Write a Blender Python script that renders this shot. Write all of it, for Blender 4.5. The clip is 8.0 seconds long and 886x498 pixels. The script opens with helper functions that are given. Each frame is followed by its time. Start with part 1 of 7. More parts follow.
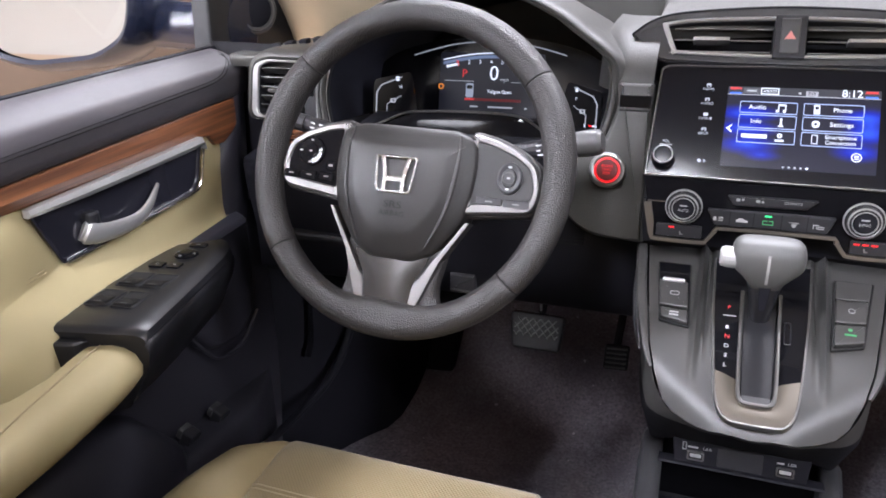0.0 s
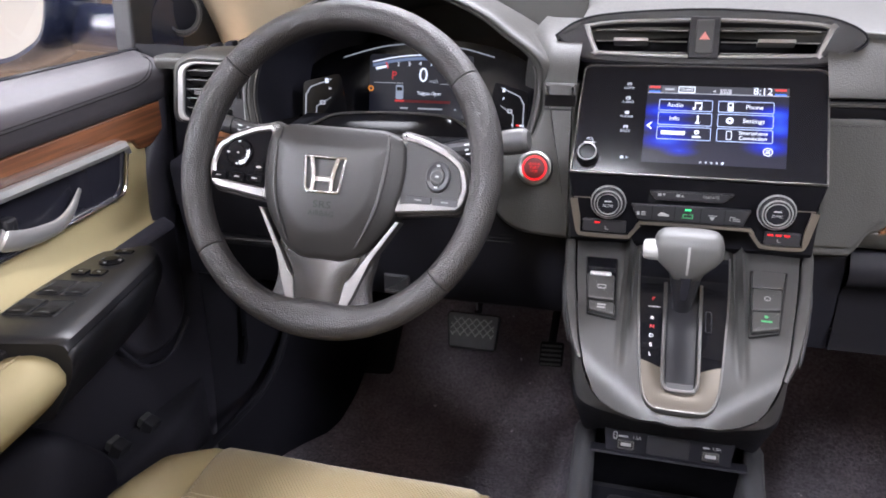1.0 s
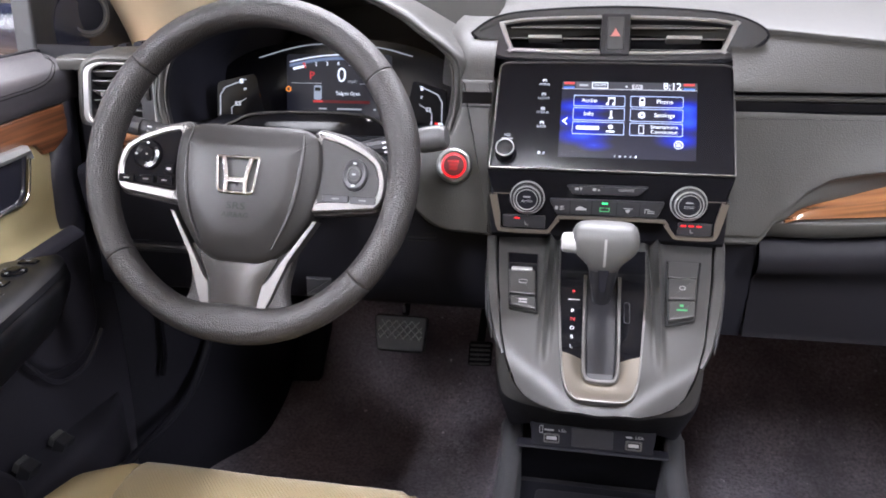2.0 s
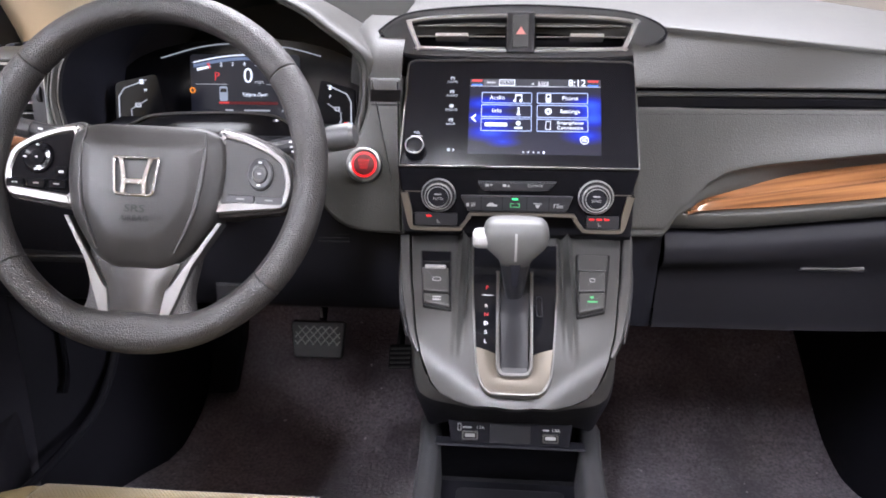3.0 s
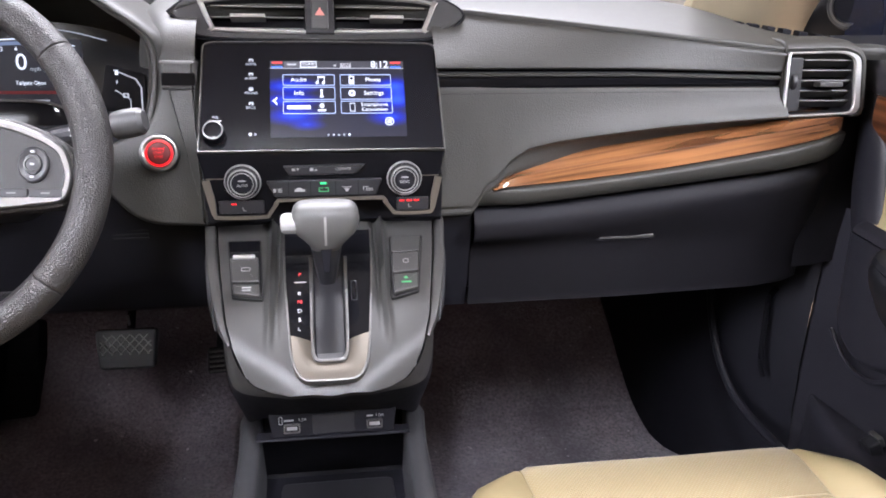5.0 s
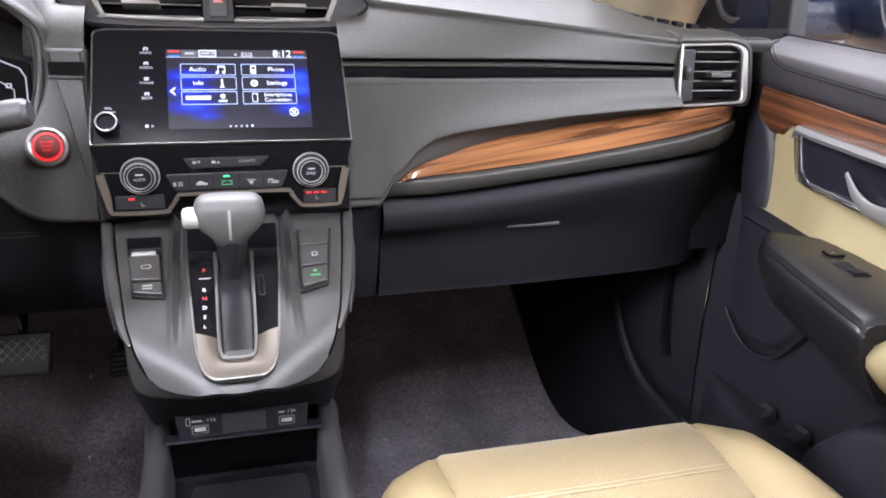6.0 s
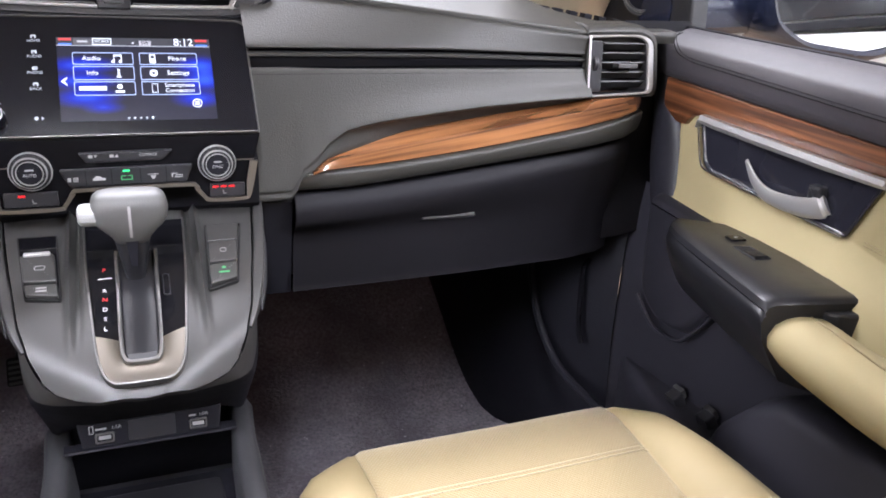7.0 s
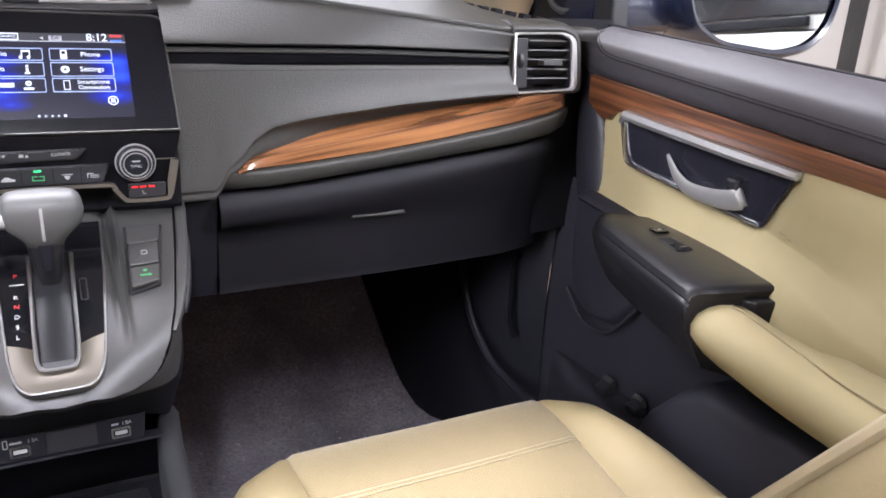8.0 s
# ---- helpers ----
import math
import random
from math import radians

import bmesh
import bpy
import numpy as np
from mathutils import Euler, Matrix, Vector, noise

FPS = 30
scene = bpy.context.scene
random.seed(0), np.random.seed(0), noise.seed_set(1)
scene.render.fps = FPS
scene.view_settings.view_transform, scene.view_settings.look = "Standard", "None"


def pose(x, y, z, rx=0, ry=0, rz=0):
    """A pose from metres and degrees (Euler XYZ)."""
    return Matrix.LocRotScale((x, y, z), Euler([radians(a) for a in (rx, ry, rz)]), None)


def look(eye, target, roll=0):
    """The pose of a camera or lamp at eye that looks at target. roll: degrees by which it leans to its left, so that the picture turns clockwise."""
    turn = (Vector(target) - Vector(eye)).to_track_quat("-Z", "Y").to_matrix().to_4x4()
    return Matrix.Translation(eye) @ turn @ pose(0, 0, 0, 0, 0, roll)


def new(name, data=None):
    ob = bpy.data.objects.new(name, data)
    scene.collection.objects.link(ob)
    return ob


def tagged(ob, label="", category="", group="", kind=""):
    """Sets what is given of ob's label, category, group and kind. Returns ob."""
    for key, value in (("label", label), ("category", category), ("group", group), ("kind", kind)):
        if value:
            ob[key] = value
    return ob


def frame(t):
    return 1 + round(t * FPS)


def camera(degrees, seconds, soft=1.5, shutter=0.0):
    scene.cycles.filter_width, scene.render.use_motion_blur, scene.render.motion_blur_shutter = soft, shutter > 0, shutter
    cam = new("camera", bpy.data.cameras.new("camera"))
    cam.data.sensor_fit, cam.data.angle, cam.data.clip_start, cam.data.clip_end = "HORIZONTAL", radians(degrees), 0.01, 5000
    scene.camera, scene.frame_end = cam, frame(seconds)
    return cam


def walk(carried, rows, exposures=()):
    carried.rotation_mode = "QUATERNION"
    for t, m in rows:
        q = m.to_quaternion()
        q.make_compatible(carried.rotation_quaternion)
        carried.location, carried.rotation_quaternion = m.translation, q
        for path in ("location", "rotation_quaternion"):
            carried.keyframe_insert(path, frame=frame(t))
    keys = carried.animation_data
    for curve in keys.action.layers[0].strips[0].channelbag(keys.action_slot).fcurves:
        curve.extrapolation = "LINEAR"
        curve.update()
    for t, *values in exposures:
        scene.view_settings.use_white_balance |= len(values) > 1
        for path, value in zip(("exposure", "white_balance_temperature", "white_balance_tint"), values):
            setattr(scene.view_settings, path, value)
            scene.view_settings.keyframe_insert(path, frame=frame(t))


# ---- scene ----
cam = camera(61.0, 8.0, soft=1.8)
PATH = [
    (0, (-0.049, -0.93, 0.988), (-0.722, 0.827, 0.31), -0.7),
    (0.5, (-0.043, -0.931, 0.984), (-0.648, 0.853, 0.314), -0.6),
    (1, (-0.037, -0.934, 0.982), (-0.561, 0.878, 0.318), -0.4),
    (2.5, (-0.018, -0.923, 0.964), (-0.275, 0.954, 0.325), -0.1),
    (3, (-0.012, -0.922, 0.959), (-0.165, 0.97, 0.329), 0.1),
    (3.5, (-0.004, -0.921, 0.957), (-0.059, 0.976, 0.327), 0.1),
    (4, (0.002, -0.919, 0.949), (0.061, 0.98, 0.324), 0.2),
    (4.5, (0.007, -0.917, 0.942), (0.183, 0.975, 0.318), 0.5),
    (6, (0.013, -0.917, 0.937), (0.532, 0.905, 0.293), 1.7),
    (6.5, (0.017, -0.915, 0.934), (0.64, 0.872, 0.288), 2.1),
    (7, (0.023, -0.912, 0.932), (0.738, 0.839, 0.281), 2.4),
    (7.5, (0.028, -0.913, 0.93), (0.827, 0.801, 0.28), 2.7),
    (8, (0.028, -0.912, 0.928), (0.903, 0.767, 0.285), 2.9),
]
walk(cam, [(t, look(eye, target, roll)) for t, eye, target, roll in PATH], [(0.0, 0.06, 5820, 20), (1.0, 0.16, 5840, 20), (3.0, 0.33, 5860, 20), (6.0, 0.32, 5840, 20), (8.0, 0.20, 5820, 20)])

XC = 0.005          # the car's middle plane

# ---- world and lamps ----
world = bpy.data.worlds.new("world")
scene.world = world
world.use_nodes = True
world.node_tree.nodes["Background"].inputs[0].default_value = (0.38, 0.5, 1.0, 1)
world.node_tree.nodes["Background"].inputs[1].default_value = 0.05


def lamp(name, m, sx, sy, watts, colour):
    data = bpy.data.lights.new(name, "AREA")
    data.shape, data.size, data.size_y, data.energy, data.color = "RECTANGLE", sx, sy, watts, colour
    ob = new(name, data)
    ob.matrix_world = m
    return ob


NEUTRAL = (1.0, 0.985, 0.935)
# assumed unseen ceiling lamps; the middle one is added, shining through the roof opening
lamp("garage_lamp_front", look((-0.1, 1.4, 3.1), (-0.1, 0.9, 0)), 3.2, 0.5, 390, NEUTRAL)
lamp("added_roof_lamp", look((-0.32, -2.1, 3.1), (-0.16, -1.3, 0.9)), 0.14, 1.8, 230, NEUTRAL)
lamp("garage_lamp_side", look((2.2, -2.0, 3.1), (0.3, -1.2, 0.7)), 0.4, 4.6, 640, NEUTRAL)
lamp("garage_lamp_side", look((-2.6, -2.0, 3.1), (-0.3, -1.2, 0.7)), 0.4, 4.6, 810, NEUTRAL)
lamp("garage_lamp_rear", look((-1.6, -5.6, 3.1), (-1.6, -6.0, 0)), 3.0, 1.2, 600, NEUTRAL)

# ---- mesh helpers ----
def thing(name, at, label, category, group="", kind=""):
    ob = new(name)
    ob.empty_display_size = 0.05
    ob.matrix_world = Matrix.Translation(at)
    return tagged(ob, label, category, group, kind)


def part(name, bm, material, parent=None, label="", sharp=20):
    """Links a bmesh, made in world metres, as one mesh under a thing or a part."""
    me = bpy.data.meshes.new(name)
    bmesh.ops.recalc_face_normals(bm, faces=bm.faces)
    bm.to_mesh(me)
    bm.free()
    me.materials.append(material)
    for p in me.polygons:
        p.use_smooth = True
    me.set_sharp_from_angle(angle=radians(sharp))
    ob = new(name, me)
    if parent:
        ob.parent = parent
        ob.matrix_parent_inverse = world_of(parent).inverted()
    return tagged(ob, label)


def world_of(ob):
    return ob.matrix_basis if ob.parent is None else world_of(ob.parent) @ ob.matrix_parent_inverse @ ob.matrix_basis


def basis(origin, u, v):
    """A frame with u to the right, v up and n towards the viewer."""
    u, v = Vector(u).normalized(), Vector(v).normalized()
    n = u.cross(v)
    return Matrix(((u.x, v.x, n.x, origin[0]), (u.y, v.y, n.y, origin[1]), (u.z, v.z, n.z, origin[2]), (0, 0, 0, 1)))


def leaning(y0, slope, zc=0.8):
    """A frame with x and z as the world has them, whose plane leans: y is y0 at the height zc."""
    return Matrix(((1, 0, 0, 0), (0, slope, -1, y0 - slope * zc), (0, 1, slope, 0), (0, 0, 0, 1)))


def rounded(pts, r, n=4):
    """A polygon with its corners rounded; r one radius or one a corner."""
    out, k = [], len(pts)
    for i in range(k):
        a, b, c = (Vector(pts[(i + j) % k]) for j in (-1, 0, 1))
        ri = r[i] if isinstance(r, (list, tuple)) else r
        da, dc = (a - b), (c - b)
        ri_ = min(ri, da.length * 0.45, dc.length * 0.45)
        p, q = b + da.normalized() * ri_, b + dc.normalized() * ri_
        for j in range(n + 1):
            s = j / n
            out.append(tuple(p * (1 - s) ** 2 + b * 2 * s * (1 - s) + q * s * s))
    return out


def area2(pts):
    return sum(pts[i][0] * pts[(i + 1) % len(pts)][1] - pts[(i + 1) % len(pts)][0] * pts[i][1] for i in range(len(pts)))


def offset(pts, d):
    """The polygon moved inwards by d."""
    k, out = len(pts), []
    s = 1 if area2(pts) > 0 else -1
    for i in range(k):
        a, b, c = (Vector(pts[(i + j) % k]) for j in (-1, 0, 1))
        e, f = b - a, c - b
        e = e.normalized() if e.length > 1e-9 else f.normalized()
        f = f.normalized() if f.length > 1e-9 else e
        n1, n2 = Vector((-e.y, e.x)) * s, Vector((-f.y, f.x)) * s
        m = n1 + n2
        m = m / max(m.length_squared, 0.35) * 2 if m.length > 1e-6 else n1
        out.append((b.x + m.x * d, b.y + m.y * d))
    return out


def smooth_line(pts, k=6):
    """Catmull-Rom through the points."""
    pts = [Vector(p) for p in pts]
    out = []
    for i in range(len(pts) - 1):
        p0, p1, p2, p3 = pts[max(i - 1, 0)], pts[i], pts[i + 1], pts[min(i + 2, len(pts) - 1)]
        for j in range(k):
            s = j / k
            out.append(0.5 * (2 * p1 + (p2 - p0) * s + (2 * p0 - 5 * p1 + 4 * p2 - p3) * s * s + (3 * p1 - p0 - 3 * p2 + p3) * s ** 3))
    out.append(pts[-1])
    return out


def loft(bm, rows, closed=False, caps=False):
    """A skin over rows of equally many points."""
    vs = [[bm.verts.new(p) for p in row] for row in rows]
    k = len(vs[0])
    for a, b in zip(vs, vs[1:]):
        for i in range(k if closed else k - 1):
            j = (i + 1) % k
            try:
                bm.faces.new((a[i], a[j], b[j], b[i]))
            except ValueError:
                pass
    if caps:
        bm.faces.new(vs[0])
        bm.faces.new(vs[-1])
    return bm


def slab(bm, pts, d0, d1, m, bev=0.0, back=True):
    """A plate in the frame m from depth d0 to d1, with its front edge rounded by bev."""
    rows = [[m @ Vector((x, y, d0)) for x, y in pts]]
    if bev:
        s = 1 if d1 > d0 else -1
        rows.append([m @ Vector((x, y, d1 - s * bev)) for x, y in pts])
        rows.append([m @ Vector((x, y, d1 - s * bev * 0.3)) for x, y in offset(pts, bev * 0.3)])
        rows.append([m @ Vector((x, y, d1)) for x, y in offset(pts, bev)])
    else:
        rows.append([m @ Vector((x, y, d1)) for x, y in pts])
    vs = [[bm.verts.new(p) for p in row] for row in rows]
    k = len(pts)
    for a, b in zip(vs, vs[1:]):
        for i in range(k):
            bm.faces.new((a[i], a[(i + 1) % k], b[(i + 1) % k], b[i]))
    bm.faces.new(vs[-1])
    if back:
        bm.faces.new(list(reversed(vs[0])))
    return bm


def band(bm, outer, inner, d0, d1, m, bev=0.0006):
    """A frame between two polygons with equally many points."""
    rows = []
    for pts, d in ((outer, d0), (outer, d1 - bev), (offset(outer, bev), d1), (offset(inner, -bev), d1), (inner, d1 - bev), (inner, d0)):
        rows.append([m @ Vector((x, y, d)) for x, y in pts])
    rows.append(rows[0])
    vs = [[bm.verts.new(p) for p in row] for row in rows[:-1]]
    vs.append(vs[0])
    k = len(outer)
    for a, b in zip(vs, vs[1:]):
        for i in range(k):
            bm.faces.new((a[i], a[(i + 1) % k], b[(i + 1) % k], b[i]))
    return bm


def sweep(bm, path, profile, up=(0, 0, 1), caps=True, scale=None):
    """Sweeps a closed profile (side, up) along a path."""
    path = [Vector(p) for p in path]
    rows = []
    for i, p in enumerate(path):
        t = (path[min(i + 1, len(path) - 1)] - path[max(i - 1, 0)]).normalized()
        side = t.cross(Vector(up)).normalized()
        top = side.cross(t)
        f = scale[i] if scale else 1
        rows.append([p + side * a * f + top * b * f for a, b in profile])
    return loft(bm, rows, closed=True, caps=caps)


def circle(r, n=12, ry=None):
    return [(r * math.cos(2 * math.pi * i / n), (ry or r) * math.sin(2 * math.pi * i / n)) for i in range(n)]


def box2(a, b, c, d):
    return [(a, c), (b, c), (b, d), (a, d)]


def turned(bm, profile, m, n=32, cap=True):
    """A lathe round m's n axis; profile of (radius, height)."""
    rows = []
    for i in range(n + 1):
        a = 2 * math.pi * (i % n) / n
        rows.append([m @ Vector((r * math.cos(a), r * math.sin(a), h)) for r, h in profile])
    vs = [[bm.verts.new(p) for p in row] for row in rows[:-1]]
    vs.append(vs[0])
    for a, b in zip(vs, vs[1:]):
        for j in range(len(profile) - 1):
            bm.faces.new((a[j], a[j + 1], b[j + 1], b[j]))
    if cap and profile[-1][0] > 1e-6:
        bm.faces.new([v[-1] for v in vs[:-1]])
    bmesh.ops.remove_doubles(bm, verts=bm.verts, dist=1e-7)
    return bm


def lettering(text, size, m, material, parent, name="lettering", thick=0.00015, wide=1.0):
    """Text in Blender's own font, centred in the frame m."""
    cu = bpy.data.curves.new(name, "FONT")
    cu.body, cu.size, cu.align_x, cu.align_y, cu.extrude, cu.resolution_u = text, size, "CENTER", "CENTER", thick, 3
    tmp = new("tmp", cu)
    bpy.context.view_layer.update()
    me = bpy.data.meshes.new_from_object(tmp.evaluated_get(bpy.context.evaluated_depsgraph_get()))
    bpy.data.objects.remove(tmp)
    me.transform(m @ Matrix.Diagonal((wide, 1, 1, 1)))
    me.name = name
    me.materials.clear()
    me.materials.append(material)
    ob = new(name, me)
    ob.parent = parent
    ob.matrix_parent_inverse = world_of(parent).inverted()
    return ob


def at(m, x, y, z=0.0):
    return m @ Matrix.Translation((x, y, z))

# ---- materials ----
def node_mat(name, colour, rough=0.5, metal=0.0, grain=0.0, grain_size=900.0, mottle=0.12, mottle_size=14.0, spec=0.5, coat=0.0, worn=0.06, relief=0.0008):
    """A surface with fine relief and two scales of unevenness."""
    mat = bpy.data.materials.new(name)
    mat.use_nodes = True
    nt = mat.node_tree
    b = nt.nodes["Principled BSDF"]
    b.inputs["Metallic"].default_value = metal
    b.inputs["Specular IOR Level"].default_value = spec
    b.inputs["Coat Weight"].default_value = coat
    b.inputs["Coat Roughness"].default_value = 0.06
    tc = nt.nodes.new("ShaderNodeTexCoord")
    big = nt.nodes.new("ShaderNodeTexNoise")
    big.inputs["Scale"].default_value, big.inputs["Detail"].default_value = mottle_size, 5
    nt.links.new(tc.outputs["Object"], big.inputs["Vector"])
    mix = nt.nodes.new("ShaderNodeMix")
    mix.data_type = "RGBA"
    mix.inputs["A"].default_value = (*[c * (1 - mottle) for c in colour], 1)
    mix.inputs["B"].default_value = (*[min(1, c * (1 + mottle)) for c in colour], 1)
    nt.links.new(big.outputs["Fac"], mix.inputs["Factor"])
    nt.links.new(mix.outputs["Result"], b.inputs["Base Color"])
    fine = nt.nodes.new("ShaderNodeTexNoise")
    fine.inputs["Scale"].default_value, fine.inputs["Detail"].default_value = mottle_size * 7, 4
    nt.links.new(tc.outputs["Object"], fine.inputs["Vector"])
    r = nt.nodes.new("ShaderNodeMapRange")
    r.inputs["To Min"].default_value, r.inputs["To Max"].default_value = max(0.02, rough - worn), min(1, rough + worn)
    nt.links.new(fine.outputs["Fac"], r.inputs["Value"])
    nt.links.new(r.outputs["Result"], b.inputs["Roughness"])
    if grain:
        g = nt.nodes.new("ShaderNodeTexVoronoi")
        g.inputs["Scale"].default_value, g.inputs["Randomness"].default_value = grain_size, 0.8
        nt.links.new(tc.outputs["Object"], g.inputs["Vector"])
        bump = nt.nodes.new("ShaderNodeBump")
        bump.inputs["Strength"].default_value, bump.inputs["Distance"].default_value = grain, relief
        nt.links.new(g.outputs["Distance"], bump.inputs["Height"])
        nt.links.new(bump.outputs["Normal"], b.inputs["Normal"])
    return mat


def glow(name, colour, strength):
    mat = bpy.data.materials.new(name)
    mat.use_nodes = True
    b = mat.node_tree.nodes["Principled BSDF"]
    b.inputs["Base Color"].default_value = (*[c * 0.2 for c in colour], 1)
    b.inputs["Emission Color"].default_value = (*colour, 1)
    b.inputs["Emission Strength"].default_value = strength
    return mat


def wood_mat(name, dark, light, along, rough=0.3):
    """Glossy veneer: long streaks that run along one axis."""
    mat = node_mat(name, light, rough, coat=0.5)
    nt = mat.node_tree
    b = nt.nodes["Principled BSDF"]
    tc = nt.nodes.new("ShaderNodeTexCoord")
    mp = nt.nodes.new("ShaderNodeMapping")
    mp.vector_type = "TEXTURE"
    s = [1 / 30, 1 / 30, 1 / 130]
    s["xyz".index(along)] = 1 / 3.2
    mp.inputs["Scale"].default_value = s
    mp.inputs["Rotation"].default_value = (0, -0.15, 0) if along == "x" else (0.075, 0, 0)
    nt.links.new(tc.outputs["Object"], mp.inputs["Vector"])
    no = nt.nodes.new("ShaderNodeTexNoise")
    no.inputs["Scale"].default_value, no.inputs["Detail"].default_value, no.inputs["Distortion"].default_value = 1.0, 5, 0.6
    nt.links.new(mp.outputs["Vector"], no.inputs["Vector"])
    ramp = nt.nodes.new("ShaderNodeValToRGB")
    e = ramp.color_ramp.elements
    e[0].position, e[0].color = 0.34, (*dark, 1)
    e[1].position, e[1].color = 0.68, (*light, 1)
    m = e.new(0.5)
    m.color = (*[0.45 * d + 0.55 * l for d, l in zip(dark, light)], 1)
    nt.links.new(no.outputs["Fac"], ramp.inputs["Fac"])
    nt.links.new(ramp.outputs["Color"], b.inputs["Base Color"])
    return mat


def pane_mat(name, tint):
    mat = bpy.data.materials.new(name)
    mat.use_nodes = True
    nt = mat.node_tree
    nt.nodes.remove(nt.nodes["Principled BSDF"])
    tr, gl, mx = nt.nodes.new("ShaderNodeBsdfTransparent"), nt.nodes.new("ShaderNodeBsdfGlossy"), nt.nodes.new("ShaderNodeMixShader")
    tr.inputs["Color"].default_value = (*tint, 1)
    gl.inputs["Roughness"].default_value = 0.01
    mx.inputs["Fac"].default_value = 0.05
    nt.links.new(tr.outputs["BSDF"], mx.inputs[1])
    nt.links.new(gl.outputs["BSDF"], mx.inputs[2])
    nt.links.new(mx.outputs["Shader"], nt.nodes["Material Output"].inputs["Surface"])
    return mat


def carpet_mat(name, dark, dusty):
    """Dark pile with trodden dust in patches and pale lint."""
    mat = node_mat(name, dark, 0.95, spec=0.1)
    nt = mat.node_tree
    b = nt.nodes["Principled BSDF"]
    tc = nt.nodes.new("ShaderNodeTexCoord")

    def noise(scale, detail, lo, hi):
        no = nt.nodes.new("ShaderNodeTexNoise")
        no.inputs["Scale"].default_value, no.inputs["Detail"].default_value, no.inputs["Roughness"].default_value = scale, detail, 0.65
        nt.links.new(tc.outputs["Object"], no.inputs["Vector"])
        r = nt.nodes.new("ShaderNodeMapRange")
        r.inputs["From Min"].default_value, r.inputs["From Max"].default_value = lo, hi
        nt.links.new(no.outputs["Fac"], r.inputs["Value"])
        return no, r.outputs["Result"]

    patches, pile, lint = noise(6.5, 6, 0.22, 0.78), noise(170, 3, 0.22, 0.78), noise(90, 1, 0.745, 0.78)
    mul = nt.nodes.new("ShaderNodeMath")
    mul.operation = "MULTIPLY"
    nt.links.new(patches[1], mul.inputs[0])
    nt.links.new(pile[1], mul.inputs[1])
    top = nt.nodes.new("ShaderNodeMath")
    top.operation = "MAXIMUM"
    nt.links.new(mul.outputs["Value"], top.inputs[0])
    nt.links.new(lint[1], top.inputs[1])
    mix = nt.nodes.new("ShaderNodeMix")
    mix.data_type = "RGBA"
    mix.inputs["A"].default_value, mix.inputs["B"].default_value = (*dark, 1), (*dusty, 1)
    nt.links.new(top.outputs["Value"], mix.inputs["Factor"])
    nt.links.new(mix.outputs["Result"], b.inputs["Base Color"])
    bump = nt.nodes.new("ShaderNodeBump")
    bump.inputs["Strength"].default_value, bump.inputs["Distance"].default_value = 0.6, 0.004
    nt.links.new(pile[0].outputs["Fac"], bump.inputs["Height"])
    nt.links.new(bump.outputs["Normal"], b.inputs["Normal"])
    return mat


def weave_mat(name, colour):
    """Woven seat cloth: fine diagonal rows of small dots."""
    mat = node_mat(name, colour, 0.8, mottle=0.07, spec=0.2)
    nt = mat.node_tree
    b = nt.nodes["Principled BSDF"]
    tc = nt.nodes.new("ShaderNodeTexCoord")
    heights = []
    for turn in (0.75, -0.75):
        mp = nt.nodes.new("ShaderNodeMapping")
        mp.inputs["Rotation"].default_value = (0, 0, turn)
        nt.links.new(tc.outputs["Object"], mp.inputs["Vector"])
        wv = nt.nodes.new("ShaderNodeTexWave")
        wv.inputs["Scale"].default_value = 95
        nt.links.new(mp.outputs["Vector"], wv.inputs["Vector"])
        heights.append(wv.outputs["Fac"])
    mul = nt.nodes.new("ShaderNodeMath")
    mul.operation = "MULTIPLY"
    nt.links.new(heights[0], mul.inputs[0])
    nt.links.new(heights[1], mul.inputs[1])
    bump = nt.nodes.new("ShaderNodeBump")
    bump.inputs["Strength"].default_value, bump.inputs["Distance"].default_value = 0.5, 0.0012
    nt.links.new(mul.outputs["Value"], bump.inputs["Height"])
    nt.links.new(bump.outputs["Normal"], b.inputs["Normal"])
    b.inputs["Sheen Weight"].default_value = 0.2
    return mat


PAD = node_mat("soft_dash_pad", (0.031, 0.0307, 0.0280), 0.50, grain=0.8, grain_size=560, relief=0.0003, spec=0.36, worn=0.02, mottle=0.06)
DOORPAD = node_mat("soft_door_pad", (0.041, 0.038, 0.043), 0.50, grain=0.5, grain_size=1100, relief=0.0003, spec=0.36, worn=0.03)
PLASTIC = node_mat("grained_black_plastic", (0.014, 0.014, 0.016), 0.42, grain=0.2, grain_size=900, relief=0.0003, spec=0.32)
DULL = node_mat("dull_black_plastic", (0.0065, 0.0065, 0.009), 0.6, grain=0.2, grain_size=800, relief=0.0003, spec=0.12)
# navy lining lightened in colour for the glare of a lens not modelled
LINING_GLARE = node_mat("navy_lining_with_lens_glare", (0.020, 0.021, 0.030), 0.5, grain=0.1, grain_size=900, relief=0.0002, spec=0.30)
LEATHER = node_mat("grained_black_leather", (0.018, 0.0165, 0.016), 0.40, grain=1.0, grain_size=640, worn=0.02, mottle=0.06, relief=0.00074, spec=0.40)
HUB = node_mat("airbag_cover_plastic", (0.0118, 0.0110, 0.0105), 0.44, grain=0.7, grain_size=1000, relief=0.00025, spec=0.29, worn=0.03)
ARMREST = node_mat("smooth_black_armrest_plastic", (0.0085, 0.0085, 0.010), 0.34, grain=0.15, grain_size=900, relief=0.0002, spec=0.30, worn=0.03)
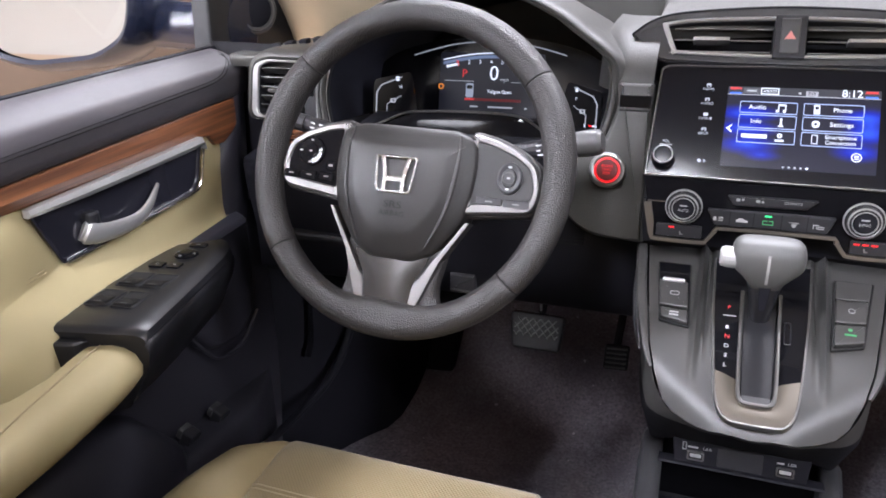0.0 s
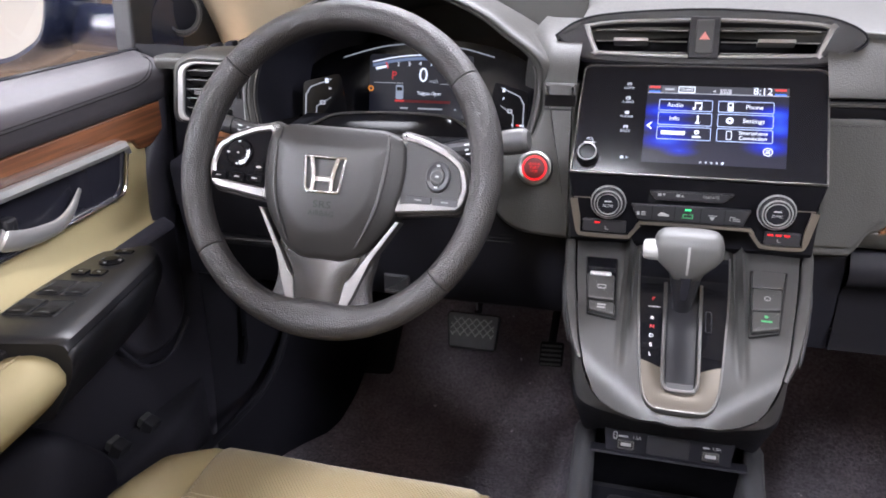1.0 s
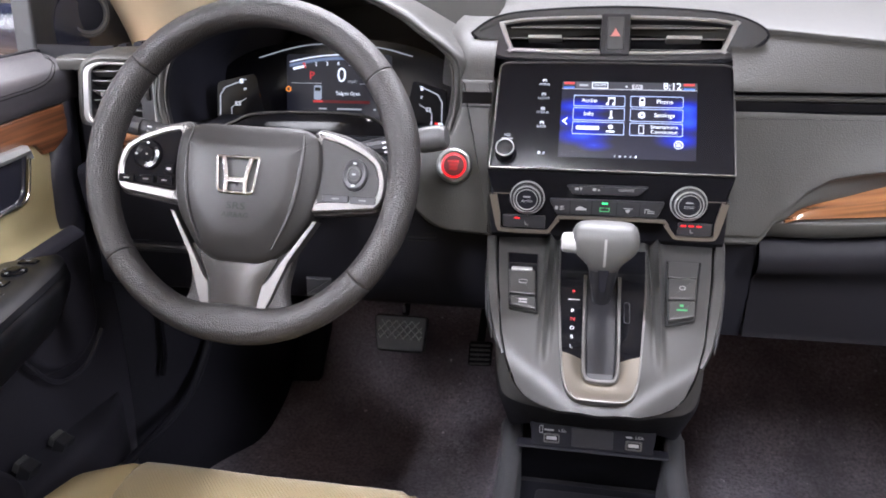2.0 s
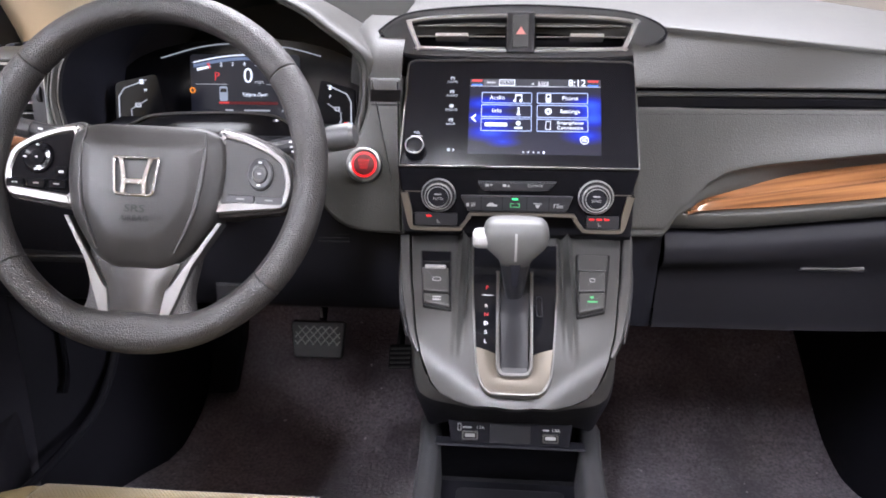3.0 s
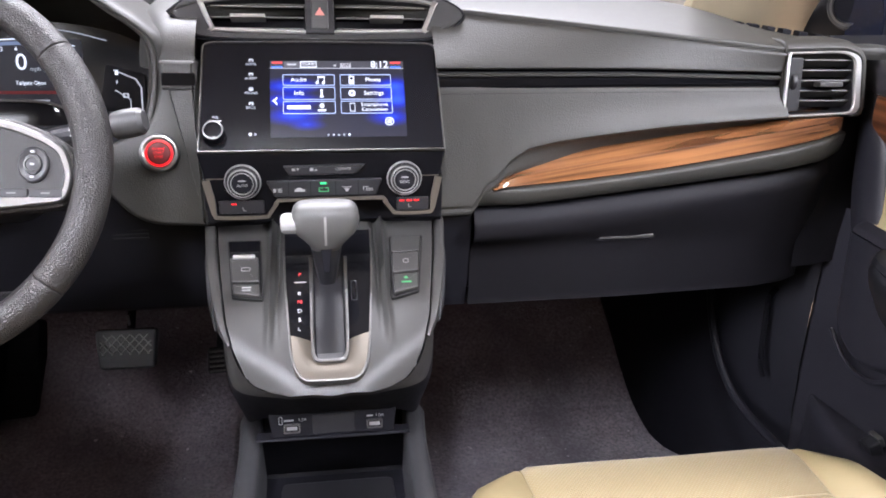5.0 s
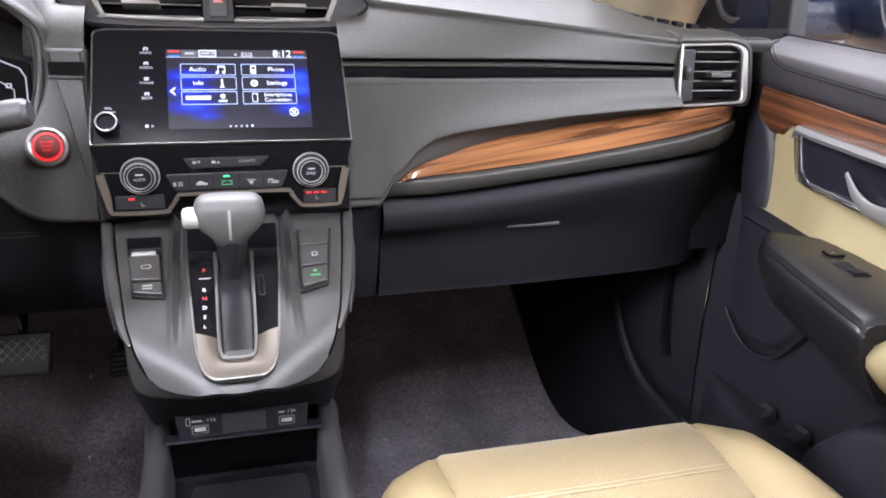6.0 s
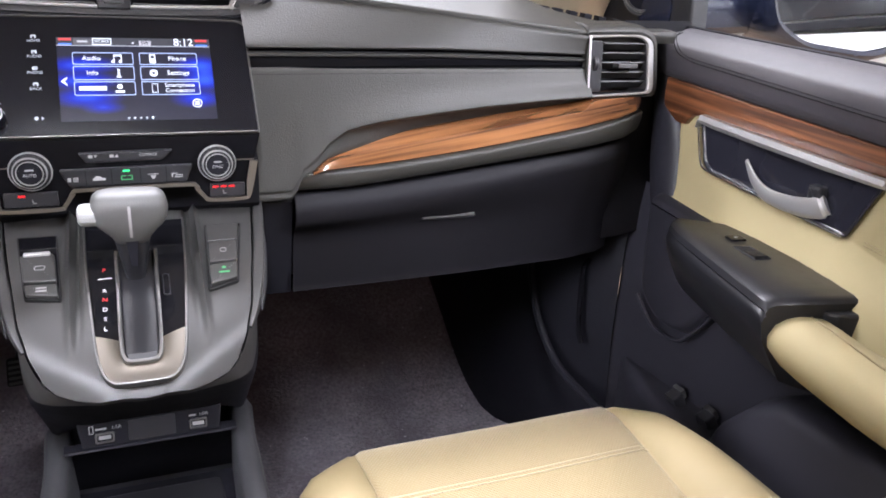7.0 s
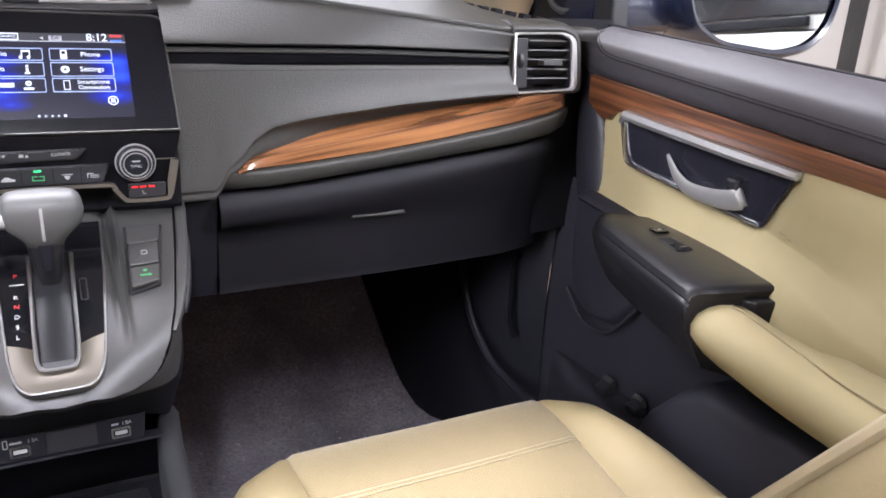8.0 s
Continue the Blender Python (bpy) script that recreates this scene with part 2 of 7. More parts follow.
PIANO = node_mat("piano_black", (0.004, 0.004, 0.005), 0.09, mottle=0.0, spec=0.13, worn=0.03)
GLASS_BLACK = node_mat("black_display_glass", (0.006, 0.006, 0.008), 0.14, mottle=0.0, spec=0.25, worn=0.04)
SATIN = node_mat("satin_grey_console_paint", (0.029, 0.0285, 0.0275), 0.44, metal=0.0, spec=0.42, mottle=0.05, worn=0.04)
SILVER = node_mat("satin_silver_trim", (0.155, 0.152, 0.148), 0.33, metal=0.9, mottle=0.05, worn=0.03)
CHAMPAGNE = node_mat("champagne_metal_trim", (0.22, 0.20, 0.175), 0.42, metal=0.9, mottle=0.04, worn=0.03)
# darker copy of the champagne metal, offsetting the front lamp on the apron
APRON = node_mat("champagne_metal_darkened", (0.150, 0.134, 0.112), 0.33, metal=0.9, mottle=0.02, worn=0.0)
BRIGHT = node_mat("bright_satin_trim", (0.42, 0.42, 0.415), 0.30, metal=0.7, worn=0.03)
CUP = node_mat("dark_satin_cup_plastic", (0.012, 0.012, 0.017), 0.22, mottle=0.05, worn=0.03, spec=0.4)
CHROME = node_mat("chrome", (0.66, 0.66, 0.67), 0.16, metal=1.0, mottle=0.03, worn=0.03)
GREYKNOB = node_mat("grey_lever_plastic", (0.050, 0.050, 0.048), 0.50, grain=0.3, grain_size=900, relief=0.0003, spec=0.4)
LIGHTGREY = node_mat("light_grey_plastic", (0.21, 0.21, 0.205), 0.4)
BUTTON = node_mat("dark_grey_button", (0.034, 0.034, 0.034), 0.45, grain=0.1)
SHELL = node_mat("grey_grained_plastic", (0.026, 0.026, 0.028), 0.40, grain=0.2, grain_size=900)
BEIGE = node_mat("beige_vinyl", (0.265, 0.222, 0.118), 0.68, grain=0.2, grain_size=900, relief=0.0003, mottle=0.08, spec=0.3)
BEIGE_SEAT = node_mat("beige_seat_vinyl", (0.226, 0.180, 0.094), 0.66, grain=0.2, grain_size=900, relief=0.0003, mottle=0.08, spec=0.3)
CLOTH = weave_mat("beige_perforated_cloth", (0.232, 0.184, 0.096))
THREAD = node_mat("beige_thread", (0.23, 0.185, 0.105), 0.8)
PIPING = node_mat("pale_piping", (0.36, 0.30, 0.19), 0.6)
PLATE = node_mat("satin_grey_metal", (0.058, 0.056, 0.055), 0.24, metal=0.85, mottle=0.02, worn=0.0)
SPOKE = node_mat("dark_grey_spoke_paint", (0.012, 0.0117, 0.0117), 0.46, spec=0.28, worn=0.05)
GLOVE = node_mat("dull_charcoal_glovebox_plastic", (0.0055, 0.0053, 0.0070), 0.58, grain=0.2, grain_size=900, relief=0.0003, spec=0.14)
DOORBLACK = node_mat("grained_charcoal_door_plastic", (0.016, 0.0155, 0.020), 0.44, grain=0.25, grain_size=900, relief=0.0003, spec=0.32)
SEAM = node_mat("black_thread", (0.012, 0.012, 0.012), 0.8, spec=0.2)
HEADLINER = node_mat("beige_headliner_cloth", (0.56, 0.48, 0.33), 0.9, grain=0.2, grain_size=500)
WOOD = wood_mat("glossy_walnut_veneer", (0.045, 0.016, 0.007), (0.225, 0.098, 0.038), "x", 0.22)
WOOD_DOOR = wood_mat("glossy_walnut_veneer_door", (0.034, 0.012, 0.006), (0.165, 0.064, 0.026), "y", 0.36)
CARPET = carpet_mat("charcoal_carpet", (0.084, 0.078, 0.091), (0.38, 0.357, 0.39))
PANE = pane_mat("window_glass", (0.93, 0.95, 0.94))
MIRROR = node_mat("mirror_glass", (0.88, 0.9, 0.9), 0.02, metal=1.0, mottle=0.0, worn=0.01)
CARPAINT = node_mat("dark_blue_car_paint", (0.007, 0.009, 0.020), 0.25, coat=0.35, mottle=0.02)
VANWHITE = node_mat("white_van_paint", (0.42, 0.42, 0.41), 0.35, coat=0.3, mottle=0.03)
WHITEWALL = node_mat("off_white_painted_wall", (0.43, 0.41, 0.38), 0.7, grain=0.1, grain_size=60, mottle=0.06, mottle_size=1.5)
TANFLOOR = node_mat("tan_epoxy_floor", (0.36, 0.26, 0.19), 0.3, mottle=0.12, mottle_size=1.2)
RED = glow("red_light", (1.0, 0.012, 0.014), 0.95)
REDTEXT = glow("red_lettering", (1.0, 0.05, 0.05), 0.6)
REDDIM = glow("dim_red_glow", (0.5, 0.01, 0.015), 0.12)
GREEN = glow("green_light", (0.05, 0.9, 0.25), 1.6)
GREENDIM = glow("green_lettering", (0.1, 0.6, 0.2), 0.5)
AMBER = glow("amber_light", (1.0, 0.30, 0.02), 0.9)
WHITELIGHT = glow("white_display_light", (0.86, 0.92, 1.0), 1.1)
WHITEDIM = glow("dim_white_lettering", (0.8, 0.85, 0.9), 0.45)
BLUEBAR = glow("blue_display_light", (0.05, 0.2, 1.0), 1.0)
PRINT = node_mat("white_print", (0.46, 0.46, 0.46), 0.5, mottle=0.0)
PRINTDIM = node_mat("grey_print", (0.30, 0.30, 0.30), 0.5, mottle=0.0)
GREYMARK = node_mat("dim_grey_print", (0.14, 0.14, 0.14), 0.5, mottle=0.0)
EMBOSS = node_mat("embossed_mark", (0.006, 0.006, 0.006), 0.7, mottle=0.0, spec=0.18)


def display_mat():
    """The main display's background: blue glows on near black."""
    mat = bpy.data.materials.new("blue_menu_display")
    mat.use_nodes = True
    nt = mat.node_tree
    b = nt.nodes["Principled BSDF"]
    b.inputs["Base Color"].default_value = (0.01, 0.01, 0.015, 1)
    b.inputs["Roughness"].default_value = 0.15
    tc = nt.nodes.new("ShaderNodeTexCoord")
    total = None
    for x, z, a, c, k in ((-0.036, 0.8435, 0.034, 0.0070, 1.0), (-0.036, 0.8290, 0.034, 0.0070, 1.0), (-0.033, 0.8135, 0.032, 0.0080, 0.9), (-0.018, 0.8040, 0.020, 0.0050, 0.5),
                          (0.080, 0.8435, 0.026, 0.0070, 1.0), (0.084, 0.8290, 0.024, 0.0085, 1.0), (0.076, 0.8115, 0.026, 0.0075, 0.8), (0.086, 0.8370, 0.018, 0.0140, 0.5)):
        mp = nt.nodes.new("ShaderNodeMapping")
        mp.vector_type = "TEXTURE"
        mp.inputs["Location"].default_value = (x + XC, -0.042, z)
        mp.inputs["Scale"].default_value = (a * 1.3, 0.6, c * 1.55)
        gr = nt.nodes.new("ShaderNodeTexGradient")
        gr.gradient_type = "QUADRATIC_SPHERE"
        nt.links.new(tc.outputs["Object"], mp.inputs["Vector"])
        nt.links.new(mp.outputs["Vector"], gr.inputs["Vector"])
        m = nt.nodes.new("ShaderNodeMath")
        m.operation = "MULTIPLY_ADD"
        m.inputs[1].default_value = k * 1.05
        nt.links.new(gr.outputs["Fac"], m.inputs[0])
        if total is None:
            m.inputs[2].default_value = 0.0
        else:
            nt.links.new(total, m.inputs[2])
        total = m.outputs["Value"]
    ramp = nt.nodes.new("ShaderNodeValToRGB")
    e = ramp.color_ramp.elements
    e[0].position, e[0].color = 0.0, (0.017, 0.018, 0.030, 1)
    e[1].position, e[1].color = 1.0, (0.03, 0.11, 0.92, 1)
    mid = e.new(0.35)
    mid.color = (0.005, 0.020, 0.50, 1)
    nt.links.new(total, ramp.inputs["Fac"])
    nt.links.new(ramp.outputs["Color"], b.inputs["Emission Color"])
    b.inputs["Emission Strength"].default_value = 1.0
    return mat


DISPLAY = display_mat()

# ---- garage round the car ----
def plate(name, x0, x1, y0, y1, z0, z1, material, label, category="wall"):
    bm = bmesh.new()
    bmesh.ops.create_cube(bm, size=1, matrix=Matrix.LocRotScale(((x0 + x1) / 2, (y0 + y1) / 2, (z0 + z1) / 2), None, (x1 - x0, y1 - y0, z1 - z0)))
    return tagged(part(name, bm, material), label, category, kind="structure")


plate("garage_floor", -6, 4.2, -7, 7, -0.75, -0.6, TANFLOOR, "tan epoxy garage floor under the car", "floor")
plate("garage_ceiling", -6, 4.2, -7, 7, 3.3, 3.4, WHITEWALL, "white garage ceiling above the lamps", "ceiling")
plate("wall_east", 4.2, 4.4, -7, 7, -0.75, 3.4, WHITEWALL, "white painted garage wall beside the car")
plate("wall_west", -6.2, -6, -7, 7, -0.75, 3.4, WHITEWALL, "white painted garage wall far from the car")
plate("wainscot", -6, -5.95, -7, 7, -0.6, 0.86, TANFLOOR, "tan painted lower band of the garage wall", "trim")
plate("wall_north", -6, 4.2, 7, 7.2, -0.75, 3.4, WHITEWALL, "white painted garage wall ahead of the car")
plate("wall_south", -6, 4.2, -7.2, -7, -0.75, 3.4, WHITEWALL, "white painted garage wall behind the car")

# ---- car shell ----
FLOOR_Z = 0.12


def floor_sheet():
    bm = bmesh.new()
    prof = [(-2.6, 0.12), (-1.2, 0.12), (-0.5, 0.12), (0.0, 0.12), (0.2, 0.121), (0.30, 0.126), (0.40, 0.162), (0.52, 0.262), (0.64, 0.36), (0.74, 0.47), (0.78, 0.62), (0.79, 0.80)]
    prof = smooth_line([(y, z) for y, z in prof], 5)
    rows = []
    for i in range(61):
        x = -0.78 + 1.56 * i / 60
        tunnel = 0.16 * math.exp(-((x - XC) / 0.12) ** 4)
        rows.append([Vector((x, p.x, max(p.y, FLOOR_Z + tunnel) + 0.003 * noise.noise((x * 9, p.x * 9, 0)))) for p in prof])
    loft(bm, rows)
    bmesh.ops.solidify(bm, geom=bm.faces[:], thickness=0.02)
    return tagged(part("floor", bm, CARPET), "charcoal carpet on the car floor and toe board", "carpet", kind="structure")


floor_sheet()


def shell():
    # roof with beige headliner, rear quarter walls, pillars
    roof = lambda x, y: 1.30 - 0.07 * max(0, (y + 0.6) / 0.55) ** 2 - 0.05 * ((y + 1.3) / 1.3) ** 2 - 0.06 * abs(x / 0.6) ** 3
    bm = bmesh.new()
    rows = [[Vector((0.038 * k, -2.6 + 0.05 * j, roof(0.038 * k, -2.6 + 0.05 * j))) for k in range(-16, 17)] for j in range(52)]
    loft(bm, rows)
    # unseen opening added over the front seats to let the middle lamp in
    bmesh.ops.delete(bm, geom=[f for f in bm.faces if abs(f.calc_center_median().x) < 0.38 and -0.95 < f.calc_center_median().y < -0.40], context="FACES")
    bmesh.ops.solidify(bm, geom=bm.faces[:], thickness=0.03)
    tagged(part("ceiling", bm, HEADLINER), "beige cloth headliner under the car roof", "ceiling", kind="structure")
    bm = loft(bmesh.new(), [[Vector((0.04 * k, -0.97 + 0.06 * j, roof(0.04 * k, -0.97 + 0.06 * j) + 0.012)) for k in range(-10, 11)] for j in range(11)])
    tagged(part("added_roof_pane", bm, PANE), "clear unseen roof pane added over the front seats to admit lamp light", "window", kind="structure").visible_shadow = False
    for s, n in ((1, "wall_right"), (-1, "wall_left")):
        bm = bmesh.new()
        bmesh.ops.create_cube(bm, size=1, matrix=Matrix.LocRotScale((s * 0.80, -1.9, 0.50), None, (0.06, 1.5, 0.78)))
        tagged(part(n, bm, BEIGE), "beige trim of the car's rear side", "wall", kind="structure")
        bm = bmesh.new()
        sweep(bm, smooth_line([(s * 0.82, -1.05, 0.2), (s * 0.80, -1.08, 0.8), (s * 0.72, -1.05, 1.05), (s * 0.60, -1.0, 1.25)], 5), circle(0.05, 10))
        tagged(part("pillar", bm, HEADLINER), "beige centre pillar of the car", "pillar", kind="structure")
        bm = bmesh.new()
        bmesh.ops.create_cube(bm, size=1, matrix=Matrix.LocRotScale((s * 0.83, -0.4, 0.0), None, (0.10, 2.9, 0.30)))
        tagged(part("sill", bm, DULL), "black door sill of the car", "sill", kind="structure")
        # windscreen pillar
        bm = bmesh.new()
        path = smooth_line([(s * 0.705, 0.36, 0.80), (s * 0.695, 0.30, 0.90), (s * 0.675, 0.20, 1.0), (s * 0.63, 0.06, 1.12), (s * 0.57, -0.08, 1.24)], 6)
        sweep(bm, path, [(a * 1.0, b) for a, b in circle(0.115, 18, 0.03)], up=(0, 1, 0.6))
        tagged(part("windscreen_pillar", bm, HEADLINER), "beige windscreen pillar trim beside the dashboard", "pillar", kind="structure")
    bm = bmesh.new()
    loft(bm, [[Vector((x, 0.78 - 0.10 * (x / 0.7) ** 2, 0.92)) for x in [k / 10 * 0.74 for k in range(-10, 11)]],
              [Vector((x * 0.9, 0.36 - 0.06 * (x / 0.7) ** 2, 1.10)) for x in [k / 10 * 0.74 for k in range(-10, 11)]],
              [Vector((x * 0.82, -0.05, 1.27)) for x in [k / 10 * 0.74 for k in range(-10, 11)]]])
    ws = tagged(part("windscreen", bm, PANE), "clear curved windscreen glass over the dashboard", "windscreen", kind="structure")
    ws.visible_shadow = False


shell()

# ---- dashboard ----
dash = thing("dashboard", (XC, 0.1, 0.45), "soft black dashboard with walnut trim and satin vents", "dashboard")


def mirror_rows(rows):
    return [[Vector((2 * XC - p.x, p.y, p.z)) for p in r] for r in rows]


def lerp_tab(tab, x):
    for (a, p), (b, q) in zip(tab, tab[1:]):
        if x <= b:
            t = (x - a) / (b - a)
            t = max(0, t)
            return p + (q - p) * t
    return tab[-1][1]


SEAM_Y = [(0.0, 0.045), (0.17, 0.032), (0.30, 0.018), (0.45, 0.002), (0.59, -0.008), (0.72, 0.0)]
SEAM_Z = [(0.0, 0.932), (0.17, 0.9255), (0.30, 0.9135), (0.45, 0.899), (0.59, 0.885), (0.72, 0.884)]
TOP_Z = [(0.0, 0.972), (0.3, 0.970), (0.48, 0.963), (0.56, 0.950), (0.62, 0.925), (0.68, 0.902), (0.76, 0.890)]


def xs(a, b, n):
    return [a + (b - a) * i / n for i in range(n + 1)]


def dash_top(side):
    rows = []
    for x in xs(0.0, 0.735, 40):
        sy, sz, tz = lerp_tab(SEAM_Y, x), lerp_tab(SEAM_Z, x), lerp_tab(TOP_Z, x)
        far = 0.74 - 0.12 * (x / 0.7) ** 2
        pts = smooth_line([(sy + 0.004, sz - 0.012), (sy, sz), (sy + 0.012, sz + 0.006), (sy + 0.09, sz + (tz - sz) * 0.36 + 0.004), (sy + 0.24, sz + (tz - sz) * 0.72 + 0.003), (far - 0.12, tz), (far, tz - 0.03), (far, tz - 0.2)], 4)
        if side < 0 and 0.165 < x < 0.60:
            pts = [Vector((max(p.x, 0.34), p.y)) for p in pts]
        rows.append([Vector((XC + x, p.x, p.y)) for p in pts])
    bm = bmesh.new()
    loft(bm, rows if side > 0 else mirror_rows(rows))
    part("top_pad", bm, PAD, dash, sharp=60)


dash_top(1)
dash_top(-1)

# passenger face: band over the strip, strip, pad with a scoop, lower lip
WOOD_TOP = smooth_line([(0.209, 0.7195), (0.234, 0.739), (0.306, 0.757), (0.41, 0.772), (0.50, 0.784), (0.586, 0.7950), (0.604, 0.8005), (0.65, 0.8035), (0.693, 0.8055)], 6)
WOOD_LOW = smooth_line([(0.209, 0.7185), (0.25, 0.7215), (0.306, 0.7255), (0.411, 0.7365), (0.50, 0.7485), (0.579, 0.760), (0.600, 0.7635), (0.645, 0.7715), (0.690, 0.779)], 6)


def on_line(line, x):
    for a, b in zip(line, line[1:]):
        if x <= b.x:
            return a.y + (b.y - a.y) * max(0, (x - a.x)) / max(1e-6, b.x - a.x)
    return line[-1].y


def face_y(x):
    return lerp_tab([(0.13, -0.030), (0.2, -0.024), (0.4, -0.014), (0.6, -0.010), (0.72, 0.0)], x)


def passenger_face():
    band_rows, pad_rows, lip_rows = [], [], []
    top0 = lambda x: lerp_tab([(0.13, 0.8605), (0.38, 0.8595), (0.60, 0.8545)], x)
    for x in xs(0.137, 0.594, 36):
        f, sy, sz = face_y(x), lerp_tab(SEAM_Y, x - XC), lerp_tab(SEAM_Z, x - XC)
        band_rows.append([Vector((x, p.x, p.y)) for p in smooth_line([(sy + 0.012, sz - 0.006), (sy + 0.001, sz - 0.0035), (sy - 0.004, sz - 0.0065), (f + (sy - f) * 0.48 - 0.0015, top0(x) + 0.004 + (sz - top0(x)) * 0.44), (f + 0.001, top0(x) + 0.007), (f + 0.001, top0(x) + 0.0025), (f + 0.008, top0(x) + 0.001)], 4)])
    bm = loft(bmesh.new(), band_rows)
    part("upper_band", bm, PAD, dash, sharp=60)
    for x in xs(0.137, 0.594, 60):
        f = face_y(x)
        end = on_line(WOOD_TOP, x) - 0.005 - 0.006 * min(1.0, max(0.0, (x - 0.23) / 0.05)) if x > 0.203 else 0.685 + (0.719 - 0.685) * max(0, (x - 0.185) / 0.018)
        end = min(end, 0.80)
        k = min(1, max(0, (x - 0.205) / 0.16))
        k = k * k * (3 - 2 * k)
        mid = lerp_tab([(0.19, 0.714), (0.206, 0.717), (0.216, 0.735), (0.227, 0.751), (0.25, 0.766), (0.287, 0.774), (0.334, 0.780), (0.432, 0.790), (0.535, 0.797), (0.60, 0.800)], x) if x > 0.203 else end + 0.014
        mid = max(mid, end + 0.014)
        pts = smooth_line([(f + 0.008, 0.8390), (f + 0.001, 0.8385), (f - 0.001, 0.8355), (f - 0.006, (0.84 + mid) / 2), (f - 0.012 - 0.004 * k, mid + 0.006), (f - 0.011 - 0.003 * k, mid + 0.001), (f - 0.006 + 0.010 * k, mid - (mid - end) * 0.16), (f - 0.004 + 0.026 * k, end), (f + 0.04, end - 0.003)], 4)
        pad_rows.append([Vector((x, p.x, p.y)) for p in pts])
    bm = loft(bmesh.new(), pad_rows)
    part("lower_pad", bm, PAD, dash, "grained black pad with a stitched upper edge", sharp=60)
    for x in xs(0.180, 0.700, 50):
        lo = on_line(WOOD_LOW, x) if x > 0.203 else 0.718
        g = lerp_tab([(0.16, 0.689), (0.184, 0.690), (0.30, 0.700), (0.45, 0.716), (0.588, 0.7315), (0.664, 0.741), (0.70, 0.747)], x)
        f = lerp_tab([(0.16, -0.014), (0.19, -0.024), (0.25, -0.039), (0.6, -0.034), (0.66, -0.022), (0.70, 0.005)], x)
        pts = smooth_line([(f + 0.022, lo + 0.001), (f + 0.002, lo - 0.001), (f - 0.0035, lo - 0.004), (f - 0.001, (lo + g) / 2), (f + 0.006, g + 0.003), (f + 0.014, g)], 4)
        lip_rows.append([Vector((x, p.x, p.y)) for p in pts])
    bm = loft(bmesh.new(), lip_rows)
    part("lower_lip", bm, PAD, dash, sharp=60)
    part("lower_lip", loft(bmesh.new(), mirror_rows([r for r in lip_rows if r[0].x > 0.54])), PAD, dash, sharp=60)
    # gloss strip under a soft bright moulding, narrowing towards the vent
    top = top0
    low = lambda x: lerp_tab([(0.13, 0.8380), (0.38, 0.8395), (0.60, 0.8400)], x)
    bm = bmesh.new()
    loft(bm, [[Vector((x, face_y(x) + d, z)) for d, z in ((0.012, top(x) + 0.004), (0.008, top(x)), (0.004, top(x) * 0.5 + low(x) * 0.5), (0.004, low(x) + 0.003), (0.008, low(x) - 0.002))] for x in xs(0.137, 0.592, 24)])
    strip = part("gloss_strip", bm, PIANO, dash, "piano black strip with a bright upper line")
    bm = bmesh.new()
    loft(bm, [[Vector((x, face_y(x) + d, top(x) - 0.0035 + z)) for d, z in ((0.008, 0.0014), (0.0025, 0.0012), (0.0010, 0.0), (0.0012, -0.0030), (0.004, -0.0042))] for x in xs(0.139, 0.590, 24)])
    part("bright_line", bm, SATIN, strip, "satin grey moulding", sharp=50)
    bm = bmesh.new()
    for x in xs(0.142, 0.588, 148):
        bmesh.ops.create_cube(bm, size=1, matrix=Matrix.LocRotScale((x, face_y(x) - 0.001, 0.8335), None, (0.0021, 0.0012, 0.0008)))
    part("stitching", bm, SEAM, dash)
    # veneer
    rows = []
    for i in range(len(WOOD_TOP)):
        t, b = WOOD_TOP[i], WOOD_LOW[i]
        f = lerp_tab([(0.2, -0.034), (0.25, -0.030), (0.58, -0.024), (0.65, -0.018), (0.68, -0.008), (0.695, 0.006)], t.x)
        e = min(1.0, max(0.0, (0.592 - t.x) / 0.01))
        c = t.y - 0.004 - 0.24 * e * (t.y - b.y)
        rows.append([Vector((t.x, f + 0.036, t.y + 0.002)), Vector((t.x, f + 0.022 * e, t.y - 0.003)), Vector((t.x, f - 0.0035, c + 0.001)), Vector((t.x, f - 0.0045, c)), Vector((t.x * 0.5 + b.x * 0.5, f - 0.0065, c * 0.5 + b.y * 0.5)), Vector((b.x, f - 0.0065, b.y + 0.002)), Vector((b.x, f - 0.0045, b.y + 0.0005)), Vector((b.x, f + 0.012, b.y))])
    part("veneer", loft(bmesh.new(), rows), WOOD, dash, "glossy orange-brown walnut veneer trim", sharp=25)
    part("veneer", loft(bmesh.new(), mirror_rows([r for r in rows if r[0].x > 0.56])), WOOD, dash, "glossy orange-brown walnut veneer trim", sharp=50)
    # glove box
    rows = []
    for x in xs(0.188, 0.690, 36):
        g = lerp_tab([(0.16, 0.687), (0.30, 0.697), (0.45, 0.713), (0.588, 0.729), (0.664, 0.738), (0.70, 0.744)], x)
        f = lerp_tab([(0.18, -0.016), (0.4, -0.018), (0.60, -0.010), (0.66, 0.004), (0.70, 0.03)], x)
        low = lerp_tab([(0.18, 0.549), (0.5, 0.553), (0.7, 0.556)], x)
        pts = smooth_line([(f + 0.02, g), (f + 0.001, g - 0.001), (f - 0.006, g - 0.005), (f - 0.014, g - 0.020), (f - 0.010, g - 0.040), (f + 0.010, 0.63), (f + 0.02, low + 0.012), (f + 0.028, low), (f + 0.10, low - 0.005)], 4)
        rows.append([Vector((x, p.x, p.y)) for p in pts])
    glove = part("glovebox_lid", loft(bmesh.new(), rows), GLOVE, dash, "black glovebox lid, closed", sharp=60)
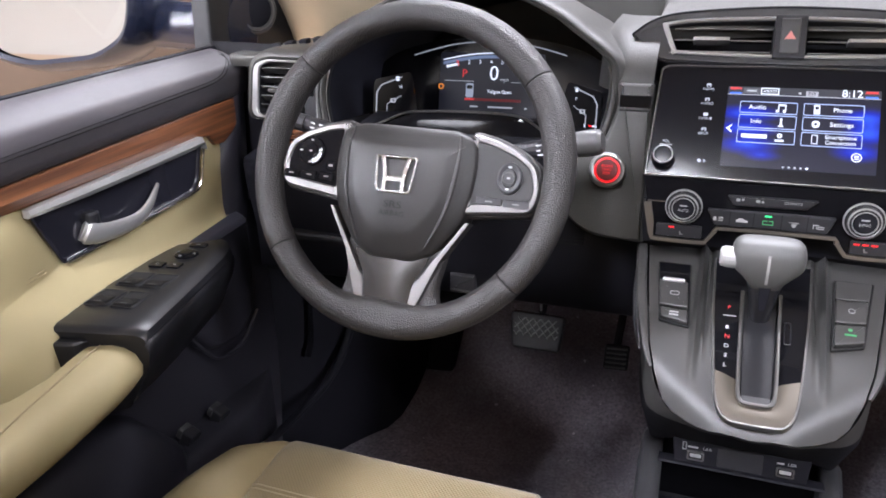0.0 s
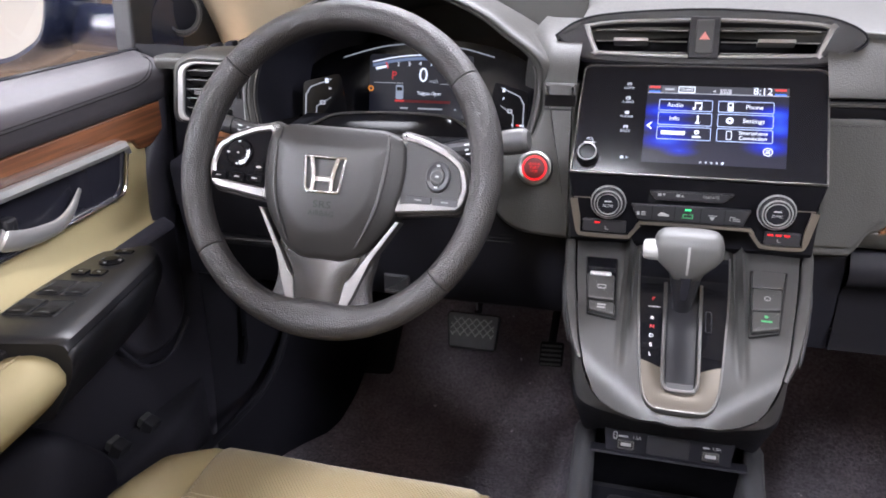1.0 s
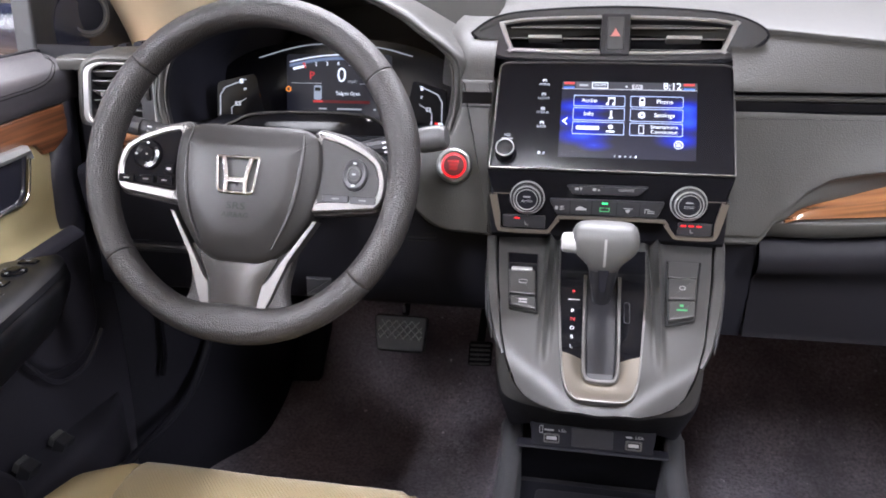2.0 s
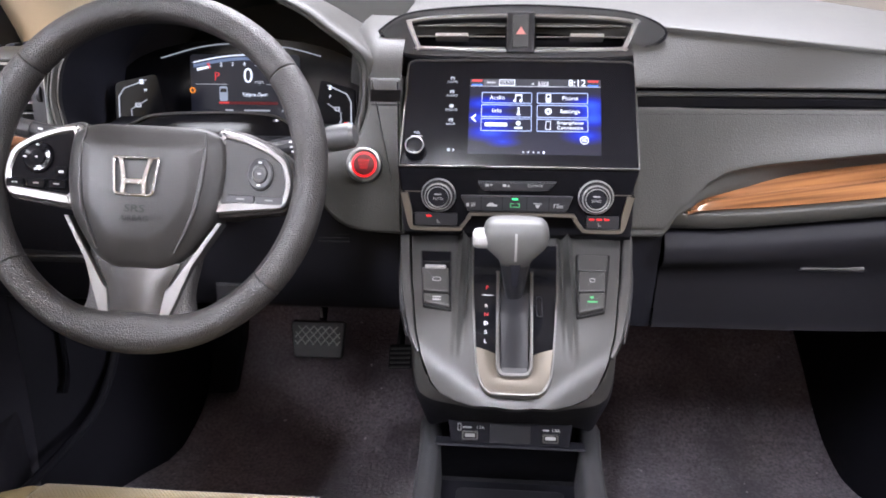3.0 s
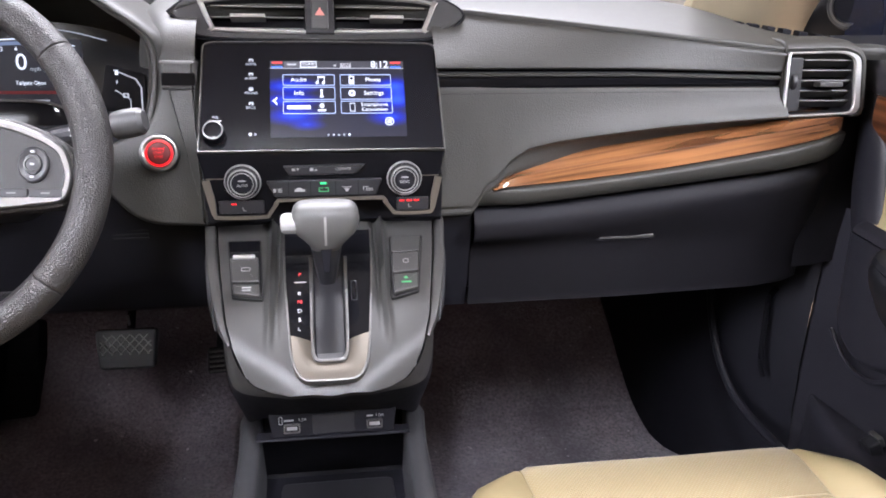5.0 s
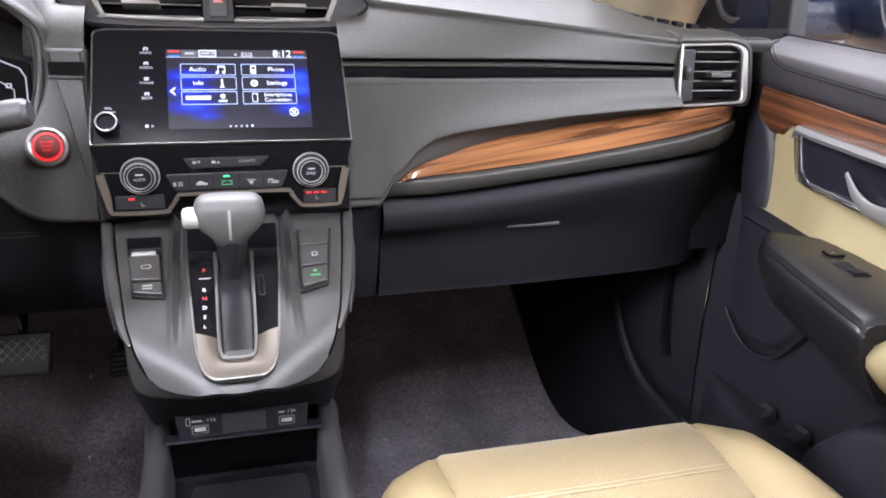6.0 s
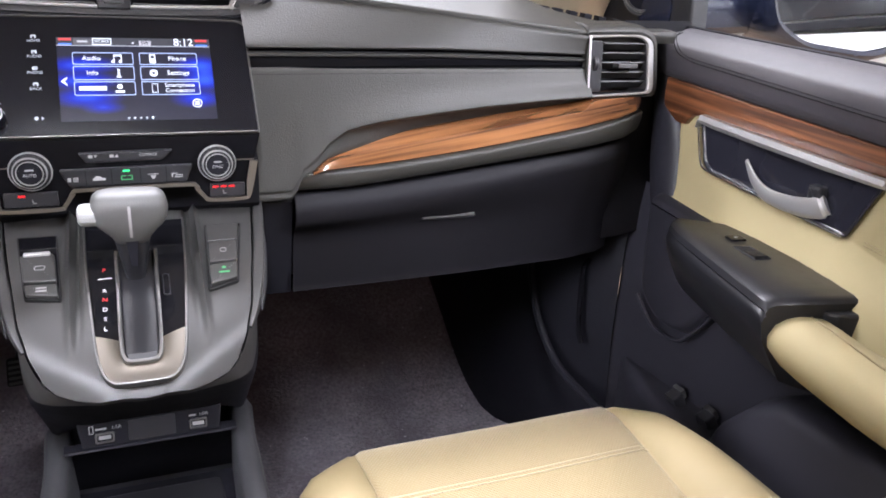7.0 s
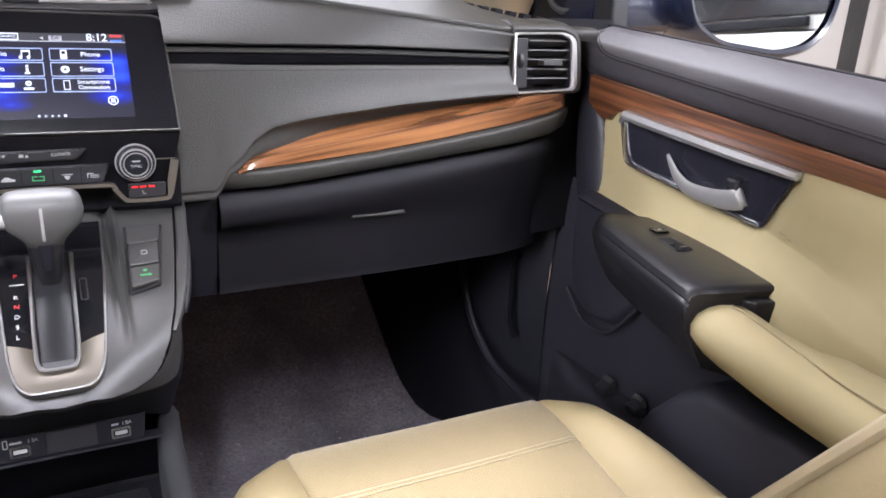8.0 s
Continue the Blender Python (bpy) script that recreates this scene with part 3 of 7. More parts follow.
    m = basis((0.396, -0.0115, 0.6445), (1, 0.01, 0.004), (0, 0.25, 1))
    part("release_handle", slab(bmesh.new(), rounded(box2(-0.038, 0.038, -0.0026, 0.0030), 0.002), -0.004, 0.004, m, 0.0015), SATIN, glove, "dull silver pull handle")
    part("handle_recess", band(bmesh.new(), rounded(box2(-0.042, 0.042, -0.005, 0.016), 0.005), rounded(box2(-0.040, 0.040, -0.0035, 0.0145), 0.004), -0.004, 0.0006, m), DULL, glove)
    # plain under-dash parts
    for a, b in ((0.150, 0.186),):
        bm = bmesh.new()
        loft(bm, [[Vector((x, y, z)) for y, z in ((0.03, 0.70), (-0.018, 0.692), (-0.020, 0.68), (-0.005, 0.62), (0.012, 0.548), (0.10, 0.545))] for x in xs(a, b, 3)])
        part("side_filler", bm, DULL, dash)
    bm = bmesh.new()
    loft(bm, [[Vector((x, y, z)) for y, z in ((0.70, 0.28), (0.56, 0.34), (0.42, 0.425), (0.27, 0.515), (0.10, 0.545), (0.09, 0.70))] for x in xs(-0.72, 0.72, 4)])
    part("under_cover", bm, DULL, dash)
    bm = bmesh.new()
    loft(bm, [[Vector((x, y, z)) for y, z in ((0.10, 0.54), (0.06, 0.70), (0.055, 0.88))] for x in xs(0.13, 0.74, 3)])
    part("backing", bm, DULL, dash)
    bm = bmesh.new()
    loft(bm, [[Vector((x, y, z)) for y, z in ((0.10, 0.54), (0.07, 0.70), (0.20, 0.785))] for x in xs(-0.74, 0.13, 3)])
    part("backing", bm, DULL, dash)


passenger_face()


def side_vent(side):
    """An oblong air vent with a bright surround at one end of the dashboard."""
    def put(x, z):
        return (XC + side * (x - XC), z)
    m = leaning(-0.008, 0.08, 0.84)
    shape = [put(*p) for p in [(0.590, 0.800), (0.698, 0.804), (0.692, 0.876), (0.672, 0.884), (0.590, 0.882)]]
    if side < 0:
        shape.reverse()
    outer = rounded(shape, [0.003, 0.014, 0.012, 0.012, 0.003] if side > 0 else [0.003, 0.012, 0.012, 0.014, 0.003], 5)
    inner = [(x - side * 0.0060 * max(0, min(1, (abs(x - XC) - 0.62) / 0.06)), y) for x, y in offset(outer, 0.0030)]
    vent = part("side_vent", band(bmesh.new(), outer, inner, -0.03, 0.010, m, 0.0012), BRIGHT, dash, "satin silver surround of a side air vent")
    part("well", slab(bmesh.new(), inner, -0.040, -0.034, m), DULL, vent)
    part("well_wall", band(bmesh.new(), inner, offset(inner, 0.0012), -0.034, 0.006, m, 0.0004), PLASTIC, vent)
    lo, hi = put(0.593, 0)[0], put(0.613, 0)[0]
    lo, hi = min(lo, hi), max(lo, hi)
    part("bezel", slab(bmesh.new(), rounded(box2(lo, hi, 0.808, 0.875), 0.004), -0.02, 0.006, m, 0.001), PLASTIC, vent)
    w = put(0.602, 0.845)
    part("thumb_wheel", turned(bmesh.new(), [(0.0, 0.0035), (0.0115, 0.0035), (0.0125, 0.002), (0.0125, -0.002), (0.0115, -0.0035), (0.0, -0.0035)], basis((w[0], -0.0060, w[1]), (0, -1, 0), (0, 0, 1)), 24), PLASTIC, vent)
    for i in range(5):
        z = 0.817 + 0.0128 * i
        bm = bmesh.new()
        a, b = put(0.615, 0)[0], put(0.690 - 0.0005 * i, 0)[0]
        slab(bm, rounded(box2(min(a, b), max(a, b), -0.0075, 0.0075), 0.001), -0.0011, 0.0011, basis((0, -0.004, z), (1, 0, 0), (0, -0.80, 0.60)), 0.0004)
        part("slat", bm, BUTTON, vent)
    k = put(0.650, 0.842)
    part("louvre_tab", slab(bmesh.new(), rounded(box2(k[0] - 0.016, k[0] + 0.016, k[1] - 0.003, k[1] + 0.003), 0.0015), 0.0, 0.014, m, 0.001), SATIN, vent, "grey louvre tab")
    # padded rim round the vent, running back to the door
    rows = []
    for grow, d in ((0.0, 0.002), (0.004, 0.006), (0.010, 0.004), (0.016, -0.010), (0.020, -0.04), (0.022, -0.10)):
        rows.append([m @ Vector((XC + side * max(side * (x - XC), 0.582), max(y, 0.8005), d)) for x, y in offset(outer, -grow)])
    part("rim_pad", loft(bmesh.new(), rows, closed=True), PAD, vent, sharp=60)
    # demister grille on top
    for i in range(7):
        x, z = put(0.585 + 0.021 * i, 0.9135 - 0.0030 * i)
        bm = bmesh.new()
        slab(bm, rounded(box2(-0.0075, 0.0075, -0.012, 0.012), 0.002), -0.008, 0.003, basis((x, 0.115 - 0.006 * i, z), (1, side * 0.1, -0.1 * side), (0.25 * side, 1, 0.05)), 0.001)
        part("demister_louvre", bm, DULL, vent)


side_vent(1)
side_vent(-1)


def centre_vents():
    m = basis((XC, 0.0235, 0.9195), (1, 0, 0), (0, 0.43, 0.90))
    hood = smooth_line([(-0.170, 0.002), (-0.145, 0.020), (-0.10, 0.029), (0.0, 0.034), (0.10, 0.029), (0.145, 0.020), (0.170, 0.002), (0.148, -0.018), (0.125, -0.028), (0.0, -0.031), (-0.125, -0.028), (-0.148, -0.018), (-0.170, 0.002)], 5)[:-1]
    hood = [(p.x, p.y) for p in hood]
    ring = smooth_line([(-0.138, 0.016), (-0.10, 0.0215), (0.0, 0.0245), (0.10, 0.0215), (0.138, 0.016), (0.1385, 0.012), (0.126, -0.016), (0.118, -0.0205), (0.0, -0.0235), (-0.118, -0.0205), (-0.126, -0.016), (-0.1385, 0.012), (-0.138, 0.016)], 5)[:-1]
    ring = [(p.x, p.y) for p in ring]
    if area2(ring) * area2(hood) < 0:
        ring.reverse()
    inner = [(x * (1 - 0.022 * max(0, abs(x) - 0.10) / 0.038), y) for x, y in offset(ring, 0.0036)]
    rows = [[m @ Vector((x, y, -0.05)) for x, y in offset(hood, -0.012)], [m @ Vector((x, y, -0.004)) for x, y in offset(hood, -0.002)], [m @ Vector((x, y, 0.003)) for x, y in hood], [m @ Vector((x, y, 0.003)) for x, y in offset(hood, 0.003)], [m @ Vector((x, y, 0.0005)) for x, y in ring]]
    vent = part("centre_vent", loft(bmesh.new(), rows, closed=True), SHELL, dash, "twin centre air vents in a pointed grey housing", sharp=30)
    part("housing_gap", sweep(bmesh.new(), [m @ Vector((x, y, 0.0)) for x, y in offset(hood, -0.0022)], circle(0.0018, 8), up=tuple(m.col[2][:3])), DULL, vent, "dark gap round the vent housing")
    part("bright_surround", band(bmesh.new(), ring, inner, -0.01, 0.004, m, 0.0010), BRIGHT, vent, "bright silver surround")
    part("well", slab(bmesh.new(), inner, -0.042, -0.036, m), DULL, vent)
    part("well_wall", band(bmesh.new(), inner, offset(inner, 0.001), -0.036, 0.0, m, 0.0004), PLASTIC, vent)
    for s in (-1, 1):
        for v, a in ((0.0135, 0.128), (0.0, 0.127), (-0.0135, 0.117)):
            pts = [(s * 0.019, -0.011), (s * a, -0.011), (s * (a - 0.002), 0.011), (s * 0.019, 0.011)]
            if s < 0:
                pts.reverse()
            part("slat", slab(bmesh.new(), rounded(pts, 0.001), -0.0007, 0.0007, at(m, 0, v, -0.012) @ Matrix.Rotation(radians(104), 4, "X"), 0.0003), PIANO, vent)
            bm = bmesh.new()
            slab(bm, box2(min(s * 0.019, s * (a - 0.003)), max(s * 0.019, s * (a - 0.003)), v - 0.0034, v - 0.0026), -0.003, 0.0003, m, 0.0002)
            part("slat_edge", bm, LIGHTGREY, vent)
        c = s * 0.081 - 0.002
        part("louvre_tab", slab(bmesh.new(), rounded(box2(c - 0.020, c + 0.020, -0.0042, 0.0002), 0.001), -0.012, 0.003, m, 0.001), BRIGHT, vent, "satin silver louvre tab")
    part("switch_block", slab(bmesh.new(), rounded(box2(-0.0168, 0.0168, -0.0245, 0.0262), 0.002), -0.02, 0.005, m, 0.0012), PLASTIC, vent)
    sw = part("hazard_switch", slab(bmesh.new(), rounded(box2(-0.0098, 0.0098, -0.0195, 0.0215), 0.002), 0.004, 0.0068, m, 0.001), BUTTON, vent, "dark hazard switch with a pink triangle")
    tri = [(-0.0058, -0.003), (0.0058, -0.003), (0.0, 0.0068)]
    part("triangle_mark", slab(bmesh.new(), tri, 0.0068, 0.0072, m), glow("pink_mark", (1.0, 0.36, 0.30), 0.42), sw)


centre_vents()


# ---- driver's side of the dashboard ----
ARCH = [(-0.178, 0.795), (-0.168, 0.83), (-0.164, 0.868), (-0.168, 0.892), (-0.186, 0.911), (-0.212, 0.929), (-0.246, 0.953), (-0.30, 0.976), (-0.37, 0.984), (-0.44, 0.977), (-0.50, 0.953), (-0.548, 0.918), (-0.574, 0.885), (-0.586, 0.84), (-0.582, 0.795)]
CENTRE = Vector((-0.372, 0.86))


def toward(p, k, dz=0.0):
    q = CENTRE + (p - CENTRE) * k
    return Vector((q.x, q.y + dz))


def hood():
    line = smooth_line(ARCH, 5)
    rows = []
    for k, y, dz in ((0.86, 0.135, -0.004), (0.87, 0.10, -0.004), (0.895, 0.03, -0.002), (0.905, -0.012, 0), (0.912, -0.018, 0), (0.93, -0.021, 0), (0.944, -0.0214, 0), (0.949, -0.0196, 0), (0.954, -0.0213, 0), (0.970, -0.0192, 0), (0.99, -0.012, 0), (1.0, 0.004, 0), (1.005, 0.06, -0.002), (1.01, 0.16, -0.008), (1.01, 0.32, -0.03), (1.0, 0.5, -0.07)):
        rows.append([Vector((toward(p, k).x, y + 0.02 * (p.y - 0.87), toward(p, k).y + dz)) for p in line])
    part("binnacle_lining", loft(bmesh.new(), rows[:5]), LINING_GLARE, dash, "dull navy lining round the gauges, coloured lighter for lens glare", sharp=70)
    part("binnacle_hood", loft(bmesh.new(), rows[4:]), PAD, dash, "black hood arched over the gauges", sharp=70)
    bm = bmesh.new()
    sweep(bm, [Vector((toward(p, 0.903).x, -0.016, toward(p, 0.903).y)) for p in line[:16]], circle(0.0014, 6), up=(0, 1, 0))
    part("hood_trim", bm, SILVER, dash)
    bm = bmesh.new()
    sweep(bm, [Vector((toward(p, 0.93).x, -0.014, toward(p, 0.93).y)) for p in line[-14:]], [(-0.006, -0.004), (0.006, -0.004), (0.006, 0.004), (-0.006, 0.004)], up=(0, 1, 0))
    part("hood_trim", bm, SILVER, dash, "satin silver trim beside the gauges")
    # shelf below the gauges with a bright front edge
    arc = smooth_line([(-0.500, -0.024, 0.800), (-0.470, -0.022, 0.813), (-0.440, -0.020, 0.8235), (-0.37, -0.020, 0.8275), (-0.298, -0.020, 0.8255), (-0.268, -0.020, 0.812), (-0.246, -0.022, 0.795)], 6)
    rows = [[Vector((p.x, -0.035, 0.74)) for p in arc], [Vector((p.x, p.y - 0.006, p.z - 0.012)) for p in arc], arc, [Vector((p.x, 0.03, p.z - 0.012)) for p in arc], [Vector((p.x, 0.14, p.z - 0.03)) for p in arc]]
    part("shelf", loft(bmesh.new(), rows), PIANO, dash, sharp=60)
    bm = bmesh.new()
    sweep(bm, [p + Vector((0, -0.003, 0)) for p in arc], circle(0.0016, 6), up=(0, 1, 0))
    part("shelf_trim", bm, SILVER, dash)


hood()


def driver_lower():
    # panel between gauges and centre display, with the start button
    pts = rounded([(-0.129, 0.686), (-0.133, 0.8715), (-0.173, 0.8715), (-0.173, 0.84), (-0.186, 0.80), (-0.245, 0.775), (-0.246, 0.735), (-0.205, 0.690)], [0.004, 0.004, 0.004, 0.01, 0.02, 0.03, 0.04, 0.03], 5)
    m = leaning(-0.036, 0.13, 0.80)
    part("knee_pad_upper", slab(bmesh.new(), pts, -0.04, 0.004, m, 0.006), PAD, dash, sharp=50)
    for z0, z1, mat, d in ((0.8395, 0.8415, SEAM, 0.0055), (0.844, 0.8575, PIANO, 0.0055)):
        part("gloss_strip", slab(bmesh.new(), box2(-0.170, -0.1340, z0, z1), 0.0, d, m, 0.0004), mat, dash)
    rows = [[Vector((x, y, z)) for y, z in ((0.14, 0.938), (0.08, 0.931), (0.035, 0.922), (0.010, 0.911), (-0.008, 0.897), (-0.020, 0.882), (-0.0275, 0.868), (-0.0280, 0.860))] for x in xs(-0.205, -0.134, 12)]
    for row in rows:
        for p in row:
            p.y += 28 * max(0.0, -0.160 - p.x) ** 2
    part("upper_corner", loft(bmesh.new(), rows), PAD, dash, sharp=60)
    # start button
    n = basis((-0.1775, -0.0455, 0.771), (1, 0, 0), (0, 0.30, 1))
    st = part("start_button", turned(bmesh.new(), [(0.0215, -0.012), (0.0215, 0.002), (0.0205, 0.0045), (0.0178, 0.0050), (0.0156, 0.0035), (0.0152, -0.002)], n, 40, False), SILVER, dash, "round engine start button, lit red in a silver ring")
    part("glow_ring", turned(bmesh.new(), [(0.0152, 0.0), (0.0152, 0.003), (0.0128, 0.0036), (0.0126, 0.0)], n, 40, False), RED, st, "glowing red ring")
    part("button_face", turned(bmesh.new(), [(0.0126, 0.0), (0.0126, 0.0036), (0.0114, 0.0046), (0.0, 0.0050)], n, 40), glow("dark_red_button", (0.30, 0.004, 0.006), 0.10), st)
    lettering("ENGINE", 0.0039, at(n, 0, 0.0045, 0.0052), RED, st)
    lettering("START", 0.0039, at(n, 0, 0.0002, 0.0052), RED, st)
    lettering("STOP", 0.0039, at(n, 0, -0.0042, 0.0052), RED, st)
    # knee panel under the column
    rows = []
    for x in xs(-0.715, -0.136, 24):
        e = abs((x + 0.40) / 0.32) ** 4 * 0.02
        h = 0.80 - 0.058 * max(0.0, min(1.0, (-0.535 - x) / 0.02))
        rows.append([Vector((x, y, z)) for y, z in ((0.05, h + 0.01), (-0.030 + e, h), (-0.034 + e, h - 0.01), (-0.030 + e, 0.70), (-0.012 + e, 0.62), (0.006, 0.565), (0.03, 0.552), (0.10, 0.548))])
    part("knee_panel", loft(bmesh.new(), rows), DULL, dash, sharp=60)
    for z in (0.664, 0.669, 0.674):
        part("vent_slit", slab(bmesh.new(), box2(-0.245, -0.205, z, z + 0.002), -0.004, 0.0, basis((0, -0.0225, 0), (1, 0, 0), (0, 0.0, 1))), SEAM, dash)
    bx = part("release_box", slab(bmesh.new(), rounded(box2(-0.393, -0.355, 0.571, 0.598), 0.003), 0.0, 0.014, basis((0, 0.006, 0), (1, 0, 0), (0, 0.0, 1)), 0.003), PLASTIC, dash, "small dark socket cover under the dashboard")
    part("cover_lip", slab(bmesh.new(), rounded(box2(-0.391, -0.357, 0.571, 0.5745), 0.001), 0.012, 0.017, basis((0, 0.006, 0), (1, 0, 0), (0, 0.0, 1)), 0.001), SATIN, bx)
    for z in (0.627, 0.742):
        part("storage_lip", slab(bmesh.new(), rounded(box2(-0.665, -0.475, z, z + 0.012), 0.004), 0.0, 0.026, basis((0, 0.0, 0), (1, 0, 0), (0, 0.0, 1)), 0.004), PLASTIC, dash)
    # steering column shroud
    rows = []
    for y, w, h, z in ((0.02, 0.075, 0.06, 0.735), (-0.03, 0.070, 0.055, 0.745), (-0.09, 0.060, 0.045, 0.762), (-0.140, 0.055, 0.042, 0.775)):
        rows.append([Vector((-0.372 + w * math.copysign(abs(math.cos(a)) ** 0.6, math.cos(a)), y, z + h * math.copysign(abs(math.sin(a)) ** 0.6, math.sin(a)))) for a in [2 * math.pi * k / 24 for k in range(24)]])
    part("column_shroud", loft(bmesh.new(), rows, closed=True, caps=True), PLASTIC, dash)
    # side end caps of the dashboard
    for s in (-1, 1):
        bm = bmesh.new()
        loft(bm, [[Vector((XC + s * x, y, z)) for z in (0.58, 0.65, 0.74, 0.80, 0.86, 0.902)] for x, y in ((0.66, 0.02), (0.70, 0.026), (0.725, 0.036), (0.76, 0.045), (0.80, 0.05))])
        part("end_cap", bm, GLOVE, dash, sharp=60)


driver_lower()

# ---- instrument cluster ----
def cluster():
    cl = thing("instrument_cluster", (-0.38, 0.15, 0.80), "dark digital instrument cluster with lit red and white gauges", "gauges")
    face = basis((-0.384, 0.157, 0.848), (1, 0, 0), (0, 0.18, 1))
    arch = smooth_line([(-0.205, -0.062), (-0.200, -0.01), (-0.165, 0.028), (-0.10, 0.050), (0.0, 0.060), (0.10, 0.050), (0.160, 0.026), (0.19, -0.01), (0.195, -0.062)], 5)
    pts = [(p.x, p.y) for p in arch]
    part("face", slab(bmesh.new(), pts, -0.01, -0.003, face), GLASS_BLACK, cl)
    # bright arc over the centre display
    bm = bmesh.new()
    sweep(bm, [face @ Vector((p.x, p.y, 0.002)) for p in smooth_line([(-0.125, 0.030), (-0.06, 0.047), (0.0, 0.051), (0.06, 0.046), (0.11, 0.034)], 6)], circle(0.0007, 6), up=(0, 1, 0))
    part("bright_arc", bm, WHITEDIM, cl)
    part("centre_display", slab(bmesh.new(), rounded(box2(-0.083, 0.078, -0.054, 0.036), 0.006), -0.003, -0.001, face), glow("dark_display", (0.009, 0.010, 0.016), 0.8), cl)
    # rev counter band
    arc = smooth_line([(-0.078, 0.0235), (-0.04, 0.031), (0.0, 0.0345), (0.04, 0.032), (0.07, 0.026)], 5)
    bm = bmesh.new()
    loft(bm, [[face @ Vector((p.x, p.y + d, 0.0006)) for p in arc] for d in (0.0, 0.0018)])
    part("rev_band", bm, WHITELIGHT, cl)
    bm = bmesh.new()
    loft(bm, [[face @ Vector((p.x, p.y - 0.002 + d, 0.0005)) for p in arc] for d in (-0.0045, 0.0)])
    part("rev_band", bm, glow("blue_grey_band", (0.16, 0.22, 0.34), 0.8), cl)
    for i, ch in enumerate("12345678"):
        x = -0.054 + 0.0172 * i
        lettering(ch, 0.0080, at(face, x, 0.0195 + 0.003 * math.sin(math.pi * (i + 1) / 9), 0.0008), REDTEXT if ch == "1" else WHITELIGHT, cl)
    bm = bmesh.new()
    slab(bm, [(-0.0575, 0.0235), (-0.0535, 0.0150), (-0.0520, 0.0158), (-0.0555, 0.0240)], 0.001, 0.0014, face)
    part("rev_needle", bm, REDTEXT, cl)
    part("rev_fill", slab(bmesh.new(), [(-0.072, 0.0125), (-0.053, 0.0170), (-0.053, 0.0205), (-0.073, 0.0165)], 0.0005, 0.0008, face), WHITELIGHT, cl)
    lettering("P", 0.0165, at(face, -0.043, 0.0045, 0.001), REDTEXT, cl)
    lettering("0", 0.030, at(face, 0.003, 0.0055, 0.001), WHITELIGHT, cl)
    lettering("mph", 0.0075, at(face, 0.0195, -0.0025, 0.001), WHITEDIM, cl)
    lettering("Tailgate Open", 0.0072, at(face, 0.0125, -0.0205, 0.001), WHITELIGHT, cl, wide=0.9)
    for a, b in ((-0.075, -0.028), (0.03, 0.068)):
        bm = bmesh.new()
        slab(bm, box2(a, b, -0.0065, -0.0057), 0.0004, 0.0007, face)
        part("display_line", bm, WHITEDIM, cl)
    part("warning_lamp", band(bmesh.new(), circle(0.0042, 18), circle(0.0026, 18), 0.0, 0.001, at(face, -0.080, -0.015), 0.0001), AMBER, cl, "amber warning lamp")
    # car picture with its open tailgate, and the red bar beneath
    car = part("car_symbol", slab(bmesh.new(), rounded(box2(-0.040, -0.028, -0.030, -0.009), 0.003), 0.0004, 0.0008, face), glow("car_symbol_light", (0.45, 0.52, 0.62), 0.55), cl)
    part("car_symbol_window", slab(bmesh.new(), rounded(box2(-0.0385, -0.0295, -0.0175, -0.012), 0.0015), 0.0008, 0.0011, face), GLASS_BLACK, car)
    part("red_bar", slab(bmesh.new(), box2(-0.041, 0.046, -0.0345, -0.0305), 0.0004, 0.0008, face), REDDIM, cl)
    part("red_bar", slab(bmesh.new(), box2(-0.041, -0.026, -0.0335, -0.0310), 0.0008, 0.0011, face), REDTEXT, cl)
    for a, b in ((-0.032, -0.020), (-0.004, 0.034), (0.052, 0.056)):
        part("odometer_bar", slab(bmesh.new(), box2(a, b, -0.0440, -0.0418), 0.0004, 0.0008, face), WHITEDIM, cl)
    # side gauges
    for m, flip in ((basis((-0.497, 0.060, 0.831), (1, 0.12, 0), (0, 0.18, 1)), 1), (basis((-0.2300, 0.030, 0.8325), (1, -0.25, 0), (0, 0.18, 1)) @ Matrix.Scale(0.88, 4), -1)):
        g = part("side_gauge", slab(bmesh.new(), rounded([(-0.034 * flip, -0.045), (0.036 * flip, -0.045), (0.020 * flip, 0.034), (-0.034 * flip, 0.022)][::flip], 0.006), -0.006, -0.002, m), PIANO, cl)
        line = [(-0.029 * flip, -0.030), (-0.029 * flip, 0.004), (-0.022 * flip, 0.015), (0.008 * flip, 0.026)]
        bm = bmesh.new()
        sweep(bm, [m @ Vector((x, y, 0.0)) for x, y in line], [(-0.0006, -0.0006), (0.0006, -0.0006), (0.0006, 0.0006), (-0.0006, 0.0006)], up=(0, 1, 0))
        part("gauge_line", bm, WHITEDIM, g)
        bm = bmesh.new()
        sweep(bm, [m @ Vector((x, y, 0.0)) for x, y in [(-0.013 * flip, -0.032), (-0.013 * flip, -0.012), (0.008 * flip, 0.0)]], [(-0.0004, -0.0004), (0.0004, -0.0004), (0.0004, 0.0004), (-0.0004, 0.0004)], up=(0, 1, 0))
        part("gauge_line", bm, WHITEDIM, g)
        chars = ((("C", -0.0165, -0.0265), ("H", 0.0065, 0.0125)) if flip > 0 else (("E", 0.0125, -0.0265), ("F", -0.004, 0.010)))
        for ch, x, y in chars:
            lettering(ch, 0.0058, at(m, x, y, 0.0004), WHITELIGHT, g)
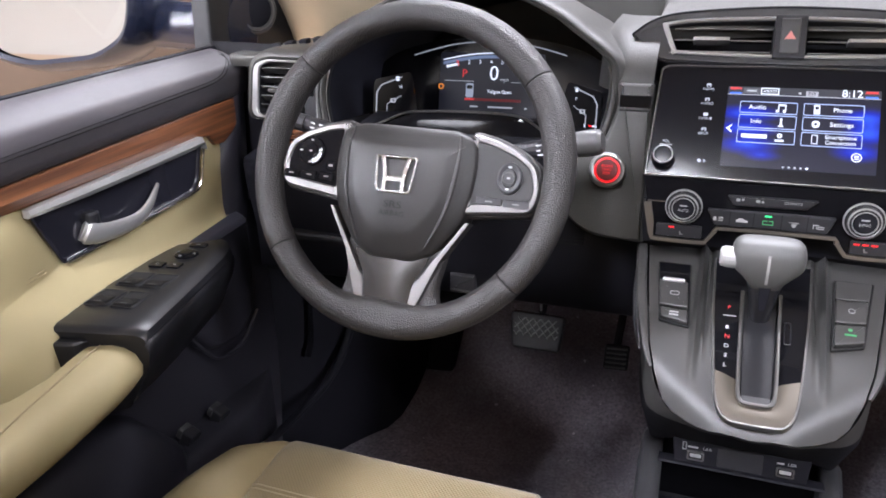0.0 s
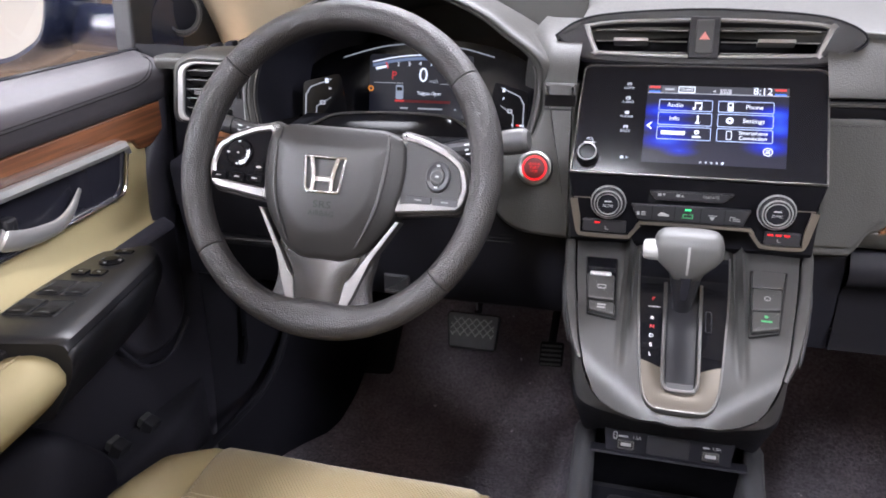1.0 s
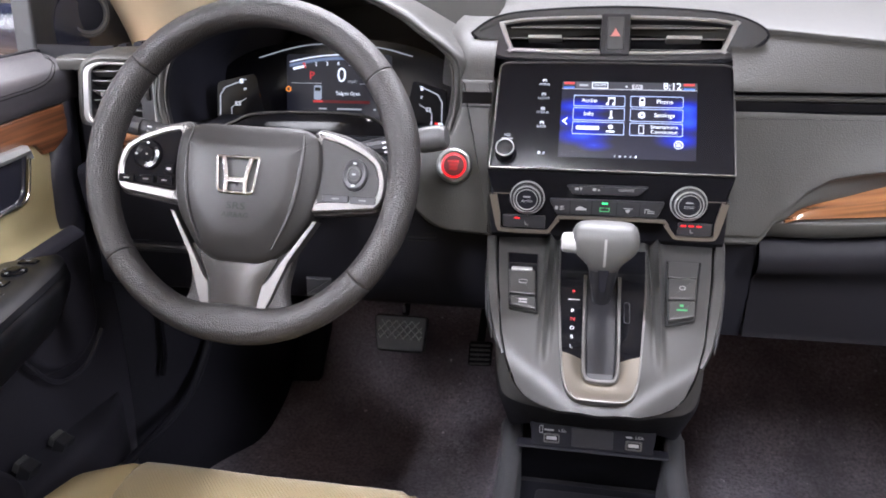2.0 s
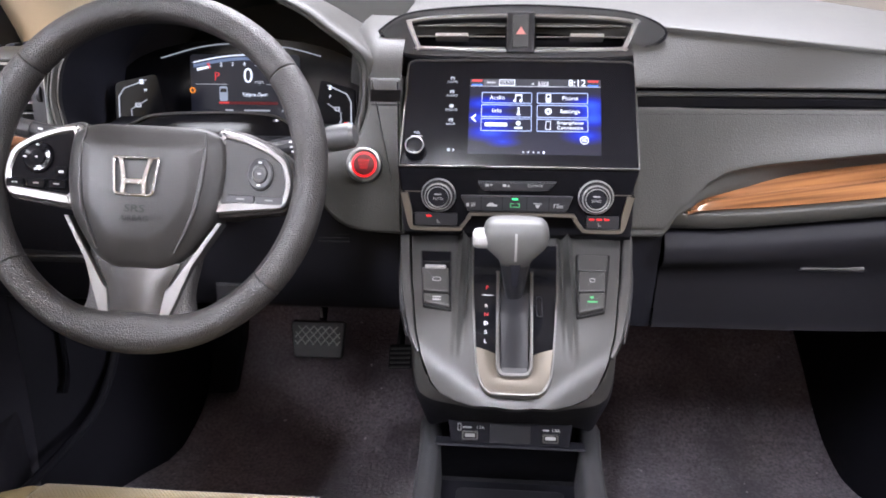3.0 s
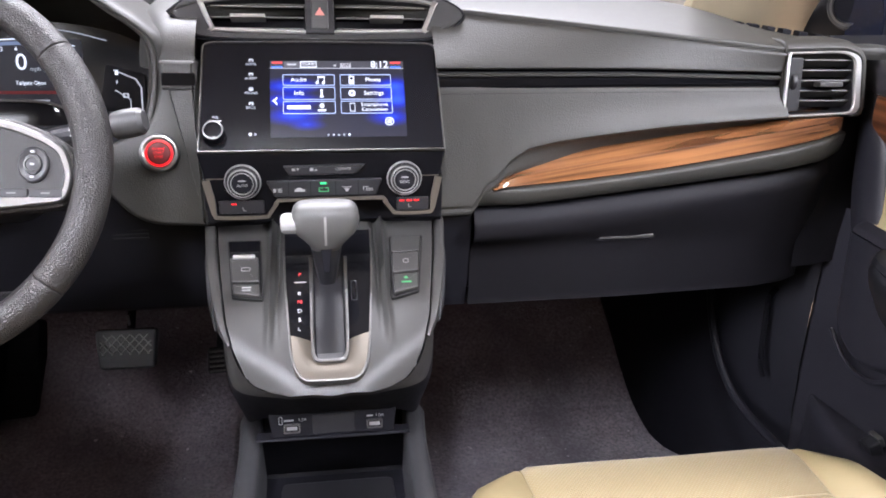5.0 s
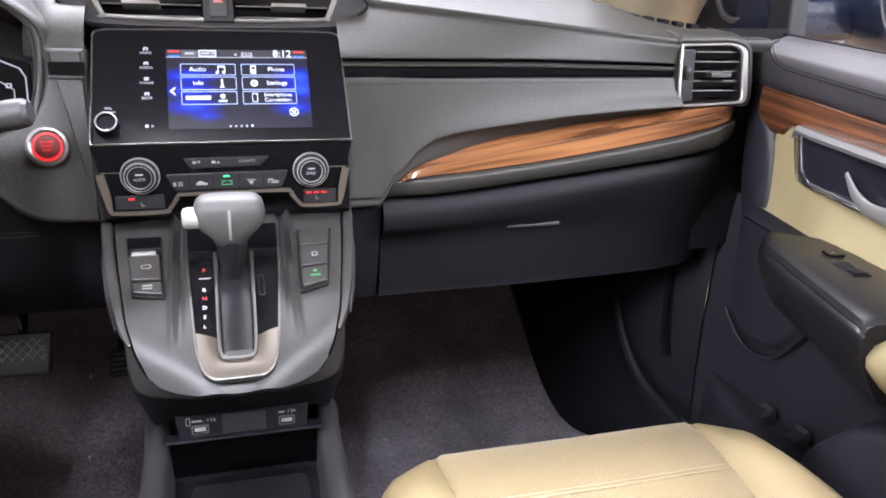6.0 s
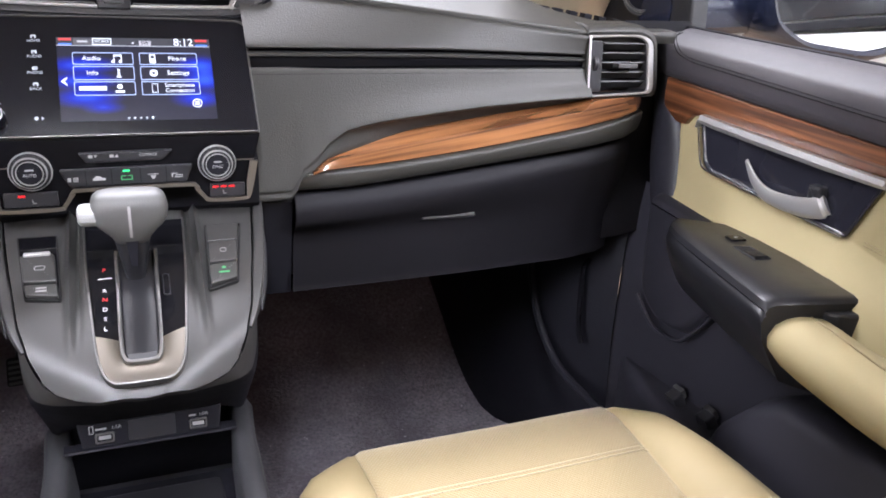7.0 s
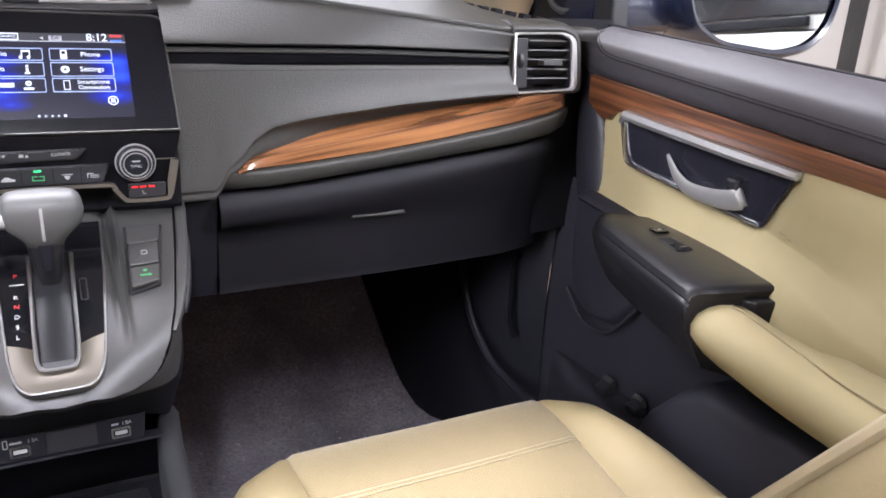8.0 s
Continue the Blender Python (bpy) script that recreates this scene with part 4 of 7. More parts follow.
        part("gauge_mark", slab(bmesh.new(), box2(-0.031, -0.0235, -0.0285, -0.0262) if flip > 0 else box2(0.0185, 0.0235, -0.0275, -0.0252), 0.0, 0.0005, m), WHITELIGHT if flip > 0 else RED, g)
        if flip < 0:
            part("gauge_mark", slab(bmesh.new(), box2(0.024, 0.031, -0.0275, -0.0252), 0.0, 0.0005, m), WHITELIGHT, g)
        part("gauge_mark", slab(bmesh.new(), box2(-0.001, 0.004, 0.0205, 0.0265) if flip > 0 else box2(-0.006, -0.002, 0.020, 0.026), 0.0, 0.0005, m), WHITELIGHT, g)
        part("gauge_symbol", band(bmesh.new(), rounded(box2(-0.008 if flip > 0 else 0.003, 0.0 if flip > 0 else 0.011, -0.010, -0.004), 0.001), rounded(box2(-0.006 if flip > 0 else 0.005, -0.002 if flip > 0 else 0.009, -0.0085, -0.0055), 0.001), 0.0, 0.0005, m, 0.0001), WHITEDIM, g)


cluster()


# ---- centre display ----
def infotainment():
    m = basis((XC, -0.0425, 0.8305), (1, 0, 0), (0, 0.0725, 0.1065))
    un = thing("infotainment_display", (XC, -0.03, 0.78), "black glass touchscreen unit showing a blue menu", "display")
    glass = rounded([(-0.1365, -0.0640), (0.1365, -0.0640), (0.1345, 0.0685), (0.124, 0.0722), (0.0, 0.0735), (-0.123, 0.0722), (-0.1335, 0.0685)], [0.002, 0.002, 0.008, 0.01, 0.05, 0.01, 0.008], 4)
    part("glass_face", slab(bmesh.new(), offset(glass, 0.0018), -0.03, 0.0, m, 0.0008), GLASS_BLACK, un)
    part("silver_rim", band(bmesh.new(), glass, offset(glass, 0.0017), -0.03, 0.0012, m, 0.0005), SILVER, un)
    scr = part("display", slab(bmesh.new(), box2(-0.0580, 0.0938, -0.0475, 0.0478), 0.0, 0.0004, m), DISPLAY, un, "lit display with blue menu")

    def bar(x0, x1, y0, y1, mat, d=0.0008, par=scr, name="menu_mark"):
        return part(name, slab(bmesh.new(), box2(x0, x1, y0, y1), 0.0004, d, m), mat, par)

    bar(-0.058, 0.0938, 0.0378, 0.0385, WHITEDIM)
    bar(-0.058, 0.0938, 0.0388, 0.0475, glow("header_grey", (0.020, 0.022, 0.034), 0.8), 0.0006)
    for x in (-0.056, 0.079):
        bar(x, x + 0.012, 0.0440, 0.0466, REDTEXT)
        bar(x, x + 0.012, 0.0388, 0.0405, BLUEBAR)
    bar(-0.042, -0.025, 0.0395, 0.0463, glow("tab_grey", (0.10, 0.10, 0.12), 0.7))
    bar(-0.0385, -0.0285, 0.0418, 0.0438, WHITEDIM, 0.001)
    tab = rounded(box2(-0.0240, -0.0055, 0.0390, 0.0468), 0.0008)
    part("menu_tab", band(bmesh.new(), tab, offset(tab, 0.0010), 0.0004, 0.001, m, 0.0001), WHITELIGHT, scr)
    lettering("SOURCE", 0.0037, at(m, -0.0148, 0.0429, 0.001), WHITELIGHT, scr)
    bar(0.0215, 0.0335, 0.0388, 0.0445, glow("label_grey", (0.5, 0.5, 0.55), 0.7))
    lettering("SW", 0.0056, at(m, 0.0275, 0.0417, 0.001), GLASS_BLACK, scr)
    part("menu_mark", slab(bmesh.new(), [(0.0135, 0.0416), (0.0165, 0.0400), (0.0165, 0.0432)], 0.0004, 0.001, m), WHITEDIM, scr)
    lettering("8:12", 0.0120, at(m, 0.0665, 0.0428, 0.0008), WHITELIGHT, scr)
    # six menu keys
    for col in (0, 1):
        for row, (y1, y0) in enumerate(((0.0302, 0.0162), (0.0144, -0.0015), (-0.0032, -0.0190))):
            x0, x1 = (-0.0440, 0.0145) if col == 0 else (0.0204, 0.0790)
            pts = rounded(box2(x0, x1, y0, y1), 0.002)
            inn = offset(pts, 0.0007)
            key = part("menu_key", band(bmesh.new(), pts, inn, 0.0004, 0.001, m, 0.0001), glow("key_outline", (0.55, 0.68, 1.0), 0.85), scr)
            yc = (y0 + y1) / 2
            word = (("Audio", "Info", ""), ("Phone", "Settings", "Smartphone\nConnection"))[col][row]
            if word:
                lettering(word, 0.0073 if row < 2 else 0.0062, at(m, (-0.026, 0.0585)[col], yc, 0.001), WHITELIGHT, key)
            else:
                bar(-0.0395, -0.0135, yc - 0.0020, yc + 0.0024, WHITELIGHT, 0.001, key)
            ix = -0.0008 if col == 0 else 0.0335
            if (col, row) == (0, 0):
                bar(ix - 0.0040, ix + 0.0040, yc + 0.0028, yc + 0.0046, WHITELIGHT, 0.001, key)
                for k in (-0.0040, 0.0030):
                    bar(ix + k, ix + k + 0.001, yc - 0.003, yc + 0.004, WHITELIGHT, 0.001, key)
                    part("menu_mark", turned(bmesh.new(), [(0.0, 0.001), (0.0017, 0.001), (0.0017, 0.0004)], at(m, ix + k - 0.0006, yc - 0.0034), 12), WHITELIGHT, key)
            elif (col, row) == (0, 1):
                bar(ix - 0.0010, ix + 0.0012, yc - 0.0040, yc + 0.0012, WHITELIGHT, 0.001, key)
                bar(ix - 0.0024, ix + 0.0024, yc - 0.0050, yc - 0.0036, WHITELIGHT, 0.001, key)
                bar(ix - 0.0012, ix + 0.0012, yc + 0.0024, yc + 0.0046, WHITELIGHT, 0.001, key)
            elif (col, row) == (0, 2):
                part("menu_mark", band(bmesh.new(), circle(0.0027, 14), circle(0.0011, 14), 0.0004, 0.001, at(m, ix, yc + 0.002), 0.0001), WHITELIGHT, key)
                bar(ix - 0.0045, ix + 0.0045, yc - 0.0048, yc - 0.0026, WHITELIGHT, 0.001, key)
            elif (col, row) == (1, 1):
                part("menu_mark", band(bmesh.new(), circle(0.0040, 16), circle(0.0016, 16), 0.0004, 0.001, at(m, ix, yc), 0.0001), WHITELIGHT, key)
            else:
                s = rounded(box2(ix - 0.0030, ix + 0.0030, yc - 0.0052, yc + 0.0052), 0.0008)
                part("menu_mark", band(bmesh.new(), s, offset(s, 0.0012 if row == 0 else 0.0006), 0.0004, 0.001, m, 0.0001), WHITELIGHT, key)
                if row == 0:
                    bar(ix - 0.0018, ix + 0.0018, yc - 0.0030, yc + 0.0002, WHITELIGHT, 0.001, key)
    arrow = [(-0.0560, -0.0030), (-0.0500, -0.0080), (-0.0500, -0.0062), (-0.0528, -0.0030), (-0.0500, 0.0002), (-0.0500, 0.0020)]
    part("menu_arrow", slab(bmesh.new(), arrow, 0.0004, 0.001, m), WHITELIGHT, scr)
    part("menu_circle", band(bmesh.new(), circle(0.0050, 24), circle(0.0041, 24), 0.0004, 0.001, at(m, 0.0747, -0.0290), 0.0001), WHITELIGHT, scr)
    for k in (-0.0017, 0.0, 0.0017):
        bar(0.0723, 0.0771, -0.0294 + k, -0.0286 + k, WHITELIGHT, 0.001)
    for i in range(5):
        part("page_dot", turned(bmesh.new(), [(0.0, 0.001), (0.0009 + 0.0004 * (i == 4), 0.001), (0.0012, 0.0004)], at(m, 0.0055 + 0.0058 * i, -0.0449), 10), WHITELIGHT if i == 4 else WHITEDIM, scr)
    # touch keys on the glass
    for word, y in (("HOME", 0.0432), ("AUDIO", 0.0255), ("PHONE", 0.0072), ("BACK", -0.0108)):
        key = part("touch_key", slab(bmesh.new(), rounded(box2(-0.0815, -0.0765, y + 0.0030, y + 0.0070), 0.0012), 0.0, 0.0003, m), WHITEDIM, un)
        lettering(word, 0.0043, at(m, -0.079, y, 0.0003), WHITEDIM, key)
        if word in ("HOME", "BACK", "AUDIO"):
            part("key_gap", slab(bmesh.new(), box2(-0.0800, -0.0780, y + 0.0030, y + 0.0050), 0.0003, 0.0004, m), GLASS_BLACK, key)
    part("touch_key", turned(bmesh.new(), [(0.0, 0.0003), (0.0020, 0.0003), (0.0020, 0.0)], at(m, -0.0800, -0.0432), 14), WHITEDIM, un)
    part("touch_key", slab(bmesh.new(), [(-0.0760, -0.0452), (-0.0728, -0.0432), (-0.0760, -0.0412), (-0.0748, -0.0432)], 0.0, 0.0003, m), WHITEDIM, un)
    # volume knob
    k = at(m, -0.1180, -0.0440)
    knob = part("volume_knob", turned(bmesh.new(), [(0.0130, -0.002), (0.0130, 0.001), (0.0118, 0.002), (0.0112, 0.013), (0.0105, 0.0145), (0.0078, 0.0150), (0.0074, 0.0138), (0.0, 0.0138)], k, 36), GLASS_BLACK, un, "round volume knob with a bright rim")
    part("bright_rim", turned(bmesh.new(), [(0.0107, 0.0135), (0.0107, 0.0150), (0.0101, 0.0155), (0.0095, 0.0150), (0.0095, 0.0138)], k, 36, False), BRIGHT, knob)
    lettering("VOL", 0.0042, at(m, -0.1175, -0.0225, 0.0003), WHITEDIM, un)
    bm = bmesh.new()
    slab(bm, box2(-0.1245, -0.1105, -0.0270, -0.0260), 0.0, 0.0003, m)
    part("print_bar", bm, PRINTDIM, un)


infotainment()


# ---- climate panel ----
def climate():
    m = leaning(-0.0745, -0.05, 0.74)
    un = thing("climate_panel", (XC, -0.06, 0.70), "piano black climate control panel with two round knobs", "control panel")
    pts = rounded([(-0.133, 0.7765), (-0.126, 0.744), (-0.1185, 0.7015), (-0.060, 0.7015), (-0.043, 0.7205), (0.065, 0.7205), (0.083, 0.7025), (0.128, 0.7025), (0.135, 0.744), (0.142, 0.7765)], [0.002, 0.01, 0.010, 0.006, 0.006, 0.006, 0.006, 0.01, 0.01, 0.002], 4)
    part("panel_face", slab(bmesh.new(), pts, -0.03, 0.0, m, 0.002), PIANO, un)
    # champagne trim that runs below the panel
    low = smooth_line([(-0.1295, 0.7455), (-0.1245, 0.720), (-0.1205, 0.7045), (-0.1120, 0.7005), (-0.0640, 0.7005), (-0.0570, 0.7045), (-0.0480, 0.7165), (-0.0400, 0.7198), (0.0620, 0.7203), (0.0700, 0.7168), (0.0790, 0.7055), (0.0860, 0.7015), (0.1210, 0.7015), (0.1290, 0.7055), (0.1330, 0.720), (0.1380, 0.7455)], 4)
    low = [(p.x, p.y) for p in low]
    bm = bmesh.new()
    rows = [[], [], [], []]
    n = len(low)
    for i, (x, y) in enumerate(low):
        t = Vector(low[min(i + 1, n - 1)]) - Vector(low[max(i - 1, 0)])
        t.normalize()
        nx, ny = -t.y, t.x
        side = min(i, n - 1 - i) / n
        w = 0.0080 - (0.0080 - 0.0038) * min(1, max(0, side - 0.06) / 0.08)
        for r, (k, d) in zip(rows, ((0.0, -0.01), (0.0, 0.0035), (1.0, 0.0035), (1.0, -0.01))):
            r.append(m @ Vector((x + nx * w * k, y + ny * w * k, d)))
    loft(bm, rows)
    part("metal_trim", bm, CHAMPAGNE, un, "champagne metal trim under the panel", sharp=30)
    for s in (-1, 1):
        c = (-0.0855, 0.7440) if s < 0 else (0.0945, 0.7450)
        k = at(m, c[0], c[1], 0.0)
        knob = part("climate_knob", turned(bmesh.new(), [(0.0196, 0.0), (0.0196, 0.003), (0.0188, 0.0052), (0.0172, 0.0058), (0.0166, 0.0050), (0.0160, 0.0052), (0.0154, 0.0098), (0.0146, 0.0112), (0.0128, 0.0116), (0.0116, 0.0106)], k, 44), PLASTIC, un, "round climate knob with bright rings", sharp=40)
        for r, h in ((0.0193, 0.0046), (0.0152, 0.0104), (0.0121, 0.0113)):
            w = 0.0006 if r < 0.013 else 0.0009
            part("bright_ring", turned(bmesh.new(), [(r + w, h - 0.0012), (r + w * 0.7, h + 0.0006), (r, h + 0.0011), (r - w * 0.7, h + 0.0006), (r - w, h - 0.0012)], k, 44, False), BRIGHT, knob, sharp=60)
        part("knob_face", turned(bmesh.new(), [(0.0114, 0.009), (0.0112, 0.0108), (0.0104, 0.0114), (0.0, 0.0116)], k, 36), DULL, knob)
        lettering("AUTO" if s < 0 else "SYNC", 0.0044, at(k, 0.0, -0.0020, 0.0118), PRINTDIM, knob)
        part("print_bar", slab(bmesh.new(), box2(-0.004, 0.004, 0.0026, 0.0042), 0.0114, 0.0118, k), PRINTDIM, knob)
        x0, x1 = (-0.1255, -0.1060) if s < 0 else (0.1150, 0.1345)
        part("bright_line", slab(bmesh.new(), box2(x0, x1, 0.7465, 0.7476), 0.0, 0.0006, m), CHAMPAGNE, un)
        # heated seat key below
        x0, x1 = ((-0.1135, -0.0640), (0.0860, 0.1230))[s > 0]
        key = part("heater_key", slab(bmesh.new(), rounded(box2(x0, x1, 0.7062, 0.7215), 0.0015), -0.002, 0.0022, m, 0.0008), PLASTIC, un, "dark seat heater key with lit red marks")
        for i in range(1 if s < 0 else 3):
            xx = -0.1000 if s < 0 else 0.0852 + 0.0085 * i + 0.0035
            part("red_lamp", slab(bmesh.new(), rounded(box2(xx, xx + 0.0062, 0.7172, 0.7190), 0.0006), 0.002, 0.0027, m), RED, key, "small red lamp")
        xx = -0.0875 if s < 0 else 0.0995
        part("seat_mark", slab(bmesh.new(), rounded([(xx, 0.7095), (xx + 0.0036, 0.7095), (xx + 0.0036, 0.7108), (xx + 0.0014, 0.7108), (xx + 0.0006, 0.7140), (xx - 0.0008, 0.7140)], 0.0003), 0.002, 0.0024, m), GREYMARK, key)
    bar = part("upper_keys", slab(bmesh.new(), rounded([(-0.0415, 0.7610), (-0.034, 0.7500), (0.039, 0.7510), (0.0505, 0.7620)], 0.003), -0.002, 0.0035, m, 0.0012), PLASTIC, un)
    for x in (-0.0275, -0.0075):
        part("key_mark", slab(bmesh.new(), box2(x - 0.004, x, 0.7555, 0.7585), 0.003, 0.0037, m), PRINTDIM, bar)
        tri = [(x + 0.001, 0.7585), (x + 0.0045, 0.7585), (x + 0.00275, 0.7555)] if x < -0.01 else [(x + 0.001, 0.7555), (x + 0.0045, 0.7555), (x + 0.00275, 0.7585)]
        part("key_mark", slab(bmesh.new(), tri, 0.003, 0.0037, m), PRINTDIM, bar)
    lettering("CLIMATE", 0.0044, at(m, 0.0255, 0.7572, 0.0036), PRINTDIM, bar)
    bar = part("lower_keys", slab(bmesh.new(), rounded([(-0.0605, 0.7440), (-0.0515, 0.7250), (0.0620, 0.7258), (0.0695, 0.7450)], 0.003), -0.002, 0.0035, m, 0.0012), PLASTIC, un)
    for x in (-0.036, -0.0115, 0.0165, 0.042):
        part("key_gap", slab(bmesh.new(), box2(x - 0.0004, x + 0.0004, 0.7262, 0.7440), 0.0033, 0.0037, m), SEAM, bar)
    marks = {
        -0.0480: [box2(-0.005, -0.002, -0.0026, 0.0016), box2(0.0, 0.005, 0.0010, 0.0018), box2(0.0, 0.005, -0.0008, 0.0), box2(0.0, 0.005, -0.0026, -0.0018)],
        -0.0235: [[(-0.0060, -0.0022), (0.0060, -0.0022), (0.0060, 0.0), (0.0030, 0.0005), (0.0010, 0.0022), (-0.0030, 0.0022), (-0.0048, 0.0002), (-0.0060, 0.0)]],
        0.0030: [box2(-0.0055, -0.0008, 0.0012, 0.0020), box2(-0.0055, -0.0047, -0.0020, 0.0012), box2(-0.0055, 0.0055, -0.0028, -0.0020), box2(0.0047, 0.0055, -0.0020, 0.0012), box2(0.0012, 0.0055, 0.0012, 0.0020)],
        0.0290: [box2(-0.0050, 0.0050, 0.0018, 0.0026), [(-0.0030, 0.0008), (-0.0010, -0.0030), (0.0010, -0.0030), (0.0030, 0.0008)]],
        0.0530: [box2(-0.0055, 0.0005, 0.0016, 0.0024), box2(-0.0055, -0.0047, -0.0024, 0.0016), box2(-0.0025, 0.0055, -0.0004, 0.0004), box2(-0.0025, 0.0055, -0.0024, -0.0016)]}
    for x, shapes in marks.items():
        for pts in shapes:
            part("key_mark", slab(bmesh.new(), [(x + a, 0.7338 + c) for a, c in pts], 0.003, 0.0037, m), GREENDIM if x == 0.0030 else PRINTDIM, bar)
    part("green_lamp", slab(bmesh.new(), rounded(box2(-0.0005, 0.0062, 0.7400, 0.7418), 0.0006), 0.003, 0.0040, m), GREEN, bar, "small green lamp")
    # dark neck between panel and console
    bm = bmesh.new()
    loft(bm, [[Vector((x, y, z)) for y, z in ((-0.02, 0.78), (-0.052, 0.74), (-0.050, 0.69), (-0.02, 0.66))] for x in xs(-0.132, 0.142, 4)])
    part("panel_neck", bm, DULL, un)


climate()


# ---- gear console ----
CON = basis((XC, -0.04, 0.685), (1, 0, 0), (0, 0.150, 0.071))


OUTLINE = [(0.131, 0.02), (0.1285, 0.0), (0.121, -0.066), (0.108, -0.15), (0.0988, -0.183), (0.0885, -0.2025), (0.0760, -0.2165), (0.0595, -0.2280), (0.0400, -0.2385), (0.018, -0.2450), (0.0, -0.2470)]


def half_width(v):
    return lerp_tab([(q, p) for p, q in reversed(OUTLINE)], v)


def crown(u):
    """Height of the gently arched panel over its own plane."""
    return 0.004 * (1 - (u / 0.125) ** 2)


def surf(u, v):
    """The panel's height with its lower edge folded down along a slanting crease."""
    line = -0.254 + max(0.0, abs(u) - 0.018) * 0.86
    e = line + 0.001 - v
    fold = 0.5 * (e + math.sqrt(e * e + 0.017 ** 2))
    return crown(u) - 0.062 * (1 - math.exp(-fold / 0.027))


def console():
    con = thing("gear_console", (XC, -0.15, 0.45), "satin grey gear console rising to the dashboard", "console")
    rows = []
    vs = [0.012, -0.01, -0.04, -0.08, -0.12, -0.14, -0.15, -0.16, -0.17, -0.18, -0.1865, -0.193, -0.1985, -0.204, -0.2095, -0.2165, -0.2225, -0.228, -0.2335, -0.2385, -0.2420, -0.2450, -0.2466]
    for v in vs:
        w = half_width(v)
        row = []
        for k in range(-48, 49):
            a = abs(k)
            u = w * a / 48 if w < 0.09 else 0.075 * a / 36 if a < 36 else 0.075 + (w * 0.988 - 0.075) * (a - 36) / 12
            u = math.copysign(u, k)
            fade = min(1, max(0, (v + 0.200) / 0.10))
            ridge = (0.0095 * math.exp(-((abs(u) - 0.0625) / 0.0032) ** 2) - 0.0055 * math.exp(-((abs(u) - 0.0550) / 0.0034) ** 2)) * fade
            row.append(CON @ Vector((u, v, surf(u, v) + ridge)))
        rows.append(row)
    part("top_panel", loft(bmesh.new(), rows), SATIN, con, "satin dark grey console panel", sharp=50)
    # dark skirt under the panel, running back to the sockets and down to the floor
    line = [(-u, v) for u, v in OUTLINE[1:]] + [(u, v) for u, v in reversed(OUTLINE[1:-1])]
    line = [(p.x, p.y) for p in smooth_line(line, 5)]
    edge = [CON @ Vector((u * 1.002, v, surf(u, v) - 0.0008)) for u, v in line]
    foot, mid = [], []
    for (u, v), p in zip(line, edge):
        k = min(1, max(0, (-0.185 - v) / 0.050))
        k = k * k * (3 - 2 * k)
        side = Vector((XC + math.copysign(0.101, u), max(p.y + 0.06, -0.085), 0.440))
        front = Vector((XC + u, -0.139, 0.484))
        q = side.lerp(front, k)
        foot.append(q)
        mid.append(p.lerp(q, 0.45) + Vector((math.copysign(0.012, u) * (1 - k), 0.002, 0.008 * k)))
        lip = [p.lerp(q, 0.30) + Vector((0, -0.004, 0)) for p, q in zip(edge, mid)]
    low = [p.lerp(q, 0.72) + Vector((0, -0.003, 0)) for p, q in zip(edge, mid)]
    part("panel_lip", loft(bmesh.new(), [edge, lip, low]), SATIN, con, "satin dark grey lower edge of the console", sharp=60)
    part("skirt", loft(bmesh.new(), [low, mid, foot]), DULL, con, sharp=60)
    for s in (-1, 1):
        path = smooth_line([tuple(CON @ Vector((s * (half_width(v) + d), v, -0.001 + max(-0.012, surf(half_width(v), v))))) for v, d in ((0.018, 0.0068), (0.0, 0.0068), (-0.03, 0.0068), (-0.066, 0.0068), (-0.10, 0.0064), (-0.13, 0.0054), (-0.155, 0.0040), (-0.175, 0.0018))], 4)
        n = len(path)
        sc = [min(1.0, 0.5 + 3 * i / n) * min(1.0, 0.25 + 2.0 * (n - 1 - i) / n) for i in range(n)]
        part("side_rail", sweep(bmesh.new(), path, rounded(box2(-0.0062, 0.0062, -0.014, 0.0045), 0.0035), scale=sc), SATIN, con, "satin grey raised side rail", sharp=40)
        path = smooth_line([tuple(CON @ Vector((s * (half_width(v) + 0.0108), v, -0.010))) for v in (-0.02, -0.06, -0.10, -0.13, -0.155)], 4)
        n = len(path)
        part("side_rail", sweep(bmesh.new(), path, rounded(box2(-0.0045, 0.0045, -0.02, 0.006), 0.004), scale=[min(1.0, 0.3 + 3 * i / n) * min(1.0, 0.1 + 2 * (n - 1 - i) / n) for i in range(n)]), SHELL, con, sharp=40)
    # switches
    left = rounded([(-0.1125, -0.034), (-0.102, -0.122), (-0.069, -0.128), (-0.075, -0.034)], 0.003)
    well = part("switch_well", band(bmesh.new(), left, offset(left, 0.0016), 0.0, 0.0040, CON, 0.0003), SEAM, con)
    part("well_floor", slab(bmesh.new(), offset(left, 0.001), 0.0, 0.0038, CON), PIANO, well)
    sw = part("parking_brake_switch", slab(bmesh.new(), rounded([(-0.1075, -0.0655), (-0.103, -0.1030), (-0.0735, -0.1045), (-0.0765, -0.0655)], 0.002), 0.002, 0.0082, CON, 0.0015), SATIN, con, "grey parking brake switch with a silver lip")
    part("silver_lip", slab(bmesh.new(), rounded(box2(-0.1040, -0.0800, -0.0685, -0.0635), 0.0015), 0.004, 0.0105, CON, 0.001), BRIGHT, sw)
    mk = rounded(box2(-0.0940, -0.0840, -0.0880, -0.0820), 0.003)
    part("print_mark", band(bmesh.new(), mk, offset(mk, 0.0007), 0.008, 0.0085, CON, 0.0001), PRINTDIM, sw)
